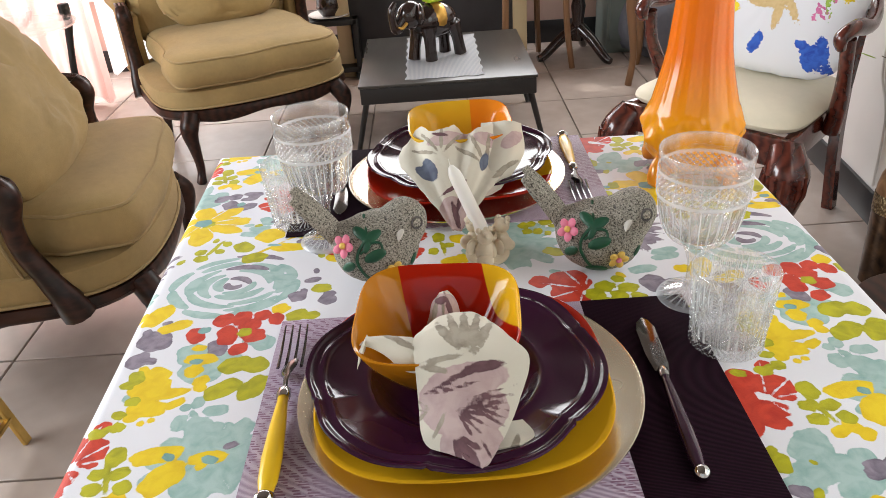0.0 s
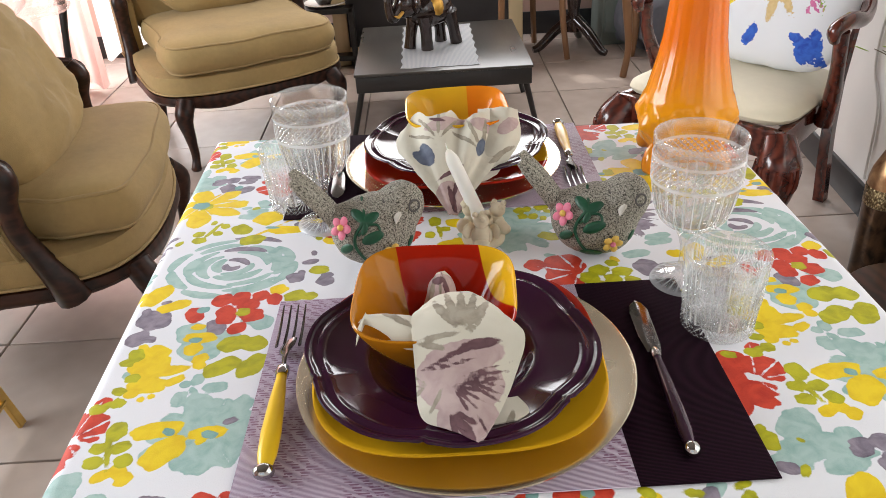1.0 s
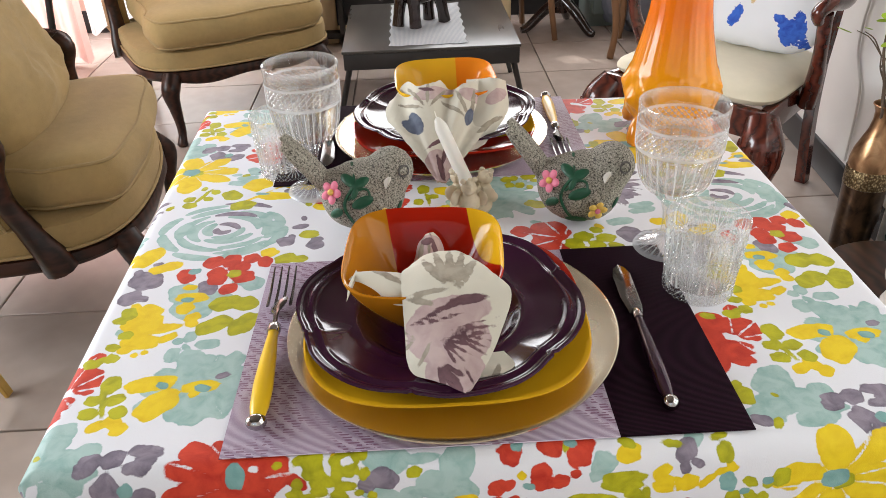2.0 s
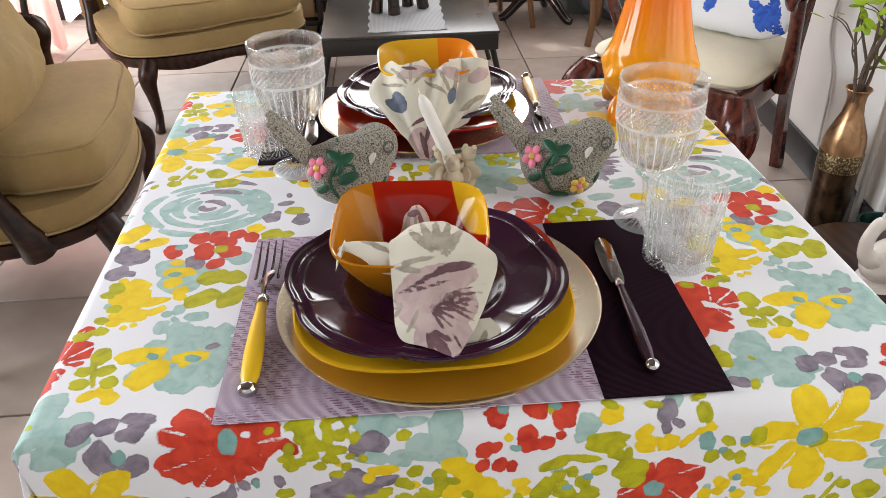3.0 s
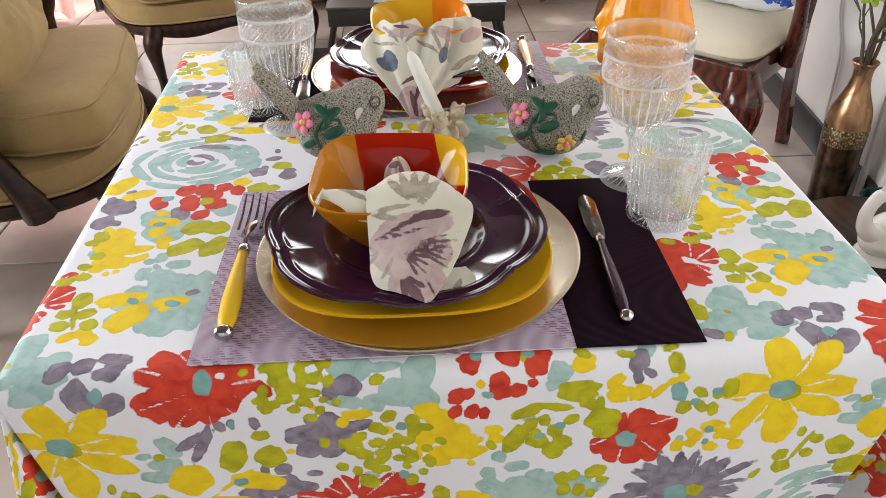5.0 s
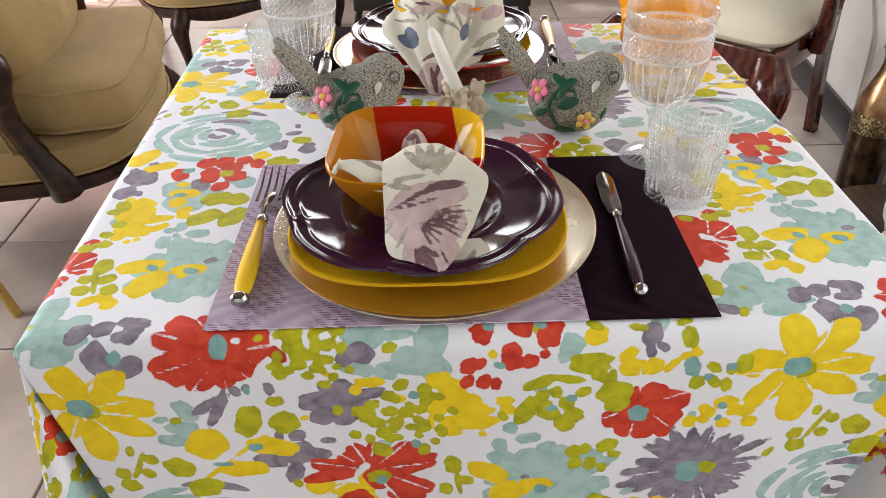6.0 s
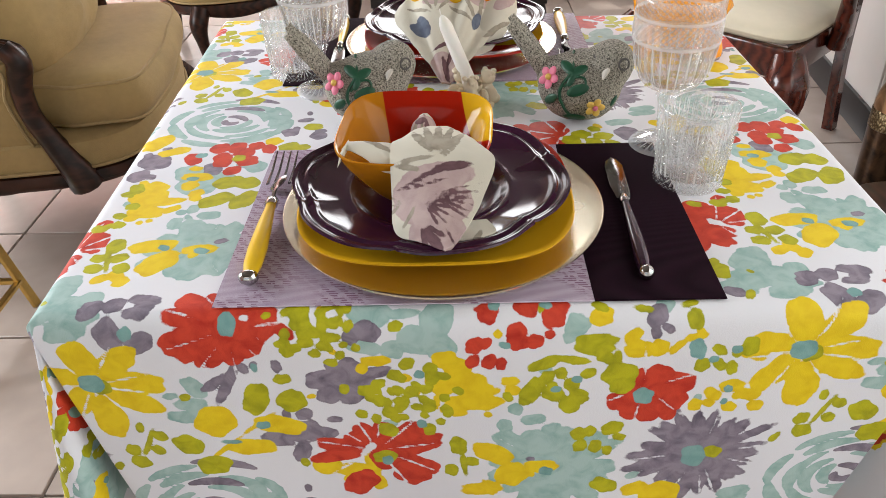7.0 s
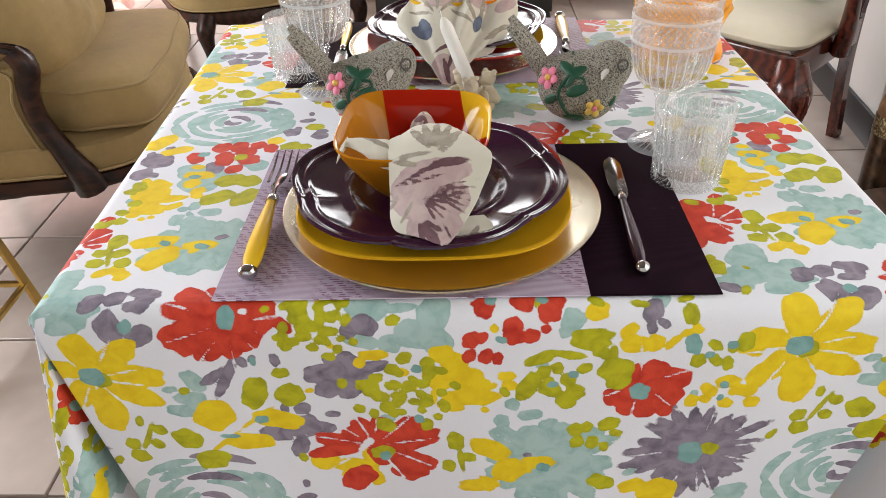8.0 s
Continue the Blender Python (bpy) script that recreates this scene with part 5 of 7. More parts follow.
# rolled tip that rises inside the bowl
napkin_part("inner_tip", sheet([[V(-0.034, 0.092, 0.012), V(-0.012, 0.074, 0.030), V(0.012, 0.092, 0.014)], [V(-0.026, 0.092, 0.034), V(-0.011, 0.074, 0.048), V(0.006, 0.092, 0.034)],
                                [V(-0.022, 0.096, 0.048), V(-0.011, 0.082, 0.058), V(0.002, 0.096, 0.050)], [V(-0.014, 0.102, 0.057), V(-0.010, 0.098, 0.061), V(-0.006, 0.102, 0.058)]], 0.004, 5), near,
            [("mauve", -0.012, 0.085, 0.02, 0.02, 0), ("plum", -0.004, 0.085, 0.0025, 0.02, 14), ("taupe", -0.020, 0.085, 0.0025, 0.02, -14), ("plum", -0.012, 0.098, 0.007, 0.004, 10), ("taupe", -0.011, 0.075, 0.0015, 0.02, 0)])
# the bottom layer that shows below the front fold
napkin_part("under_fold", sheet([[V(-0.022, -0.045, 0.0125), V(0.010, -0.045, 0.0165), V(0.050, -0.042, 0.0175)], [V(-0.022, -0.055, 0.0125), V(0.012, -0.062, 0.0145), V(0.058, -0.056, 0.0155)],
                                 [V(-0.014, -0.062, 0.0135), V(0.014, -0.070, 0.0155), V(0.046, -0.070, 0.0165)]], 0.005, 8), near,
            [("slate", 0.04, -0.052, 0.03, 0.0035, 5), ("taupe", 0.04, -0.03, 0.01, 0.003, 60)])

far = thing("napkin", "floral cotton napkin gathered into a fan before a bowl", "napkin", (-0.008, 0.598, ZB), 0, "napkins")
fan_rows = []
for k in range(8):
    f = k / 7
    row = []
    for i in range(25):
        g = i / 24 * 2 - 1
        half = 0.006 + 0.082 * min(1.0, 1.25 * f) ** 0.95 * (1 - 0.10 * max(0, f - 0.7) / 0.3)
        pleat = (0.014 * math.cos(g * 9.0) + 0.005 * math.sin(g * 17 + 1)) * f ** 0.8
        notch = -0.020 * math.exp(-((g - 0.08) / 0.14) ** 2) * f ** 4
        y = -0.135 + 0.133 * f ** 0.9 + 0.020 * abs(g) * f + pleat
        z = -0.012 + 0.094 * f ** 0.85 + notch - 0.030 * abs(g) ** 2.2 * f + 0.12 * pleat
        row.append(V(g * half * (1 if g < 0 else 0.96) - 0.004 - 0.012 * (1 - f), y, max(z, -0.023)))
    fan_rows.append(row)
napkin_part("fan_fold", sheet(fan_rows, 0.003, 11, 72, 0.002), far,
            fan("slate", -0.036, -0.020, 2, 0.040, 22, 115, 0.0075) + fan("taupe", 0.030, 0.000, 5, 0.05, 120, 20, 0.003) + fan("slate", 0.022, -0.010, 1, 0.030, 0, 70, 0.006) + fan("taupe", -0.030, 0.020, 4, 0.045, 110, 50, 0.0025)
            + [("mauve", -0.02, 0.046, 0.03, 0.010, 12), ("mauve", 0.045, 0.040, 0.03, 0.012, -10), ("mauve", -0.018, -0.070, 0.020, 0.028, 10), ("taupe", 0.06, 0.020, 0.004, 0.02, 0), ("plum", -0.016, -0.030, 0.022, 0.003, 30), ("plum", -0.016, -0.070, 0.004, 0.02, 10), ("plum", -0.010, -0.050, 0.003, 0.018, -14), ("taupe", 0.050, -0.010, 0.014, 0.004, 30), ("plum", 0.055, 0.046, 0.014, 0.0025, 20), ("plum", -0.03, 0.052, 0.012, 0.0025, -15)])
napkin_part("rear_fold", sheet([[V(-0.012, -0.06, 0.0), V(0.02, -0.07, 0.0), V(0.05, -0.05, 0.002)], [V(0.02, -0.03, 0.04), V(0.06, -0.04, 0.045), V(0.085, -0.02, 0.038)], [V(0.03, 0.03, 0.07), V(0.07, 0.02, 0.075), V(0.088, 0.03, 0.066)]], 0.004, 13), far,
            [("mauve", 0.07, 0.04, 0.02, 0.01, 40), ("taupe", 0.06, 0.0, 0.02, 0.003, 30)])


# ---- cutlery ----
def handle(parent, colour, label):
    prof = [(0.0048, 0.006), (0.0068, 0.02), (0.0074, 0.045), (0.0060, 0.085), (0.0040, 0.118), (0.0042, 0.122)]
    part("handle", lathe([(0.0005, 0.005)] + prof + [(0.0005, 0.1225)], 16), colour, parent, label, local=pose(0, 0, 0.0065, -90))
    part("ball_end", ball(0.0074, 0.0074, 0.0074, (0, 0, 0.0075), 20, 12), STEEL, parent, "polished steel ball")
    part("collar", lathe([(0.0005, 0.122), (0.0052, 0.122), (0.0056, 0.126), (0.0050, 0.134), (0.0030, 0.137), (0.0005, 0.137)], 16), STEEL, parent, local=pose(0, 0, 0.0065, -90))


def fork(x, y, z, rz, label, tilt=0.0):
    ob = thing("fork", label, "fork", (x, y, z), rz, "forks", (tilt, 0))
    ob.scale = (1.28, 1.0, 1.0)
    handle(ob, YELLOW_PLASTIC, "glossy yellow handle")
    part("neck", tube([(0, 0.134, 0.0065), (0, 0.148, 0.0085), (0, 0.162, 0.006), (0, 0.174, 0.004)], [0.0035, 0.0030, 0.0045, 0.0100, 0.0108], 14, 10, 0.3), STEEL_DARK_REFLECTION, ob)
    for k in range(4):
        q = (k - 1.5) * 0.0062
        part("tine", tube([(q, 0.171, 0.004), (q, 0.205, 0.0028), (q, 0.240, 0.0058)], [0.0020, 0.0016, 0.0009], 8, 6, 0.6), STEEL_DARK_REFLECTION, ob)
    return ob


def knife(x, y, z, rz, colour, clabel, label):
    ob = thing("knife", label, "knife", (x, y, z), rz, "knives")
    handle(ob, colour, clabel)
    out = [(-0.0055, 0.134), (0.0055, 0.134), (0.0068, 0.145), (0.0072, 0.205), (0.004, 0.218), (-0.001, 0.2235), (-0.0065, 0.214), (-0.0088, 0.20), (-0.0082, 0.16)]
    part("blade", slab([(a * 1.28, b) for a, b in out], 0.004, 0.0062, 0.0008), STEEL_DARK_REFLECTION, ob, "steel blade coloured for its dark reflections")
    return ob


fork(-0.203, 0.035, ON_MAT, 1.2, "steel table fork with a yellow handle on a placemat", 1.5)
knife(0.157, 0.031, ON_MAT + 0.0002, -2.0, PLUM_PLASTIC, "dark plum handle", "steel table knife with a dark plum handle")
fork(0.166, 0.782, ON_MAT, 178, "steel table fork with a yellow handle by the plum plate", 0)
knife(-0.195, 0.772, ON_MAT, 182, YELLOW_PLASTIC, "yellow handle", "steel table knife lying beside a crystal goblet")


# ---- glasses ----
def mark_cuts(ob, fun):
    """Keeps in the mesh how sharply each point lies on a cut."""
    me = ob.data
    field_attribute(me, "cut", [fun(math.atan2(v.co.y, v.co.x) % (2 * math.pi), v.co.z, math.hypot(v.co.x, v.co.y)) for v in me.vertices])
    return ob


def goblet(x, y, rz, label):
    ob = thing("goblet", label, "glass", (x, y, TOP + 0.001), rz, "water goblets")

    def relief(a, k, r, z):
        if 0.126 <= z <= 0.146:  # diamond-cut band
            u, v = a / (2 * math.pi) * 40, (z - 0.126) / 0.0066
            p = abs((u + v) % 1 - 0.5) + abs((u - v) % 1 - 0.5)
            return r + 0.0030 * (p - 0.5)
        if 0.070 <= z < 0.121:  # upright flutes on the bowl
            f = math.sin(math.pi * (z - 0.070) / 0.051) ** 0.6
            return r - 0.0030 * f * abs(math.cos(14 * a)) ** 0.7
        if 0.012 <= z < 0.060:
            return r * (1 + 0.10 * math.cos(6 * a))
        return r
    outer = [(0.036, 0.0), (0.0375, 0.0015), (0.036, 0.004), (0.022, 0.0085), (0.011, 0.013), (0.0078, 0.022), (0.0070, 0.034), (0.0078, 0.046), (0.0105, 0.056), (0.0135, 0.060), (0.0110, 0.0635)]
    outer += [(0.018, 0.068), (0.027, 0.072), (0.031, 0.0748), (0.034, 0.078), (0.0385, 0.084), (0.0415, 0.091), (0.0435, 0.099), (0.0448, 0.107), (0.0458, 0.115), (0.0462, 0.118), (0.0464, 0.121), (0.0474, 0.1225), (0.0474, 0.1250)]
    outer += [(0.0468, 0.1255 + 0.00083 * i) for i in range(26)]
    outer += [(0.0476, 0.1475), (0.0476, 0.150), (0.0470, 0.1515), (0.0473, 0.160), (0.0478, 0.1685), (0.0472, 0.1695)]
    inner = [(0.0455, 0.1685), (0.0448, 0.158), (0.0442, 0.145), (0.0440, 0.126), (0.0428, 0.110), (0.0395, 0.094), (0.033, 0.082), (0.022, 0.074), (0.001, 0.0705)]
    bm = lathe([(0.001, 0.003)] + outer + inner, 320, lambda a, k, r, z: relief(a, k, r, z) if 1 <= k <= len(outer) else r)
    gb = part("glass_body", bm, CRYSTAL, ob, "clear cut crystal", local=Matrix.Diagonal((1, 1, 1.06, 1)))

    def cuts(a, z, r):
        if 0.126 <= z <= 0.1465 and r > 0.0445:
            u, v = a / (2 * math.pi) * 40, (z - 0.126) / 0.0066
            return max(abs((u + v) % 1 - 0.5), abs((u - v) % 1 - 0.5)) ** 5 * 32 * 0.9
        if 0.068 <= z < 0.122 and r > 0.02:
            return (1 - abs(math.cos(14 * a))) ** 4 * 0.8
        if z < 0.01:
            return 0.6 if r > 0.0352 else abs(math.cos(12 * a)) ** 10 * 0.9
        return 0.55 if 0.1465 < z < 0.1515 or 0.121 < z < 0.1257 else (0.25 if z > 0.1685 else 0.0)
    mark_cuts(gb, cuts)
    part("water", lathe([(0.001, 0.0708), (0.0222, 0.0743), (0.0332, 0.0823), (0.0397, 0.0943), (0.0430, 0.1103), (0.0442, 0.1263), (0.0443, 0.128), (0.001, 0.128)], 64), WATER, ob, local=Matrix.Diagonal((1, 1, 1.06, 1)))
    # star cut under the foot
    for k in range(20):
        a = 2 * math.pi * k / 20
        part("foot_ray", tube([(0.012 * math.cos(a), 0.012 * math.sin(a), 0.0128), (0.034 * math.cos(a), 0.034 * math.sin(a), 0.0048)], [0.0005, 0.0011], 4, 5), CRYSTAL, ob)
    return ob


def tumbler(x, y, rz, label):
    ob = thing("tumbler", label, "glass", (x, y, TOP + 0.001), rz, "cut-glass tumblers")

    def relief(a, k, r, z):
        if z < 0.004 or z > 0.073:
            return r
        # stars of eight rays in two staggered rows, with fine diamonds between
        row = int((z - 0.004) // 0.0345)
        cz = 0.004 + 0.0345 * (row + 0.5)
        n = 7
        u = (a / (2 * math.pi) * n + 0.5 * row) % 1 - 0.5
        dx, dz = u * 2 * math.pi * 0.037 / n, z - cz
        rad, ang = math.hypot(dx, dz), math.atan2(dz, dx)
        if rad < 0.0155:
            return r - 0.0030 * abs(math.cos(8 * ang)) ** 3 * min(1, rad / 0.003)
        p = abs((dx / 0.006 + dz / 0.006) % 1 - 0.5) + abs((dx / 0.006 - dz / 0.006) % 1 - 0.5)
        return r + 0.0022 * (p - 0.5)
    outer = [(0.0335, 0.0), (0.0362, 0.003)] + [(0.0362 + 0.0045 * i / 72, 0.004 + 0.0715 * i / 72) for i in range(73)] + [(0.0412, 0.080), (0.0420, 0.090), (0.0414, 0.091)]
    inner = [(0.0400, 0.090), (0.0390, 0.07), (0.0375, 0.04), (0.0355, 0.016), (0.030, 0.0125), (0.001, 0.012)]
    part("glass_body", lathe([(0.001, 0.002)] + outer + inner, 320, lambda a, k, r, z: relief(a, k, r, z) if 1 <= k <= len(outer) else r), CRYSTAL, ob, "clear pressed cut glass")

    def cuts(a, z, r):
        if z < 0.004 or z > 0.0755 or r < 0.033:
            return 0.2 if z > 0.0895 else 0.0
        row = int((z - 0.004) // 0.0345)
        u = (a / (2 * math.pi) * 7 + 0.5 * row) % 1 - 0.5
        dx, dz = u * 2 * math.pi * 0.037 / 7, z - (0.004 + 0.0345 * (row + 0.5))
        rad, ang = math.hypot(dx, dz), math.atan2(dz, dx)
        if rad < 0.0155:
            return abs(math.cos(8 * ang)) ** 8
        return max(abs((dx / 0.006 + dz / 0.006) % 1 - 0.5), abs((dx / 0.006 - dz / 0.006) % 1 - 0.5)) ** 5 * 32 * 0.8
    mark_cuts(ob.children[0], cuts)
    part("water", lathe([(0.001, 0.0123), (0.0302, 0.0128), (0.0357, 0.0163), (0.0377, 0.0403), (0.0381, 0.049), (0.001, 0.049)], 64), WATER, ob)
    return ob


goblet(0.231, 0.298, 0, "clear cut-crystal water goblet with a diamond band, part filled")
goblet(-0.196, 0.487, 25, "clear cut-crystal water goblet with a diamond band, part filled")
tumbler(0.240, 0.211, 0, "short cut-glass tumbler with star cuts and water")
tumbler(-0.243, 0.548, 15, "short cut-glass tumbler beside a goblet")


# ---- stone birds ----
def bird(x, y, rz, label):
    ob = thing("bird_figurine", label, "figurine", (x, y, TOP + 0.001), rz, "stone birds")
    ob.scale = (1.07, 1.08, 1.12)
    # body along local x: the tail rises at -x, the head sits at +x
    bm = bmesh.new()
    bodies = [(0.0, 0.038, 0.042, 0.038, 0.037, 0), (0.039, 0.067, 0.0258, 0.0258, 0.0248, 0), (0.019, 0.037, 0.032, 0.035, 0.034, 0), (-0.026, 0.050, 0.020, 0.020, 0.016, 48), (0.010, 0.051, 0.031, 0.030, 0.027, 0), (0.030, 0.052, 0.025, 0.027, 0.026, 0)]

    def dist(p):
        d = []
        for cx, cz, rx, ry, rz2, rot in bodies:
            c, s = math.cos(radians(rot)), math.sin(radians(rot))
            dx, dz = p.x - cx, p.z - cz
            a, b = (c * dx - s * dz) / rx, (s * dx + c * dz) / rz2
            d.append((math.sqrt(a * a + b * b + (p.y / ry) ** 2) - 1) * min(rx, ry, rz2))
        k = 0.0032
        return -k * math.log(sum(math.exp(-q / k) for q in d))

    n, m = 72, 44
    mid = Vector((0.006, 0, 0.045))
    loops = []
    for j in range(1, m):
        th = math.pi * j / m
        lp = []
        for i in range(n):
            ph = 2 * math.pi * i / n
            way = Vector((math.sin(th) * math.cos(ph), math.sin(th) * math.sin(ph), math.cos(th)))
            lo, hi = 0.0, 0.12
            for _ in range(16):
                q = (lo + hi) / 2
                if dist(mid + way * q) < 0:
                    lo = q
                else:
                    hi = q
            p = mid + way * lo
            p += way * 0.0008 * noise.noise(p * 130)
            p.z = max(p.z, 0.0)
            lp.append(p)
        loops.append(lp)
    body = rings(loops)
    part("body", body, STONE, ob)
    for s in (-1, 0, 1):  # three tail feathers
        part("tail_feather", tube([(-0.036, s * 0.006, 0.056), (-0.054, s * 0.010, 0.080), (-0.077, s * 0.0125, 0.113 - abs(s) * 0.006)], [0.010, 0.0095, 0.0085, 0.0075, 0.0045], 14, 12, 0.6), STONE, ob)
    ba = radians(-101)
    part("beak", tube([(0.039 + q * math.cos(ba), q * math.sin(ba), z) for q, z in ((0.0215, 0.0660), (0.0285, 0.0640), (0.0345, 0.0600))], [0.0078, 0.0050, 0.0008], 8, 10, 0.62), BEAK_PAINT, ob, "pale worn beak")
    for away in (-146, -55):  # the head is turned to the bird's right
        at = Matrix.Translation((0.039, 0, 0.066)) @ pose(0, 0, 0, 0, 0, away) @ pose(0, 0, 0, 0, -16, 0) @ Matrix.Translation((0.0268, 0, 0))
        part("eye", tube([(-0.0006, 0.0066 * math.cos(q), 0.0058 * math.sin(q)) for q in [k * 0.7 for k in range(10)]], 0.0011, 24, 6), EYE_LINE, ob, local=at)
        part("eyelid", ball(0.0026, 0.0058, 0.0050, (-0.0012, 0, 0), 12, 8), STONE, ob, local=at)

    def on_body(px, pz, lift=0.001, s=-1):
        """The body's skin at (x, z) on the side that faces local -y."""
        lo, hi = 0.0, 0.08
        for _ in range(16):
            q = (lo + hi) / 2
            if dist(Vector((px, s * q, pz))) < 0:
                lo = q
            else:
                hi = q
        return Vector((px, s * (lo + lift), pz))

    def flower(px, pz, r, mat, name):
        c = on_body(px, pz, 0.002)
        e = 0.004
        nx = (on_body(px + e, pz) - on_body(px - e, pz))
        nz = (on_body(px, pz + e) - on_body(px, pz - e))
        nrm = nx.cross(nz).normalized()
        if nrm.y > 0:
            nrm = -nrm
        turn = nrm.to_track_quat("Z", "Y").to_matrix().to_4x4()
        at = Matrix.Translation(c) @ turn
        fl = part(name, ball(r * 0.26, r * 0.26, r * 0.22, (0, 0, 0.0035), 10, 6), PETAL_YELLOW if mat is PETAL_PINK else PETAL_PINK, ob, local=at)
        for k in range(5):
            a = 2 * math.pi * k / 5
            part("petal", ball(r * 0.42, r * 0.34, 0.0022, (r * 0.52, 0, 0.002), 12, 6, pose(0, 0, 0, 0, -8, 0)), mat, fl, local=pose(0, 0, 0, 0, 0, math.degrees(a)))

    flower(-0.027, 0.056, 0.0142, PETAL_PINK, "pink_flower")
    flower(0.026, 0.030, 0.0125, PETAL_YELLOW, "yellow_flower")
    stem = [on_body(a, b, 0.0012) for a, b in ((-0.004, 0.078), (-0.002, 0.066), (-0.012, 0.052), (-0.014, 0.040), (-0.008, 0.026), (0.0, 0.014))]
    part("vine", tube([tuple(q) for q in stem], 0.0018, 30, 6), LEAF_PAINT, ob)
    curl = [on_body(a, b, 0.0012) for a, b in ((-0.010, 0.050), (0.002, 0.060), (0.012, 0.060), (0.014, 0.053), (0.008, 0.052))]
    part("vine", tube([tuple(q) for q in curl], 0.0014, 24, 6), LEAF_PAINT, ob)
    for px, pz, rot, ln in ((-0.008, 0.068, 150, 0.012), (0.004, 0.066, 30, 0.012), (0.006, 0.048, 20, 0.013), (-0.024, 0.034, 215, 0.011), (0.004, 0.014, -5, 0.013), (-0.002, 0.058, 70, 0.008), (0.046, 0.032, 60, 0.007)):
        c = on_body(px, pz, 0.0015)
        e = 0.004
        nrm = (on_body(px + e, pz) - on_body(px - e, pz)).cross(on_body(px, pz + e) - on_body(px, pz - e)).normalized()
        if nrm.y > 0:
            nrm = -nrm
        turn = nrm.to_track_quat("Z", "Y").to_matrix().to_4x4()
        part("leaf", ball(ln, ln * 0.48, 0.0018, (0, 0, 0), 12, 6), LEAF_PAINT, ob, local=Matrix.Translation(c) @ turn @ pose(0, 0, 0, 0, 0, rot))
    return ob


bird(-0.129, 0.386, 2, "grey speckled stone bird with painted flowers and vine")
bird(0.138, 0.381, -13, "grey speckled stone bird with painted flowers and vine")

# ---- candle and its holder ----
holder = thing("candle_holder", "cream resin candle holder of three small cherubs", "candle holder", (0.012, 0.420, TOP + 0.001))
figure = []
rnd = random.Random(5)
for k in range(3):
    a = radians(-100 + 120 * k)
    cx, cy = 0.018 * math.cos(a), 0.018 * math.sin(a)
    figure += [ball(0.012, 0.011, 0.016, (cx, cy, 0.017)), ball(0.0098, 0.0095, 0.0098, (cx * 1.15, cy * 1.15, 0.038)), ball(0.011, 0.008, 0.008, (cx * 1.5, cy * 1.5, 0.008))]
    for s in (-1, 1):
        t = a + s * 0.75
        figure += [ball(0.010, 0.004, 0.011, (0.024 * math.cos(t), 0.024 * math.sin(t), 0.022), 14, 8, pose(0, 0, 0, 0, 20 * s, math.degrees(t))), ball(0.005, 0.005, 0.010, (0.021 * math.cos(a + s * 0.45), 0.021 * math.sin(a + s * 0.45), 0.017))]
    for q in range(6):
        figure.append(ball(0.0038, 0.0038, 0.0034, (cx * 1.15 + rnd.uniform(-0.008, 0.008), cy * 1.15 + rnd.uniform(-0.008, 0.008), 0.0455 + rnd.uniform(-0.003, 0.002)), 8, 6))
figure.append(lathe([(0.001, 0), (0.027, 0), (0.028, 0.004), (0.02, 0.008), (0.013, 0.012), (0.0125, 0.03), (0.0105, 0.032), (0.0103, 0.024), (0.001, 0.024)], 32))
part("figure", join(*figure), RESIN, holder)
candle = thing("candle", "white wax taper candle leaning in its holder", "candle", (0.010, 0.424, TOP + 0.0265), 0, tilt=(-20, -24))
part("wax", lathe([(0.001, 0), (0.0094, 0), (0.0092, 0.02), (0.0086, 0.083), (0.0078, 0.088), (0.004, 0.0965), (0.0012, 0.099)], 28, lambda a, k, r, z: r * (1 + 0.012 * math.sin(3 * a + z * 90))), WAX, candle)
part("wick", tube([(0, 0, 0.098), (0.0004, 0, 0.103), (0.0012, 0, 0.107)], 0.0007, 5, 6), WAX, candle, "short white wick")

# ---- orange vase ----
vase = thing("swung_vase", "tall orange glass vase with a diamond-cut amber base and feet", "vase", (0.324, 0.617, TOP + 0.001), -10)


def vase_relief(a, k, r, z):
    if 0.02 < z < 0.115:
        f = math.sin(math.pi * min(1, (z - 0.02) / 0.095))
        u, v = a / (2 * math.pi) * 7, (z - 0.02) / 0.047
        p = abs((u + v) % 1 - 0.5) + abs((u - v) % 1 - 0.5)
        return r + 0.0125 * f * (p - 0.5) + 0.003 * f * (abs((4 * u) % 1 - 0.5) - 0.25)
    return r + 0.00025 * math.cos(36 * a) * max(0.0, 1 - (z - 0.115) / 0.16) if z >= 0.115 else r


low = [(0.001, 0.016), (0.034, 0.014)] + [(0.042 + 0.0262 * math.sin(math.pi * 0.80 * i / 32) + 0.003 * i / 32, 0.018 + 0.094 * i / 32) for i in range(33)]
high = [(0.0604, 0.1122), (0.0570, 0.125), (0.0520, 0.145), (0.0475, 0.165), (0.0430, 0.19), (0.0375, 0.25), (0.0350, 0.30), (0.0350, 0.35), (0.038, 0.385), (0.042, 0.405), (0.0395, 0.405), (0.033, 0.36), (0.031, 0.3), (0.036, 0.2), (0.045, 0.15), (0.001, 0.12)]
part("vase_body", lathe(low + high[1:], 216, vase_relief), SWUNG_GLASS, vase, "amber diamond-cut base drawn into an orange neck")
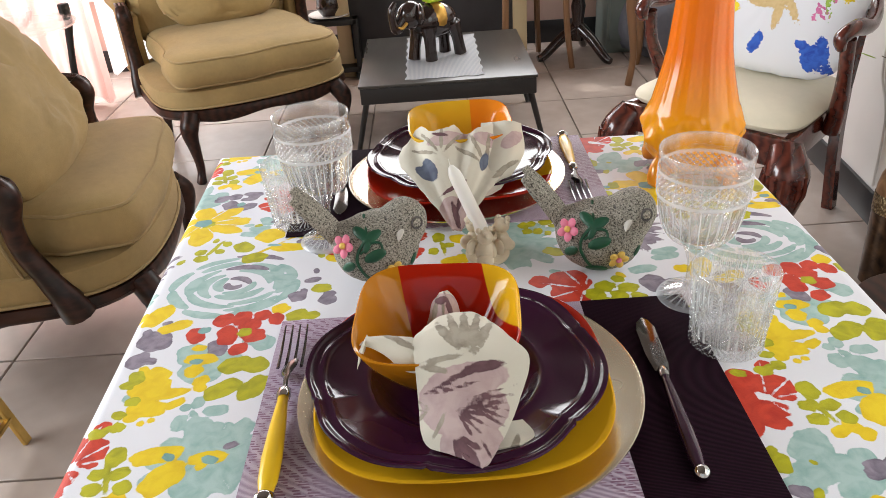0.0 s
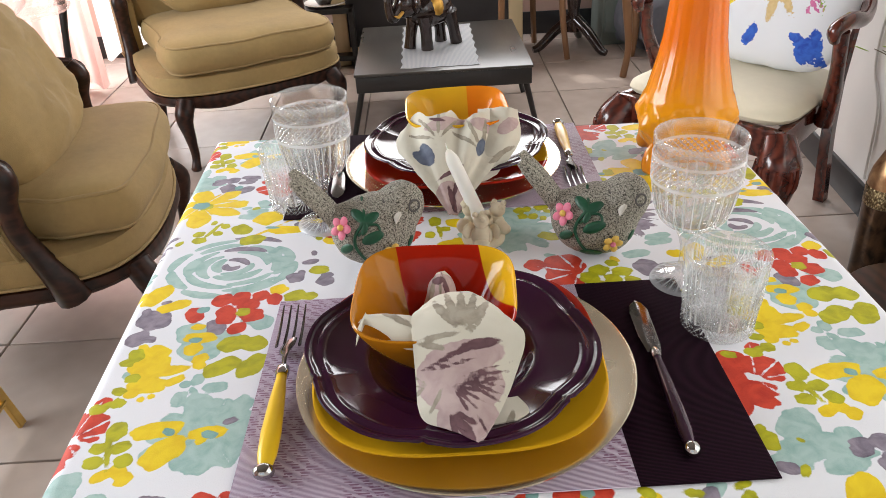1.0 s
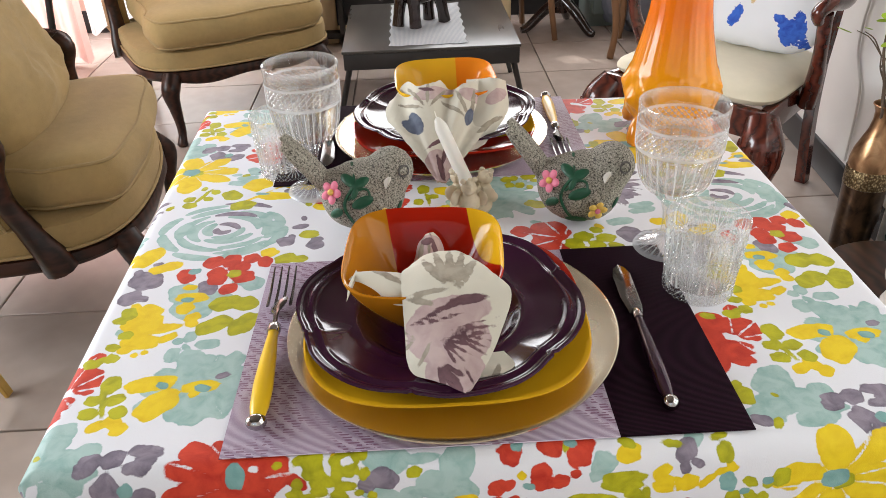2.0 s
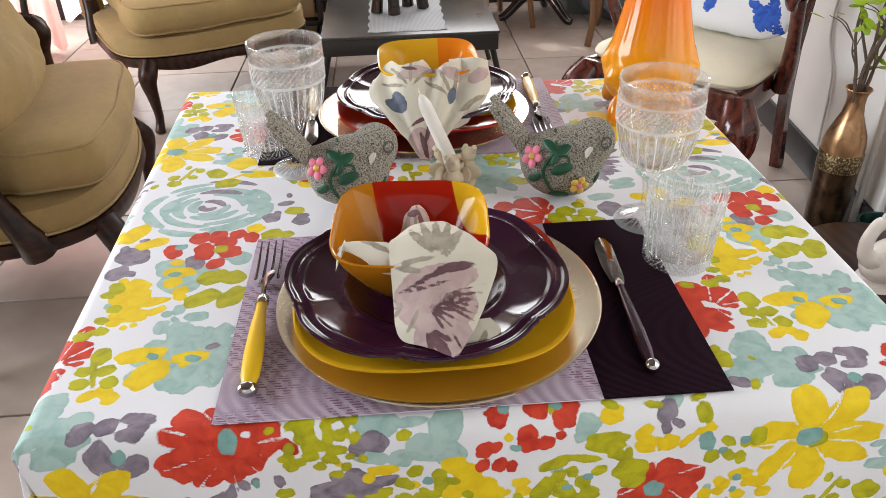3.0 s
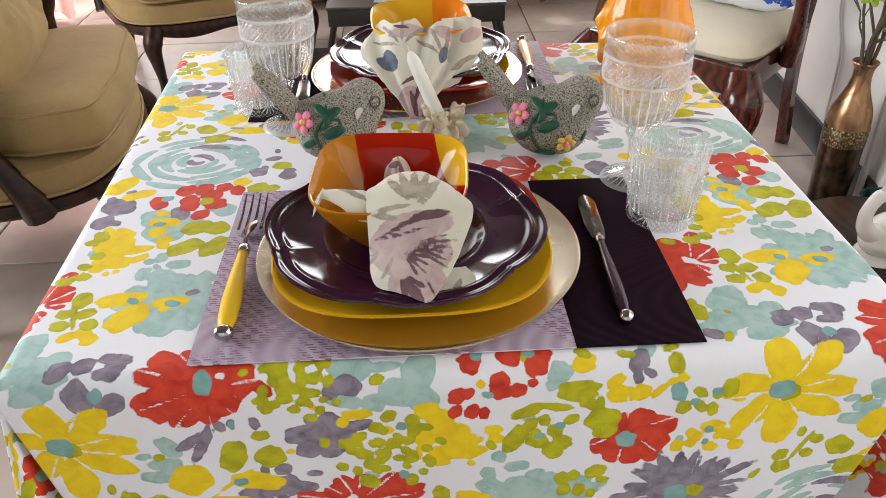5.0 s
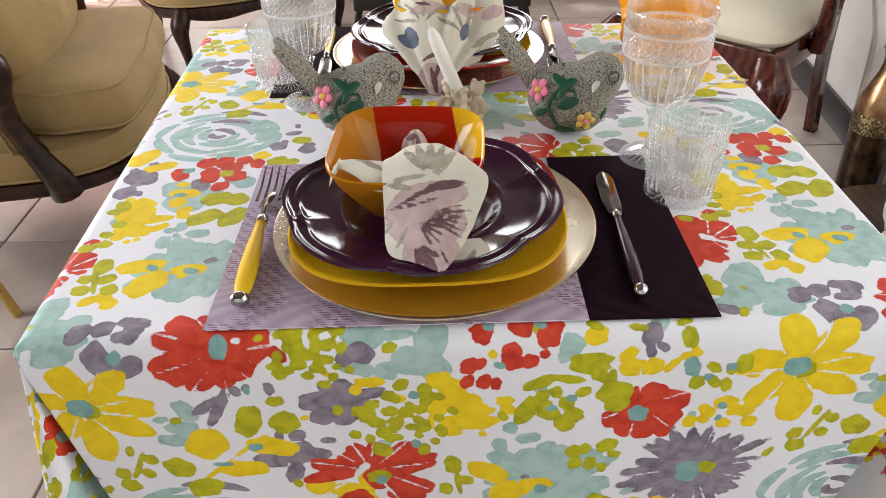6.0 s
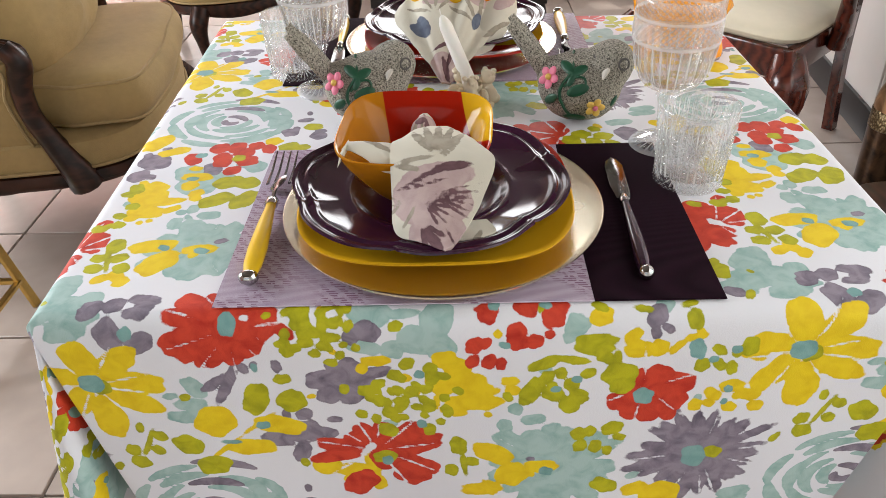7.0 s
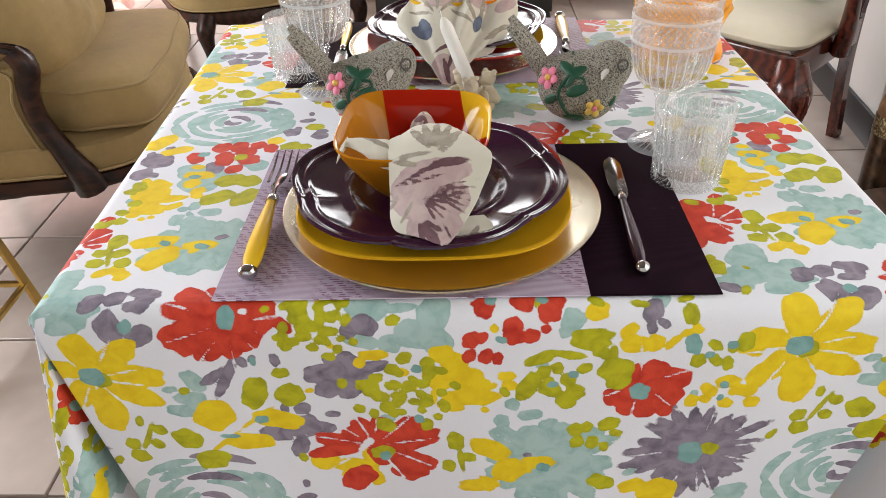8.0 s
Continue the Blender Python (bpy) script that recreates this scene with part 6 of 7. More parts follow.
for k in range(4):
    a = radians(45 + 90 * k)
    c, s = math.cos(a), math.sin(a)
    part("foot", tube([(0.040 * c, 0.040 * s, 0.036), (0.060 * c, 0.060 * s, 0.030), (0.072 * c, 0.072 * s, 0.014), (0.078 * c, 0.078 * s, 0.007)], [0.017, 0.017, 0.0135, 0.007], 10, 12), AMBER_GLASS, vase)


# ---- upholstered armchairs ----
def bergere(at, rz, label, arm_back=0.0):
    """A carved walnut armchair with closed upholstered arms; its front faces local -y."""
    ob = thing("armchair", label, "armchair", at, rz, "tan bergere armchairs")
    W, D = 0.78, 0.66
    # shaped seat rail, upholstered above and carved wood below
    def rail_loop(z, grow):
        pts = []
        for i in range(96):
            a = 2 * math.pi * i / 96
            x, y = squircle(a, W / 2 + grow, D / 2 + grow, 4.2)
            front = max(0.0, -math.sin(a)) ** 2
            y -= 0.035 * front * math.cos(x / (W / 2) * math.pi / 2)
            pts.append((x, y, z))
        return pts
    part("seat_frame", rings([rail_loop(0.292, -0.005), rail_loop(0.296, 0.006), rail_loop(0.335, 0.010), rail_loop(0.365, 0.006), rail_loop(0.372, -0.01)]), TAN, ob)
    wood = []
    for zz, g in ((0.243, -0.004), (0.236, 0.008), (0.250, 0.017), (0.275, 0.016), (0.290, 0.013), (0.2935, -0.002)):
        lp = rail_loop(zz, g)
        if zz < 0.26:  # serpentine lower edge
            lp = [(x, y, z + 0.018 * (0.5 + 0.5 * math.cos(x * 18)) if y < 0 else z + 0.012 * (0.5 + 0.5 * math.cos(y * 14))) for x, y, z in lp]
        wood.append(lp)
    part("carved_rail", rings(wood), WALNUT, ob, "dark carved walnut rail")
    part("piping", tube([rail_loop(0.300, 0.0105)[i % 96] for i in range(97)], 0.0045, 192, 6), PIPING, ob)
    for sx in (-1, 1):
        part("leg", tube([(sx * 0.30, -0.315, 0.275), (sx * 0.325, -0.345, 0.22), (sx * 0.318, -0.338, 0.14), (sx * 0.312, -0.332, 0.06), (sx * 0.322, -0.345, 0.012), (sx * 0.324, -0.347, 0.0)],
                         [0.036, 0.036, 0.025, 0.018, 0.016, 0.021, 0.016], 24, 12), WALNUT, ob)
        part("leg", tube([(sx * 0.29, 0.30, 0.27), (sx * 0.295, 0.325, 0.14), (sx * 0.30, 0.36, 0.0)], [0.03, 0.022, 0.017], 14, 10), WALNUT, ob)
    # T-shaped loose seat cushion
    loops = []
    for k in range(17):
        t = -math.pi / 2 + math.pi * k / 16
        sc, z = max(0.05, math.cos(t)) ** 0.15, math.sin(t) * 0.066
        lp = []
        for i in range(120):
            a = 2 * math.pi * i / 120
            x, y = squircle(a, 0.352 * sc, 0.335 * sc, 11)
            narrow = 1 - 0.08 / (1 + math.exp(-(y + 0.135) / 0.014))  # ears of the T in front of the arms
            y -= 0.028 * math.cos(min(1, abs(x) / 0.36) * math.pi / 2) * max(0, -y / 0.335)
            x *= narrow
            q = 0.006 * noise.noise(Vector((x * 6, y * 6, z * 4 + 2)))
            dome = 0.020 * (1 - (x / 0.36) ** 2) * (1 - (y / 0.36) ** 2) if z > 0 else 0
            lp.append((x + q, y - 0.02 + q, 0.432 + z + dome + q))
        loops.append(lp)
    cushion = part("seat_cushion", rings(loops), TAN, ob)
    for kk in (4, 12):
        part("piping", tube([loops[kk][i % 120] for i in range(121)], 0.005, 240, 6), PIPING, cushion)
    # arms: upholstered panels inside a curved walnut frame
    for sx in (-1, 1):
        x = sx * 0.385
        low = Matrix.Translation((0, arm_back, -0.005)) @ Matrix.Diagonal((1, 1 - arm_back, 0.92, 1)) @ Matrix.Translation((0, 0, 0.01))
        side = [(x, 0.33, 0.30), (x, -0.205, 0.30), (x, -0.195, 0.36), (x, -0.165, 0.43), (x, -0.150, 0.50), (x, -0.155, 0.57), (x, -0.165, 0.615), (x, 0.33, 0.645)]
        outline = []
        for p in side:
            outline.append(Vector(p))
        bm = bmesh.new()
        f = bm.faces.new([bm.verts.new(p) for p in outline])
        ext = bmesh.ops.extrude_face_region(bm, geom=[f])
        bmesh.ops.translate(bm, vec=(-sx * 0.055, 0, 0), verts=[g for g in ext["geom"] if isinstance(g, bmesh.types.BMVert)])
        bmesh.ops.bevel(bm, geom=bm.edges[:], offset=0.012, segments=3, profile=0.5, affect="EDGES")
        part("arm_panel", bm, TAN, ob, local=low)
        part("arm_post", tube([(x, -0.255, 0.270), (x + sx * 0.004, -0.238, 0.325), (x, -0.205, 0.40), (x, -0.178, 0.475), (x, -0.176, 0.55), (x, -0.190, 0.615), (x, -0.165, 0.655)], [0.054, 0.046, 0.035, 0.031, 0.031, 0.036, 0.030], 30, 12, 0.8), WALNUT, ob, "curved walnut arm post", local=low)
        for dx in (-0.014, 0.0, 0.014):
            part("arm_reed", tube([(x + dx, -0.208, 0.60), (x + dx, -0.196, 0.648), (x + dx, -0.135, 0.668), (x + dx, -0.06, 0.668)], [0.008, 0.009, 0.009, 0.006], 12, 8), WALNUT, ob, local=low)
        part("arm_pad", tube([(x, -0.095, 0.652), (x, -0.02, 0.664), (x, 0.16, 0.672), (x, 0.31, 0.69)], [0.020, 0.038, 0.042, 0.040], 16, 14, 0.75), TAN, ob, local=low)
        part("piping", tube([(x + sx * 0.004, 0.30, 0.312), (x + sx * 0.004, -0.165, 0.312), (x + sx * 0.004, -0.178, 0.335), (x + sx * 0.004, -0.15, 0.42), (x + sx * 0.004, -0.132, 0.52), (x + sx * 0.004, -0.138, 0.60), (x + sx * 0.004, 0.0, 0.622)], 0.0045, 40, 6), PIPING, ob, local=low)
    # back: padded panel in a shaped frame
    back = []
    for k in range(9):
        f = k / 8
        lp = []
        for i in range(64):
            a = 2 * math.pi * i / 64
            u, v = squircle(a, 0.335 + 0.02 * f, 0.31, 4)
            z = 0.68 + v + (0.035 * math.cos(u * 5) if v > 0 else 0)
            y = 0.265 + 0.10 * (z - 0.40) + 0.085 * f + (0.022 * (1 - abs(2 * f - 1)) if f < 0.5 else 0) * 0
            s = 0.92 if k in (0, 8) else 1.0
            lp.append((u * s, y - (0.02 if k == 0 else 0), 0.68 + (z - 0.68) * s))
        back.append(lp)
    part("backrest", rings(back), TAN, ob)
    part("back_frame", tube([(-0.375, 0.30, 0.30), (-0.37, 0.345, 0.62), (-0.345, 0.385, 0.92), (-0.20, 0.40, 1.03), (0, 0.405, 1.06), (0.20, 0.40, 1.03), (0.345, 0.385, 0.92), (0.37, 0.345, 0.62), (0.375, 0.30, 0.30)], 0.026, 60, 10), WALNUT, ob, "dark walnut back frame")
    return ob


CH1 = ((-1.166, 1.480, 0.0), 99.0)
CH2 = ((-0.88, 2.87, 0.0), 28.0)
bergere(*CH1, "tan velvet bergere armchair with a dark carved walnut frame", 0.06)
bergere(*CH2, "tan velvet bergere armchair beside the coffee table", 0.33)


def loose_cushion(chair, local, size, label):
    m = pose(*chair[0], 0, 0, chair[1]) @ local
    ob = thing("cushion", label, "cushion", tuple(m.translation), 0)
    ob.matrix_basis = m
    part("filling", pillow(*size, 3.2, 40, crease=0.013, seed=3), TAN, ob)
    part("piping", rim_tube(size[0] * 1.0, size[1] * 1.0, 0.0, 3.2, 0.0045), PIPING, ob)
    return ob


loose_cushion(CH1, pose(-0.02, 0.015, 0.662, 64, 0, 0), (0.62, 0.50, 0.32), "plump tan velvet cushion leaning in an armchair")
loose_cushion(CH2, pose(0.02, 0.20, 0.72, 74, 0, 0), (0.54, 0.46, 0.18), "tan velvet cushion leaning in an armchair")

# ---- brass stool frame beside the table ----
stool = thing("brass_stool", "low folding stool of flat worn brass bars", "stool", (-1.251, 0.817, 0))
def bar(a, b, w=0.024, t=0.012):
    a, b = Vector(a), Vector(b)
    m = Matrix.Translation((a + b) / 2) @ (b - a).to_track_quat("Z", "Y").to_matrix().to_4x4()
    return box(w, t, (b - a).length, (0, 0, 0), 0.002, 1, m)
for a, b in (((0.185, 0.15, 0.0), (0.06, 0.16, 0.50)), ((-0.185, 0.15, 0.0), (-0.06, 0.16, 0.50)), ((0.185, -0.15, 0.0), (0.06, -0.16, 0.50)), ((-0.185, -0.15, 0.0), (-0.06, -0.16, 0.50))):
    part("leg", bar(a, b), BRASS, stool)
for a, b in (((0.165, 0.15, 0.075), (-0.165, 0.15, 0.075)), ((0.165, 0.15, 0.075), (0.165, -0.15, 0.075)), ((0.165, -0.15, 0.075), (-0.165, -0.15, 0.075)), ((-0.165, 0.15, 0.075), (-0.165, -0.15, 0.075))):
    part("stretcher", bar(a, b, 0.016, 0.012), BRASS, stool)
part("seat", box(0.30, 0.40, 0.03, (0, 0, 0.515), 0.01), TAN, stool, "tan padded seat")

# ---- coffee table, runner and elephant ----
ct = thing("coffee_table", "low dark wooden coffee table with thin black legs", "table", (0.006, 2.884, 0), 0.4)
part("tabletop", box(0.71, 0.73, 0.012, (0, 0, 0.314), 0.003), GREYWOOD, ct, "worn grey-brown top")
part("apron", box(0.70, 0.72, 0.066, (0, 0, 0.2745), 0.004), BLACKWOOD, ct)
for sx in (-1, 1):
    for sy in (-1, 1):
        part("leg", tube([(sx * 0.33, sy * 0.31, 0.245), (sx * 0.392, sy * 0.235, 0.0)], [0.013, 0.011], 4, 10), BLACKWOOD, ct)
runner = []
for i in range(25):
    row = []
    for j in range(49):
        x, y = -0.155 + 0.31 * i / 24, -0.325 + 0.64 * j / 48
        sc = 0.004 * math.cos(j * math.pi / 4) if i in (0, 24) else 0
        row.append((x + sc * (1 if i else -1), y + (0.004 * math.cos(i * math.pi / 3) if j in (0, 48) else 0), 0.3225 + 0.0012 * noise.noise(Vector((x * 18, y * 18, 0)))))
    runner.append(row)
bm = rings(runner, closed=False)
bmesh.ops.solidify(bm, geom=bm.faces[:], thickness=0.0015)
rn = part("table_runner", bm, RUNNER, None)
rn.matrix_basis = Matrix.Translation((-0.003, 2.884, 0))
tagged(rn, "white woven runner with a scalloped hem on the coffee table", "table runner")

eleph = [ball(0.105, 0.068, 0.075, (0, 0, 0.155)), ball(0.058, 0.05, 0.058, (-0.115, 0, 0.195)), ball(0.02, 0.055, 0.045, (-0.09, 0.03, 0.20), m=pose(0, 0, 0, 0, 0, 25)), ball(0.02, 0.055, 0.045, (-0.09, -0.03, 0.20), m=pose(0, 0, 0, 0, 0, -25)),
         tube([(-0.15, 0, 0.19), (-0.185, 0, 0.15), (-0.20, 0, 0.17), (-0.205, 0, 0.225), (-0.185, 0, 0.255)], [0.03, 0.022, 0.019, 0.016, 0.011], 20, 12),
         tube([(0.10, 0, 0.17), (0.125, 0, 0.13), (0.13, 0, 0.08)], [0.009, 0.006, 0.004], 8, 8)]
for sx, sy, lean in ((-0.06, 0.036, -0.03), (-0.055, -0.036, 0.005), (0.065, 0.036, 0.01), (0.07, -0.036, 0.035)):
    eleph.append(tube([(sx, sy, 0.14), (sx + lean * 0.6, sy, 0.07), (sx + lean, sy, 0.0)], [0.036, 0.026, 0.024, 0.027], 12, 12))
el = thing("elephant_figurine", "dark lacquered elephant figurine with gilt trim", "figurine", (-0.03, 2.86, 0.325), 35)
part("body", join(*eleph), CARVED_DARK, el)
part("saddle_cloth", ball(0.062, 0.0715, 0.07, (0.0, 0, 0.163), 20, 12), GILT, el, "gilt saddle cloth")
for s in (-1, 1):
    part("tusk", tube([(-0.150, s * 0.024, 0.175), (-0.18, s * 0.032, 0.158), (-0.20, s * 0.034, 0.165)], [0.008, 0.007, 0.002], 8, 8), GILT, el)
part("howdah", join(box(0.07, 0.06, 0.03, (0.0, 0, 0.245), 0.006), lathe([(0.001, 0.255), (0.03, 0.26), (0.022, 0.285), (0.005, 0.305), (0.001, 0.31)], 16)), FRESH_LEAF, el, "green and gilt seat on its back")

# ---- mahogany armchair with claw feet ----
carver = thing("carver_chair", "red mahogany armchair with cream seat and claw feet", "chair", (0.90, 1.832, 0), -48.6)
seat_rows = []
for k in range(9):
    t = -math.pi / 2 + math.pi * k / 8
    sc, z = max(0.05, math.cos(t)) ** 0.3, 0.033 * math.sin(t)
    lp = []
    for i in range(64):
        a = 2 * math.pi * i / 64
        x, y = squircle(a, 0.275 * sc, 0.245 * sc, 6)
        x *= 1 - 0.16 * (y + 0.245) / 0.49
        lp.append((x, y, 0.438 + z + (0.014 * (1 - (x / 0.28) ** 2) * (1 - (y / 0.25) ** 2) if z > 0 else 0)))
    seat_rows.append(lp)
part("seat", rings(seat_rows), CREAM, carver, "cream fabric drop-in seat")
part("front_rail", box(0.53, 0.03, 0.085, (0, -0.232, 0.375), 0.006), MAHOGANY, carver)
part("back_rail", box(0.42, 0.03, 0.085, (0, 0.232, 0.375), 0.006), MAHOGANY, carver)
for sx in (-1, 1):
    part("side_rail", box(0.03, 0.47, 0.085, (0, 0, 0), 0.006, 2, pose(sx * 0.232, 0, 0.375, 0, 0, sx * 5.2)), MAHOGANY, carver)
    knee = tube([(sx * 0.245, -0.215, 0.39), (sx * 0.272, -0.250, 0.325), (sx * 0.268, -0.248, 0.24), (sx * 0.245, -0.225, 0.14), (sx * 0.250, -0.232, 0.07), (sx * 0.258, -0.245, 0.04)], [0.046, 0.062, 0.052, 0.032, 0.024, 0.03], 26, 14)
    leg = part("front_leg", knee, MAHOGANY, carver, "cabriole leg with a carved knee")
    claw = [ball(0.034, 0.034, 0.030, (sx * 0.258, -0.247, 0.031))]
    for q in range(4):
        a = radians(90 * q + 45)
        claw.append(tube([(sx * 0.258 + 0.012 * math.cos(a), -0.247 + 0.012 * math.sin(a), 0.068), (sx * 0.258 + 0.036 * math.cos(a), -0.247 + 0.036 * math.sin(a), 0.036), (sx * 0.258 + 0.034 * math.cos(a), -0.247 + 0.034 * math.sin(a), 0.006)], [0.011, 0.010, 0.006], 8, 8))
    part("claw_foot", join(*claw), MAHOGANY, leg)
    carve = []
    for q in range(9):
        a = radians(-170 + 20 * q)
        carve.append(tube([(sx * 0.272 + 0.058 * math.cos(a), -0.250 + 0.058 * math.sin(a), 0.335), (sx * 0.270 + 0.060 * math.cos(a), -0.249 + 0.060 * math.sin(a), 0.285), (sx * 0.264 + 0.046 * math.cos(a), -0.246 + 0.046 * math.sin(a), 0.235)], [0.006, 0.009, 0.003], 8, 6))
    for piece in carve:
        part("carved_leaf", piece, MAHOGANY, leg)
    part("back_leg", tube([(sx * 0.205, 0.235, 0.45), (sx * 0.208, 0.24, 0.25), (sx * 0.212, 0.285, 0.0)], [0.022, 0.023, 0.025], 14, 4), MAHOGANY, carver)
    part("back_post", tube([(sx * 0.205, 0.235, 0.43), (sx * 0.215, 0.26, 0.70), (sx * 0.235, 0.33, 1.02)], [0.021, 0.020, 0.018], 14, 8), MAHOGANY, carver)
    part("arm_support", tube([(sx * 0.268, 0.015, 0.37), (sx * 0.285, -0.01, 0.46), (sx * 0.300, -0.055, 0.56), (sx * 0.300, -0.075, 0.66)], [0.026, 0.024, 0.019, 0.020], 16, 10), MAHOGANY, carver)
    part("arm", tube([(sx * 0.222, 0.27, 0.715), (sx * 0.275, 0.15, 0.685), (sx * 0.312, 0.02, 0.675), (sx * 0.312, -0.075, 0.690), (sx * 0.300, -0.125, 0.672), (sx * 0.300, -0.115, 0.645)], [0.018, 0.021, 0.025, 0.028, 0.026, 0.018], 28, 12, 0.75), MAHOGANY, carver, "scrolled arm")
part("crest_rail", tube([(-0.26, 0.335, 1.0), (-0.15, 0.34, 1.045), (0, 0.345, 1.03), (0.15, 0.34, 1.045), (0.26, 0.335, 1.0)], [0.02, 0.026, 0.022, 0.026, 0.02], 24, 10), MAHOGANY, carver)
part("back_splat", slab([(-0.075, 0), (0.075, 0), (0.05, 0.12), (0.08, 0.26), (0.06, 0.42), (0.09, 0.56), (-0.09, 0.56), (-0.06, 0.42), (-0.08, 0.26), (-0.05, 0.12)], -0.008, 0.008, 0.003), MAHOGANY, carver, local=pose(0, 0.245, 0.45, 78, 0, 0))

cm = carver.matrix_basis @ pose(0.03, 0.135, 0.705, 68, 0, 0)
cush = thing("painted_cushion", "white cushion printed with blue and yellow flowers", "cushion")
cush.matrix_basis = cm
cob = part("cover", pillow(0.46, 0.46, 0.15, 4.5, 28, crease=0.006, seed=9), CUSHION_PRINT, cush)
co = np.empty(len(cob.data.vertices) * 3, np.float32)
cob.data.vertices.foreach_get("co", co)
co = co.reshape(-1, 3)


def spots(rows, wild=0.0):
    f = np.full(len(co), 0.03, np.float32)
    for x, y, rx, ry, rot in rows:
        f = np.minimum(f, ell(co[:, 0], co[:, 1], x, y - 0.045, rx, ry, rot))
    return f


field_attribute(cob.data, "blue", spots([(0.150, -0.125, 0.040, 0.022, 20), (0.115, -0.10, 0.030, 0.014, -20), (0.175, -0.15, 0.030, 0.014, -30), (0.165, -0.09, 0.014, 0.028, 30), (0.13, -0.15, 0.012, 0.02, 10), (-0.02, -0.10, 0.016, 0.026, 0), (-0.035, -0.125, 0.013, 0.018, 0)]))
field_attribute(cob.data, "yellow", spots([(-0.15, 0.03, 0.02, 0.05, 10), (-0.12, -0.02, 0.022, 0.02, 0), (-0.17, 0.10, 0.02, 0.03, 0), (0.19, 0.06, 0.015, 0.03, 0), (-0.11, 0.06, 0.015, 0.02, 40)]))
field_attribute(cob.data, "tan", spots([(0.0, 0.08, 0.12, 0.06, 10), (0.02, -0.01, 0.016, 0.055, 0), (0.055, 0.0, 0.014, 0.05, 35), (-0.03, 0.03, 0.06, 0.04, 10), (0.10, 0.12, 0.05, 0.04, 0)]))
field_attribute(cob.data, "pink", spots([(0.135, 0.01, 0.014, 0.012, 0), (0.155, -0.015, 0.012, 0.012, 0), (0.125, -0.02, 0.013, 0.01, 0), (0.16, 0.03, 0.01, 0.01, 0)]))
field_attribute(cob.data, "green", spots([(0.165, 0.05, 0.008, 0.05, -25), (0.15, 0.02, 0.006, 0.04, 20), (-0.14, 0.05, 0.006, 0.05, 10)]))

# ---- bronze floor vase with branches ----
VX, VY = 1.178, 1.40
fv = thing("floor_vase", "tall bronze floor vase with a hammered band", "vase", (VX, VY, 0), 0)
fv.scale = (0.70, 0.70, 0.925)
part("lower_body", lathe([(0.001, 0), (0.066, 0), (0.072, 0.006), (0.074, 0.05), (0.080, 0.16), (0.0815, 0.245), (0.001, 0.245)], 48, lambda a, k, r, z: r * (1 + 0.02 * math.sin(3 * a + z * 20))), BRONZE_DARK, fv, "dark mottled lower body")
part("band", lathe([(0.0815, 0.245), (0.084, 0.247), (0.0845, 0.30), (0.0825, 0.303), (0.001, 0.303)], 48), BRONZE_BAND, fv, "hammered brass band")
part("neck", lathe([(0.0815, 0.303), (0.081, 0.325), (0.074, 0.355), (0.056, 0.39), (0.041, 0.42), (0.035, 0.45), (0.036, 0.475), (0.045, 0.492), (0.049, 0.495), (0.047, 0.498), (0.033, 0.478), (0.031, 0.45), (0.001, 0.44)], 48), BRONZE, fv, "polished bronze neck")
rnd = random.Random(12)
branch = thing("branches", "bare twisted twigs with a few fresh green leaves", "branches", (VX, VY, 0.405), 0)
leaf_me = None
for k in range(9):
    a, lean, h = rnd.uniform(0, 6.28), rnd.uniform(0.04, 0.22), rnd.uniform(0.35, 0.75)
    if k == 0:
        a, lean, h = radians(200), 0.09, 0.20
    pts = [(0.012 * math.cos(a), 0.012 * math.sin(a), 0.0)]
    for q in range(1, 6):
        f = q / 5
        pts.append((lean * f ** 1.3 * math.cos(a) + rnd.uniform(-0.015, 0.015), lean * f ** 1.3 * math.sin(a) + rnd.uniform(-0.015, 0.015), h * f))
    tw = part("twig", tube(pts, [0.0045, 0.0035, 0.0015], 24, 6), TWIG, branch)
    for q in range(rnd.randint(3, 5) if k else 4):
        p = Vector(pts[rnd.randint(2, 5)])
        b2 = rnd.uniform(0, 6.28)
        tip = p + Vector((0.07 * math.cos(b2), 0.07 * math.sin(b2), rnd.uniform(0.03, 0.09)))
        part("side_twig", tube([tuple(p), tuple(p.lerp(tip, 0.5) + Vector((0, 0, 0.012))), tuple(tip)], [0.002, 0.001], 8, 5), TWIG, tw)
        for w in range(rnd.randint(1, 3)):
            lp = tip + Vector((rnd.uniform(-0.012, 0.012), rnd.uniform(-0.012, 0.012), rnd.uniform(-0.008, 0.01)))
            m = Matrix.Translation(lp) @ pose(0, 0, 0, rnd.uniform(-50, 50), rnd.uniform(-50, 50), rnd.uniform(0, 360))
            if leaf_me is None:
                ob = part("leaf", join(ball(0.020, 0.010, 0.0014, (0.016, 0, 0), 10, 6)), FRESH_LEAF, tw, local=m)
                leaf_me = ob.data
            else:
                ob = new("leaf", leaf_me)
                ob.parent, ob.matrix_basis = tw, m

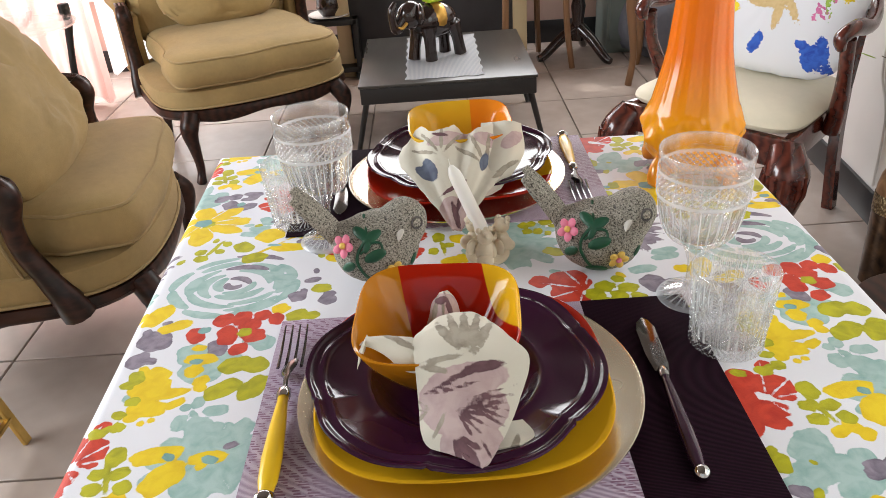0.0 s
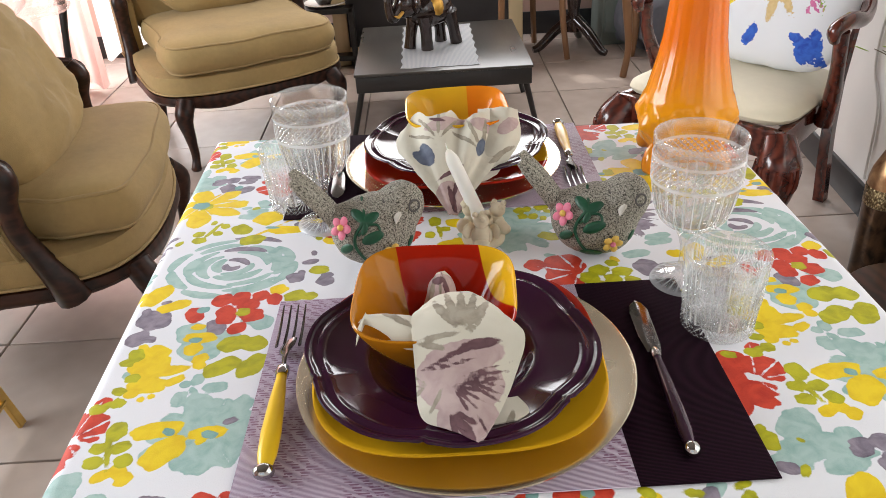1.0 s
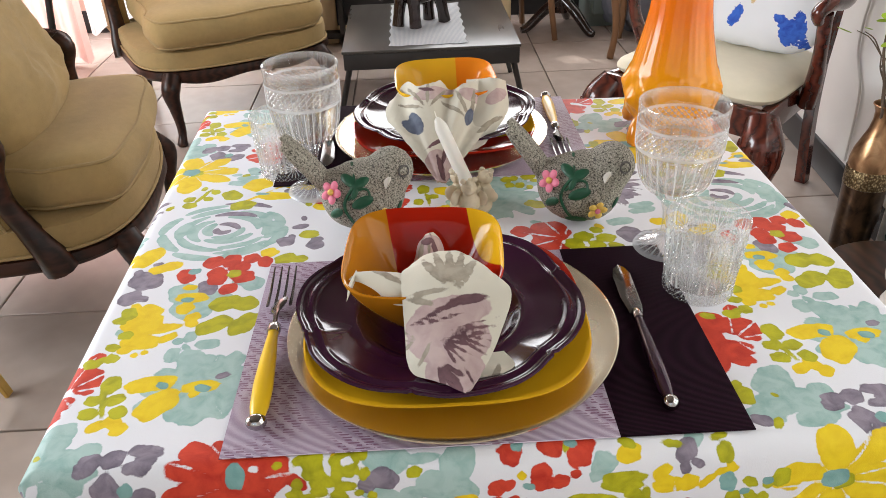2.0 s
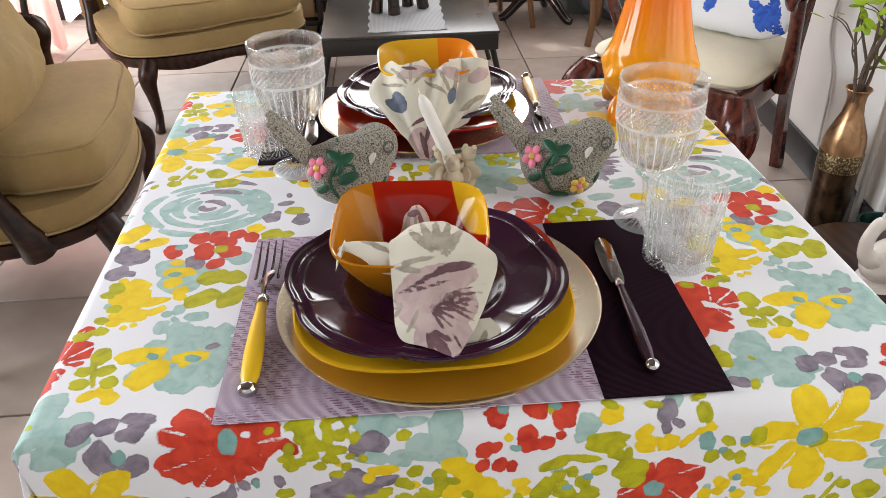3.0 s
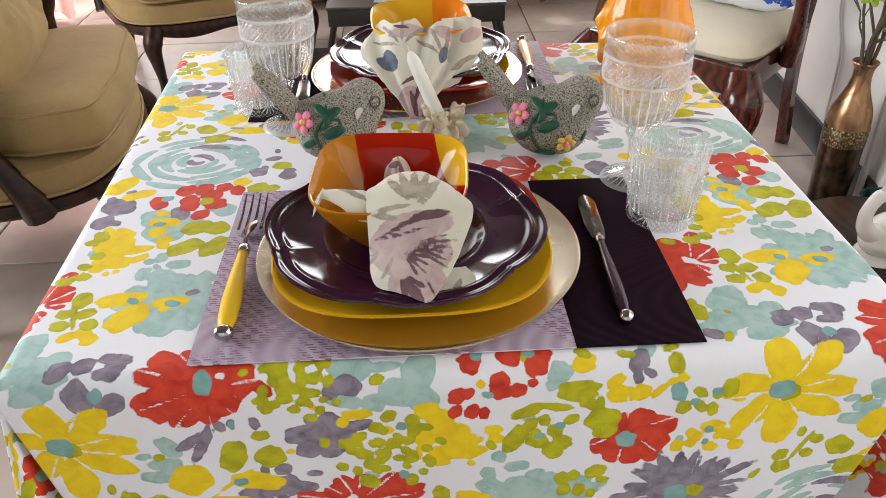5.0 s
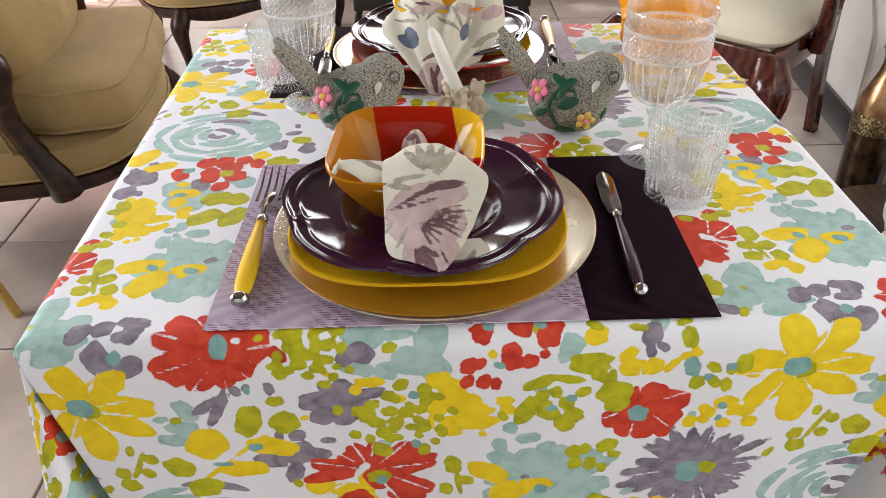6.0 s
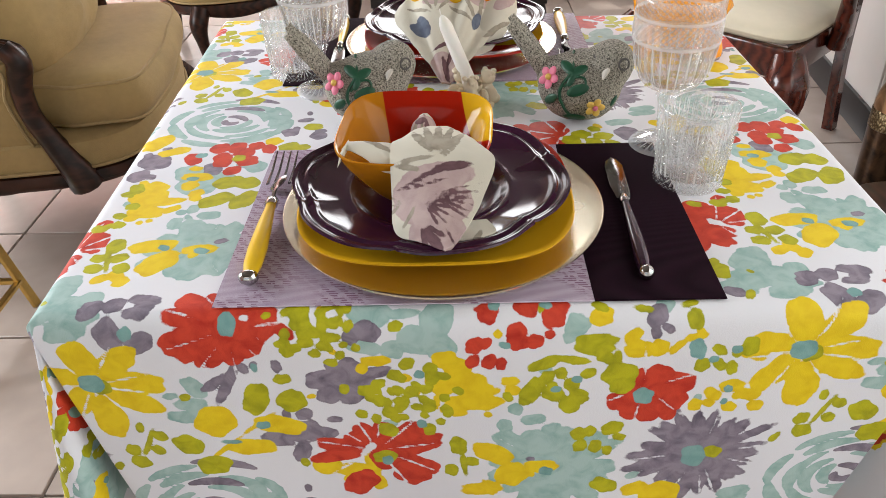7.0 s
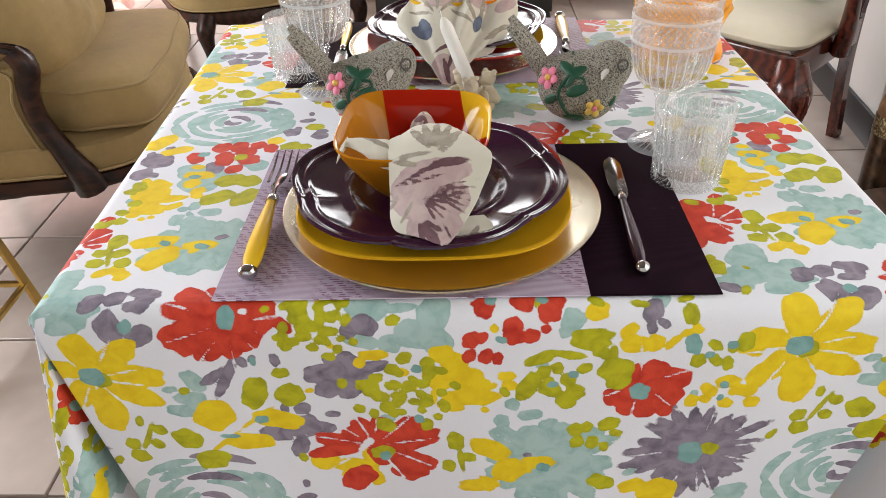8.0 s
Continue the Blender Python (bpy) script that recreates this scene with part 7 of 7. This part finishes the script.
# ---- low dark stand with a porcelain swan ----
sx0, sy0 = 1.04, 0.93
stand = thing("low_stand", "low dark wooden stand beside the dining table", "side table", (sx0, sy0, 0), 8)
part("top", slab([(0.19 * math.cos(2 * math.pi * k / 40), 0.19 * math.sin(2 * math.pi * k / 40)) for k in range(40)], 0.195, 0.22, 0.006), WALNUT, stand)
for k in range(4):
    a = radians(45 + 90 * k)
    part("leg", tube([(0.13 * math.cos(a), 0.13 * math.sin(a), 0.195), (0.15 * math.cos(a), 0.15 * math.sin(a), 0.1), (0.165 * math.cos(a), 0.165 * math.sin(a), 0.0)], [0.02, 0.016, 0.013], 10, 8), WALNUT, stand)
swan = thing("swan_figurine", "white porcelain swan figurine on a dark stand", "figurine", (0.985, 0.855, 0.22), 20)
part("body", join(ball(0.085, 0.05, 0.05, (0.03, 0, 0.05)), ball(0.04, 0.03, 0.03, (0.10, 0, 0.075), m=pose(0, 0, 0, 0, -30, 0)), lathe([(0.001, 0), (0.05, 0), (0.045, 0.012), (0.001, 0.014)], 24)), PORCELAIN, swan)
part("neck", tube([(-0.02, 0, 0.06), (-0.06, 0, 0.085), (-0.075, 0, 0.125), (-0.055, 0, 0.16), (-0.025, 0, 0.158), (-0.012, 0, 0.135)], [0.026, 0.02, 0.015, 0.014, 0.015, 0.010, 0.004], 28, 12), PORCELAIN, swan)
part("crest", ball(0.008, 0.005, 0.013, (-0.042, 0, 0.176), 10, 8), PORCELAIN, swan)
pot = thing("small_pot", "dark teal glazed pot on the floor by the wall", "pot", (1.235, 1.225, 0))
part("pot_body", lathe([(0.001, 0), (0.05, 0), (0.062, 0.04), (0.066, 0.10), (0.060, 0.13), (0.064, 0.14), (0.056, 0.14), (0.052, 0.10), (0.001, 0.09)], 32), TEAL_POT, pot)
for k, (x0, y0) in enumerate(((1.335, 1.385), (1.322, 1.28))):
    pole = thing("white_pole", "slim white painted pole leaning on the wall", "pole", (x0 - 0.06, y0 + 0.02, 0))
    part("shaft", tube([(0, 0, 0), (0.045, 0.06 - 0.1 * k, 1.35)], 0.011, 6, 12), WHITE_PAINT, pole)

# ---- the cord on the wall ----
cord_pts = [(1.318, 1.76, 0.12), (1.316, 1.78, 0.34), (1.322, 1.86, 0.46), (1.322, 1.86, 0.62), (1.317, 1.80, 0.80), (1.314, 1.76, 1.1), (1.314, 1.75, 1.5)]
cd = part("wall_cord", tube([(wall_line(y) - 0.006, y, z) for x, y, z in cord_pts], 0.0042, 60, 8), CORD)
tagged(cd, "thin white cord hanging down the wall", "cord")

# ---- glass side table with ornaments ----
gt = thing("glass_side_table", "round two-tier glass side table on dark wooden legs", "side table", (-1.80, 2.85, 0), 0)
for z, r in ((0.56, 0.27), (0.28, 0.22)):
    part("glass_shelf", slab([(r * math.cos(2 * math.pi * k / 56), r * math.sin(2 * math.pi * k / 56)) for k in range(56)], z, z + 0.010, 0.003), SHELF_GLASS, gt, "round glass shelf")
for k in range(3):
    a = radians(-62 + 120 * k)
    c, s = math.cos(a), math.sin(a)
    part("leg", tube([(0.275 * c, 0.275 * s, 0.59), (0.282 * c, 0.282 * s, 0.55), (0.255 * c, 0.255 * s, 0.42), (0.235 * c, 0.235 * s, 0.28), (0.25 * c, 0.25 * s, 0.13), (0.28 * c, 0.28 * s, 0.0)], [0.017, 0.021, 0.015, 0.016, 0.014, 0.019], 26, 10), BLACKWOOD, gt)
    part("bracket", box(0.045, 0.03, 0.05, (0, 0, 0), 0.008, 2, pose(0.278 * c, 0.278 * s, 0.585, 0, 0, math.degrees(a))), BLACKWOOD, gt)
orn = thing("glass_bowl", "clear glass bowl on the side table", "bowl", (-1.74, 2.80, 0.57))
part("vessel", lathe([(0.001, 0), (0.04, 0), (0.07, 0.03), (0.085, 0.07), (0.082, 0.072), (0.066, 0.033), (0.038, 0.006), (0.001, 0.006)], 40), CRYSTAL, orn)
orn = thing("gilt_ornament", "small gilt scroll ornament on the glass table", "ornament", (-1.84, 2.70, 0.57))
part("scroll", join(lathe([(0.001, 0), (0.035, 0), (0.03, 0.012), (0.012, 0.02), (0.001, 0.022)], 24), tube([(0, 0, 0.02), (0.02, 0, 0.05), (-0.015, 0, 0.08), (0.01, 0, 0.11)], 0.008, 16, 8)), GILT, orn)
orn = thing("porcelain_figurine", "white porcelain figurine on the lower glass shelf", "figurine", (-1.80, 2.82, 0.29))
part("figure", join(lathe([(0.001, 0), (0.06, 0), (0.05, 0.03), (0.03, 0.09), (0.035, 0.13), (0.02, 0.16), (0.001, 0.165)], 28), ball(0.03, 0.028, 0.035, (0, 0, 0.185)), ball(0.05, 0.02, 0.02, (0.03, 0, 0.11))), PORCELAIN, orn)
orn = thing("teal_dish", "small pale teal dish on the lower glass shelf", "dish", (-1.68, 2.80, 0.29))
part("dish", lathe([(0.001, 0), (0.03, 0), (0.045, 0.02), (0.04, 0.035), (0.001, 0.045)], 24), TEAL_POT, orn)

# ---- curtains ----
def curtain(name, x0, y0, x1, y1, z0, z1, folds, mat, label, seed, depth=0.03):
    rows = []
    n, along = 150, Vector((x1 - x0, y1 - y0, 0))
    side = Vector((-along.y, along.x, 0)).normalized()
    rnd2 = random.Random(seed)
    ph = rnd2.uniform(0, 6)
    for k in range(31):
        f = k / 30
        row = []
        for i in range(n + 1):
            s = i / n
            w = depth * (0.6 + 0.4 * f) * (math.sin(s * folds * 6.283 + ph + 0.6 * math.sin(s * 9)) + 0.4 * math.sin(s * folds * 2.3 * 6.283 + 1)) + 0.015 * noise.noise(Vector((s * 6, f * 3, seed)))
            p = Vector((x0, y0, 0)) + along * s + side * w
            row.append((p.x, p.y, z1 + (z0 - z1) * f + (0.012 * math.sin(s * folds * 6.283 + ph) if k == 30 else 0)))
        rows.append(row)
    ob = part(name, rings(rows, closed=False), mat)
    return tagged(ob, label, "curtain", "curtains")


curtain("curtain", -2.62, 3.20, -1.74, 3.56, 0.03, 2.3, 7, SHEER, "sheer pale pink curtain hanging to the floor", 2, 0.045)
curtain("curtain", -1.78, 3.72, -0.86, 3.86, 0.12, 2.3, 8, SHEER_WHITE, "sheer white curtain gathered before the window", 5, 0.035)
rod = thing("curtain_rod", "thin dark curtain rod", "curtain rod", (0, 0, 0))
part("rod", tube([(-2.7, 3.17, 2.31), (-1.70, 3.57, 2.31)], 0.012, 4, 10), BLACKWOOD, rod)
part("rod", tube([(-1.82, 3.71, 2.31), (-0.8, 3.87, 2.31)], 0.012, 4, 10), BLACKWOOD, rod)

# ---- things along the far wall ----
easel = thing("leaning_picture", "large dark picture in a pale wooden frame", "picture", (-0.04, 3.74, 0.0), 0)
for sx in (-1, 1):
    part("frame_post", box(0.075, 0.04, 1.1, (sx * 0.47, 0, 0.55), 0.005), PALEWOOD, easel)
part("frame_rail", box(0.865, 0.04, 0.07, (0, 0, 0.06), 0.005), PALEWOOD, easel)
part("frame_rail", box(0.865, 0.04, 0.07, (0, 0, 1.06), 0.005), PALEWOOD, easel)
part("canvas", box(0.865, 0.02, 0.93, (0, 0.005, 0.56), 0.002), CANVAS_DARK, easel, "dark smoky canvas")

ped = thing("pedestal_stand", "dark turned pedestal stand with a tripod base", "stand", (0.755, 3.80, 0), 10)
part("column", lathe([(0.001, 0.10), (0.045, 0.10), (0.05, 0.14), (0.03, 0.20), (0.04, 0.28), (0.028, 0.34), (0.026, 0.55), (0.04, 0.62), (0.03, 0.66), (0.001, 0.67)], 24), CARVED_DARK, ped)
part("top", lathe([(0.001, 0.66), (0.17, 0.66), (0.18, 0.675), (0.17, 0.69), (0.001, 0.69)], 36), CARVED_DARK, ped)
for k in range(3):
    a = radians(-60 + 120 * k)
    c, s = math.cos(a), math.sin(a)
    part("foot", tube([(0.02 * c, 0.02 * s, 0.16), (0.10 * c, 0.10 * s, 0.11), (0.19 * c, 0.19 * s, 0.03), (0.23 * c, 0.23 * s, 0.016)], [0.035, 0.028, 0.024, 0.018], 14, 10), CARVED_DARK, ped)

rush = thing("wooden_chair", "light wooden chair draped with straw-coloured cloth", "chair", (0.44, 3.72, 0), 200)
for sx in (-1, 1):
    for sy in (-1, 1):
        part("leg", tube([(sx * 0.17, sy * 0.16, 0.42), (sx * 0.18, sy * 0.17, 0.2), (sx * 0.20, sy * 0.19, 0.0)], [0.018, 0.017, 0.016], 10, 8), CHAIRWOOD, rush)
    part("back_post", tube([(sx * 0.17, 0.17, 0.42), (sx * 0.18, 0.21, 0.9)], 0.017, 4, 8), CHAIRWOOD, rush)
part("seat", box(0.40, 0.38, 0.035, (0, 0, 0.435), 0.01), CHAIRWOOD, rush)
part("back_slat", box(0.34, 0.018, 0.08, (0, 0.205, 0.82), 0.005), CHAIRWOOD, rush)
part("draped_cloth", rings([[(-0.12 + 0.24 * i / 30, -0.20 - 0.02 * math.sin(i * 1.1) - 0.01 * k / 8, 0.46 - 0.36 * k / 8) for i in range(31)] for k in range(9)], closed=False), STRAW, rush, "straw-coloured cloth")

cab = thing("painted_cabinet", "grey-green painted cabinet against the far wall", "cabinet", (1.00, 3.98, 0), 0)
part("body", box(0.16, 0.30, 0.80, (0, 0, 0.40), 0.006), GREY_CABINET, cab)
part("top", box(0.20, 0.34, 0.03, (0, 0, 0.815), 0.006), GREY_CABINET, cab)
part("door", box(0.13, 0.015, 0.66, (0, -0.157, 0.40), 0.004), GREY_CABINET, cab)
desk = thing("writing_table", "brown wooden writing table with curved legs", "table", (1.17, 3.36, 0), -20)
part("tabletop", box(0.50, 0.44, 0.03, (0, 0, 0.60), 0.008), CHAIRWOOD, desk)
part("apron", box(0.44, 0.38, 0.08, (0, 0, 0.545), 0.006), CHAIRWOOD, desk)
for sx in (-1, 1):
    for sy in (-1, 1):
        part("leg", tube([(sx * 0.20, sy * 0.17, 0.52), (sx * 0.215, sy * 0.185, 0.40), (sx * 0.195, sy * 0.165, 0.15), (sx * 0.21, sy * 0.18, 0.0)], [0.026, 0.026, 0.016, 0.018], 16, 10), CHAIRWOOD, desk)
cl = thing("slate_bundle", "slate-grey cloth bundle under the writing table", "cloth", (1.24, 3.78, 0.0), 15)
part("cloth", pillow(0.50, 0.42, 0.34, 3, 20, crease=0.02, seed=21), SLATE_CLOTH, cl, local=Matrix.Translation((0, 0, 0.165)))
bench = thing("low_shelf", "low dark shelf with a round tray by the wall", "shelf", (-0.60, 3.80, 0), 0)
part("board", box(0.34, 0.30, 0.03, (0, 0, 0.31), 0.005), BLACKWOOD, bench)
part("board", box(0.34, 0.30, 0.03, (0, 0, 0.06), 0.005), BLACKWOOD, bench)
for sx in (-1, 1):
    part("side", box(0.025, 0.30, 0.325, (sx * 0.158, 0, 0.1625), 0.004), BLACKWOOD, bench)
tray = thing("ornament", "dark round ornament on a pale saucer", "ornament", (-0.58, 3.75, 0.326))
part("saucer", lathe([(0.001, 0), (0.06, 0), (0.11, 0.012), (0.11, 0.017), (0.06, 0.006), (0.001, 0.006)], 32), PORCELAIN, tray)
part("globe", lathe([(0.001, 0.006), (0.04, 0.008), (0.065, 0.05), (0.06, 0.10), (0.03, 0.14), (0.001, 0.145)], 28), CARVED_DARK, tray)

# ---- floor tiles ----
tile_mesh = None
for i in range(-7, 3):
    for j in range(-8, 8):
        x, y = TILE_X + (i + 0.5) * TILE_S, TILE_Y + (j + 0.5) * TILE_S
        if x - TILE_S / 2 < ROOM_X0 - 0.3 or y < ROOM_Y0 - 0.2 or y > ROOM_Y1 + 0.2 or x > 1.75:
            continue
        if tile_mesh is None:
            first = part("tile", box(TILE_S - 0.006, TILE_S - 0.006, 0.01, (0, 0, -0.005), 0.0015, 1), TILE, floor)
            tile_mesh, ob = first.data, first
        else:
            ob = new("tile", tile_mesh)
            ob.parent = floor
        ob.matrix_basis = Matrix.Translation((x, y, 0.0))
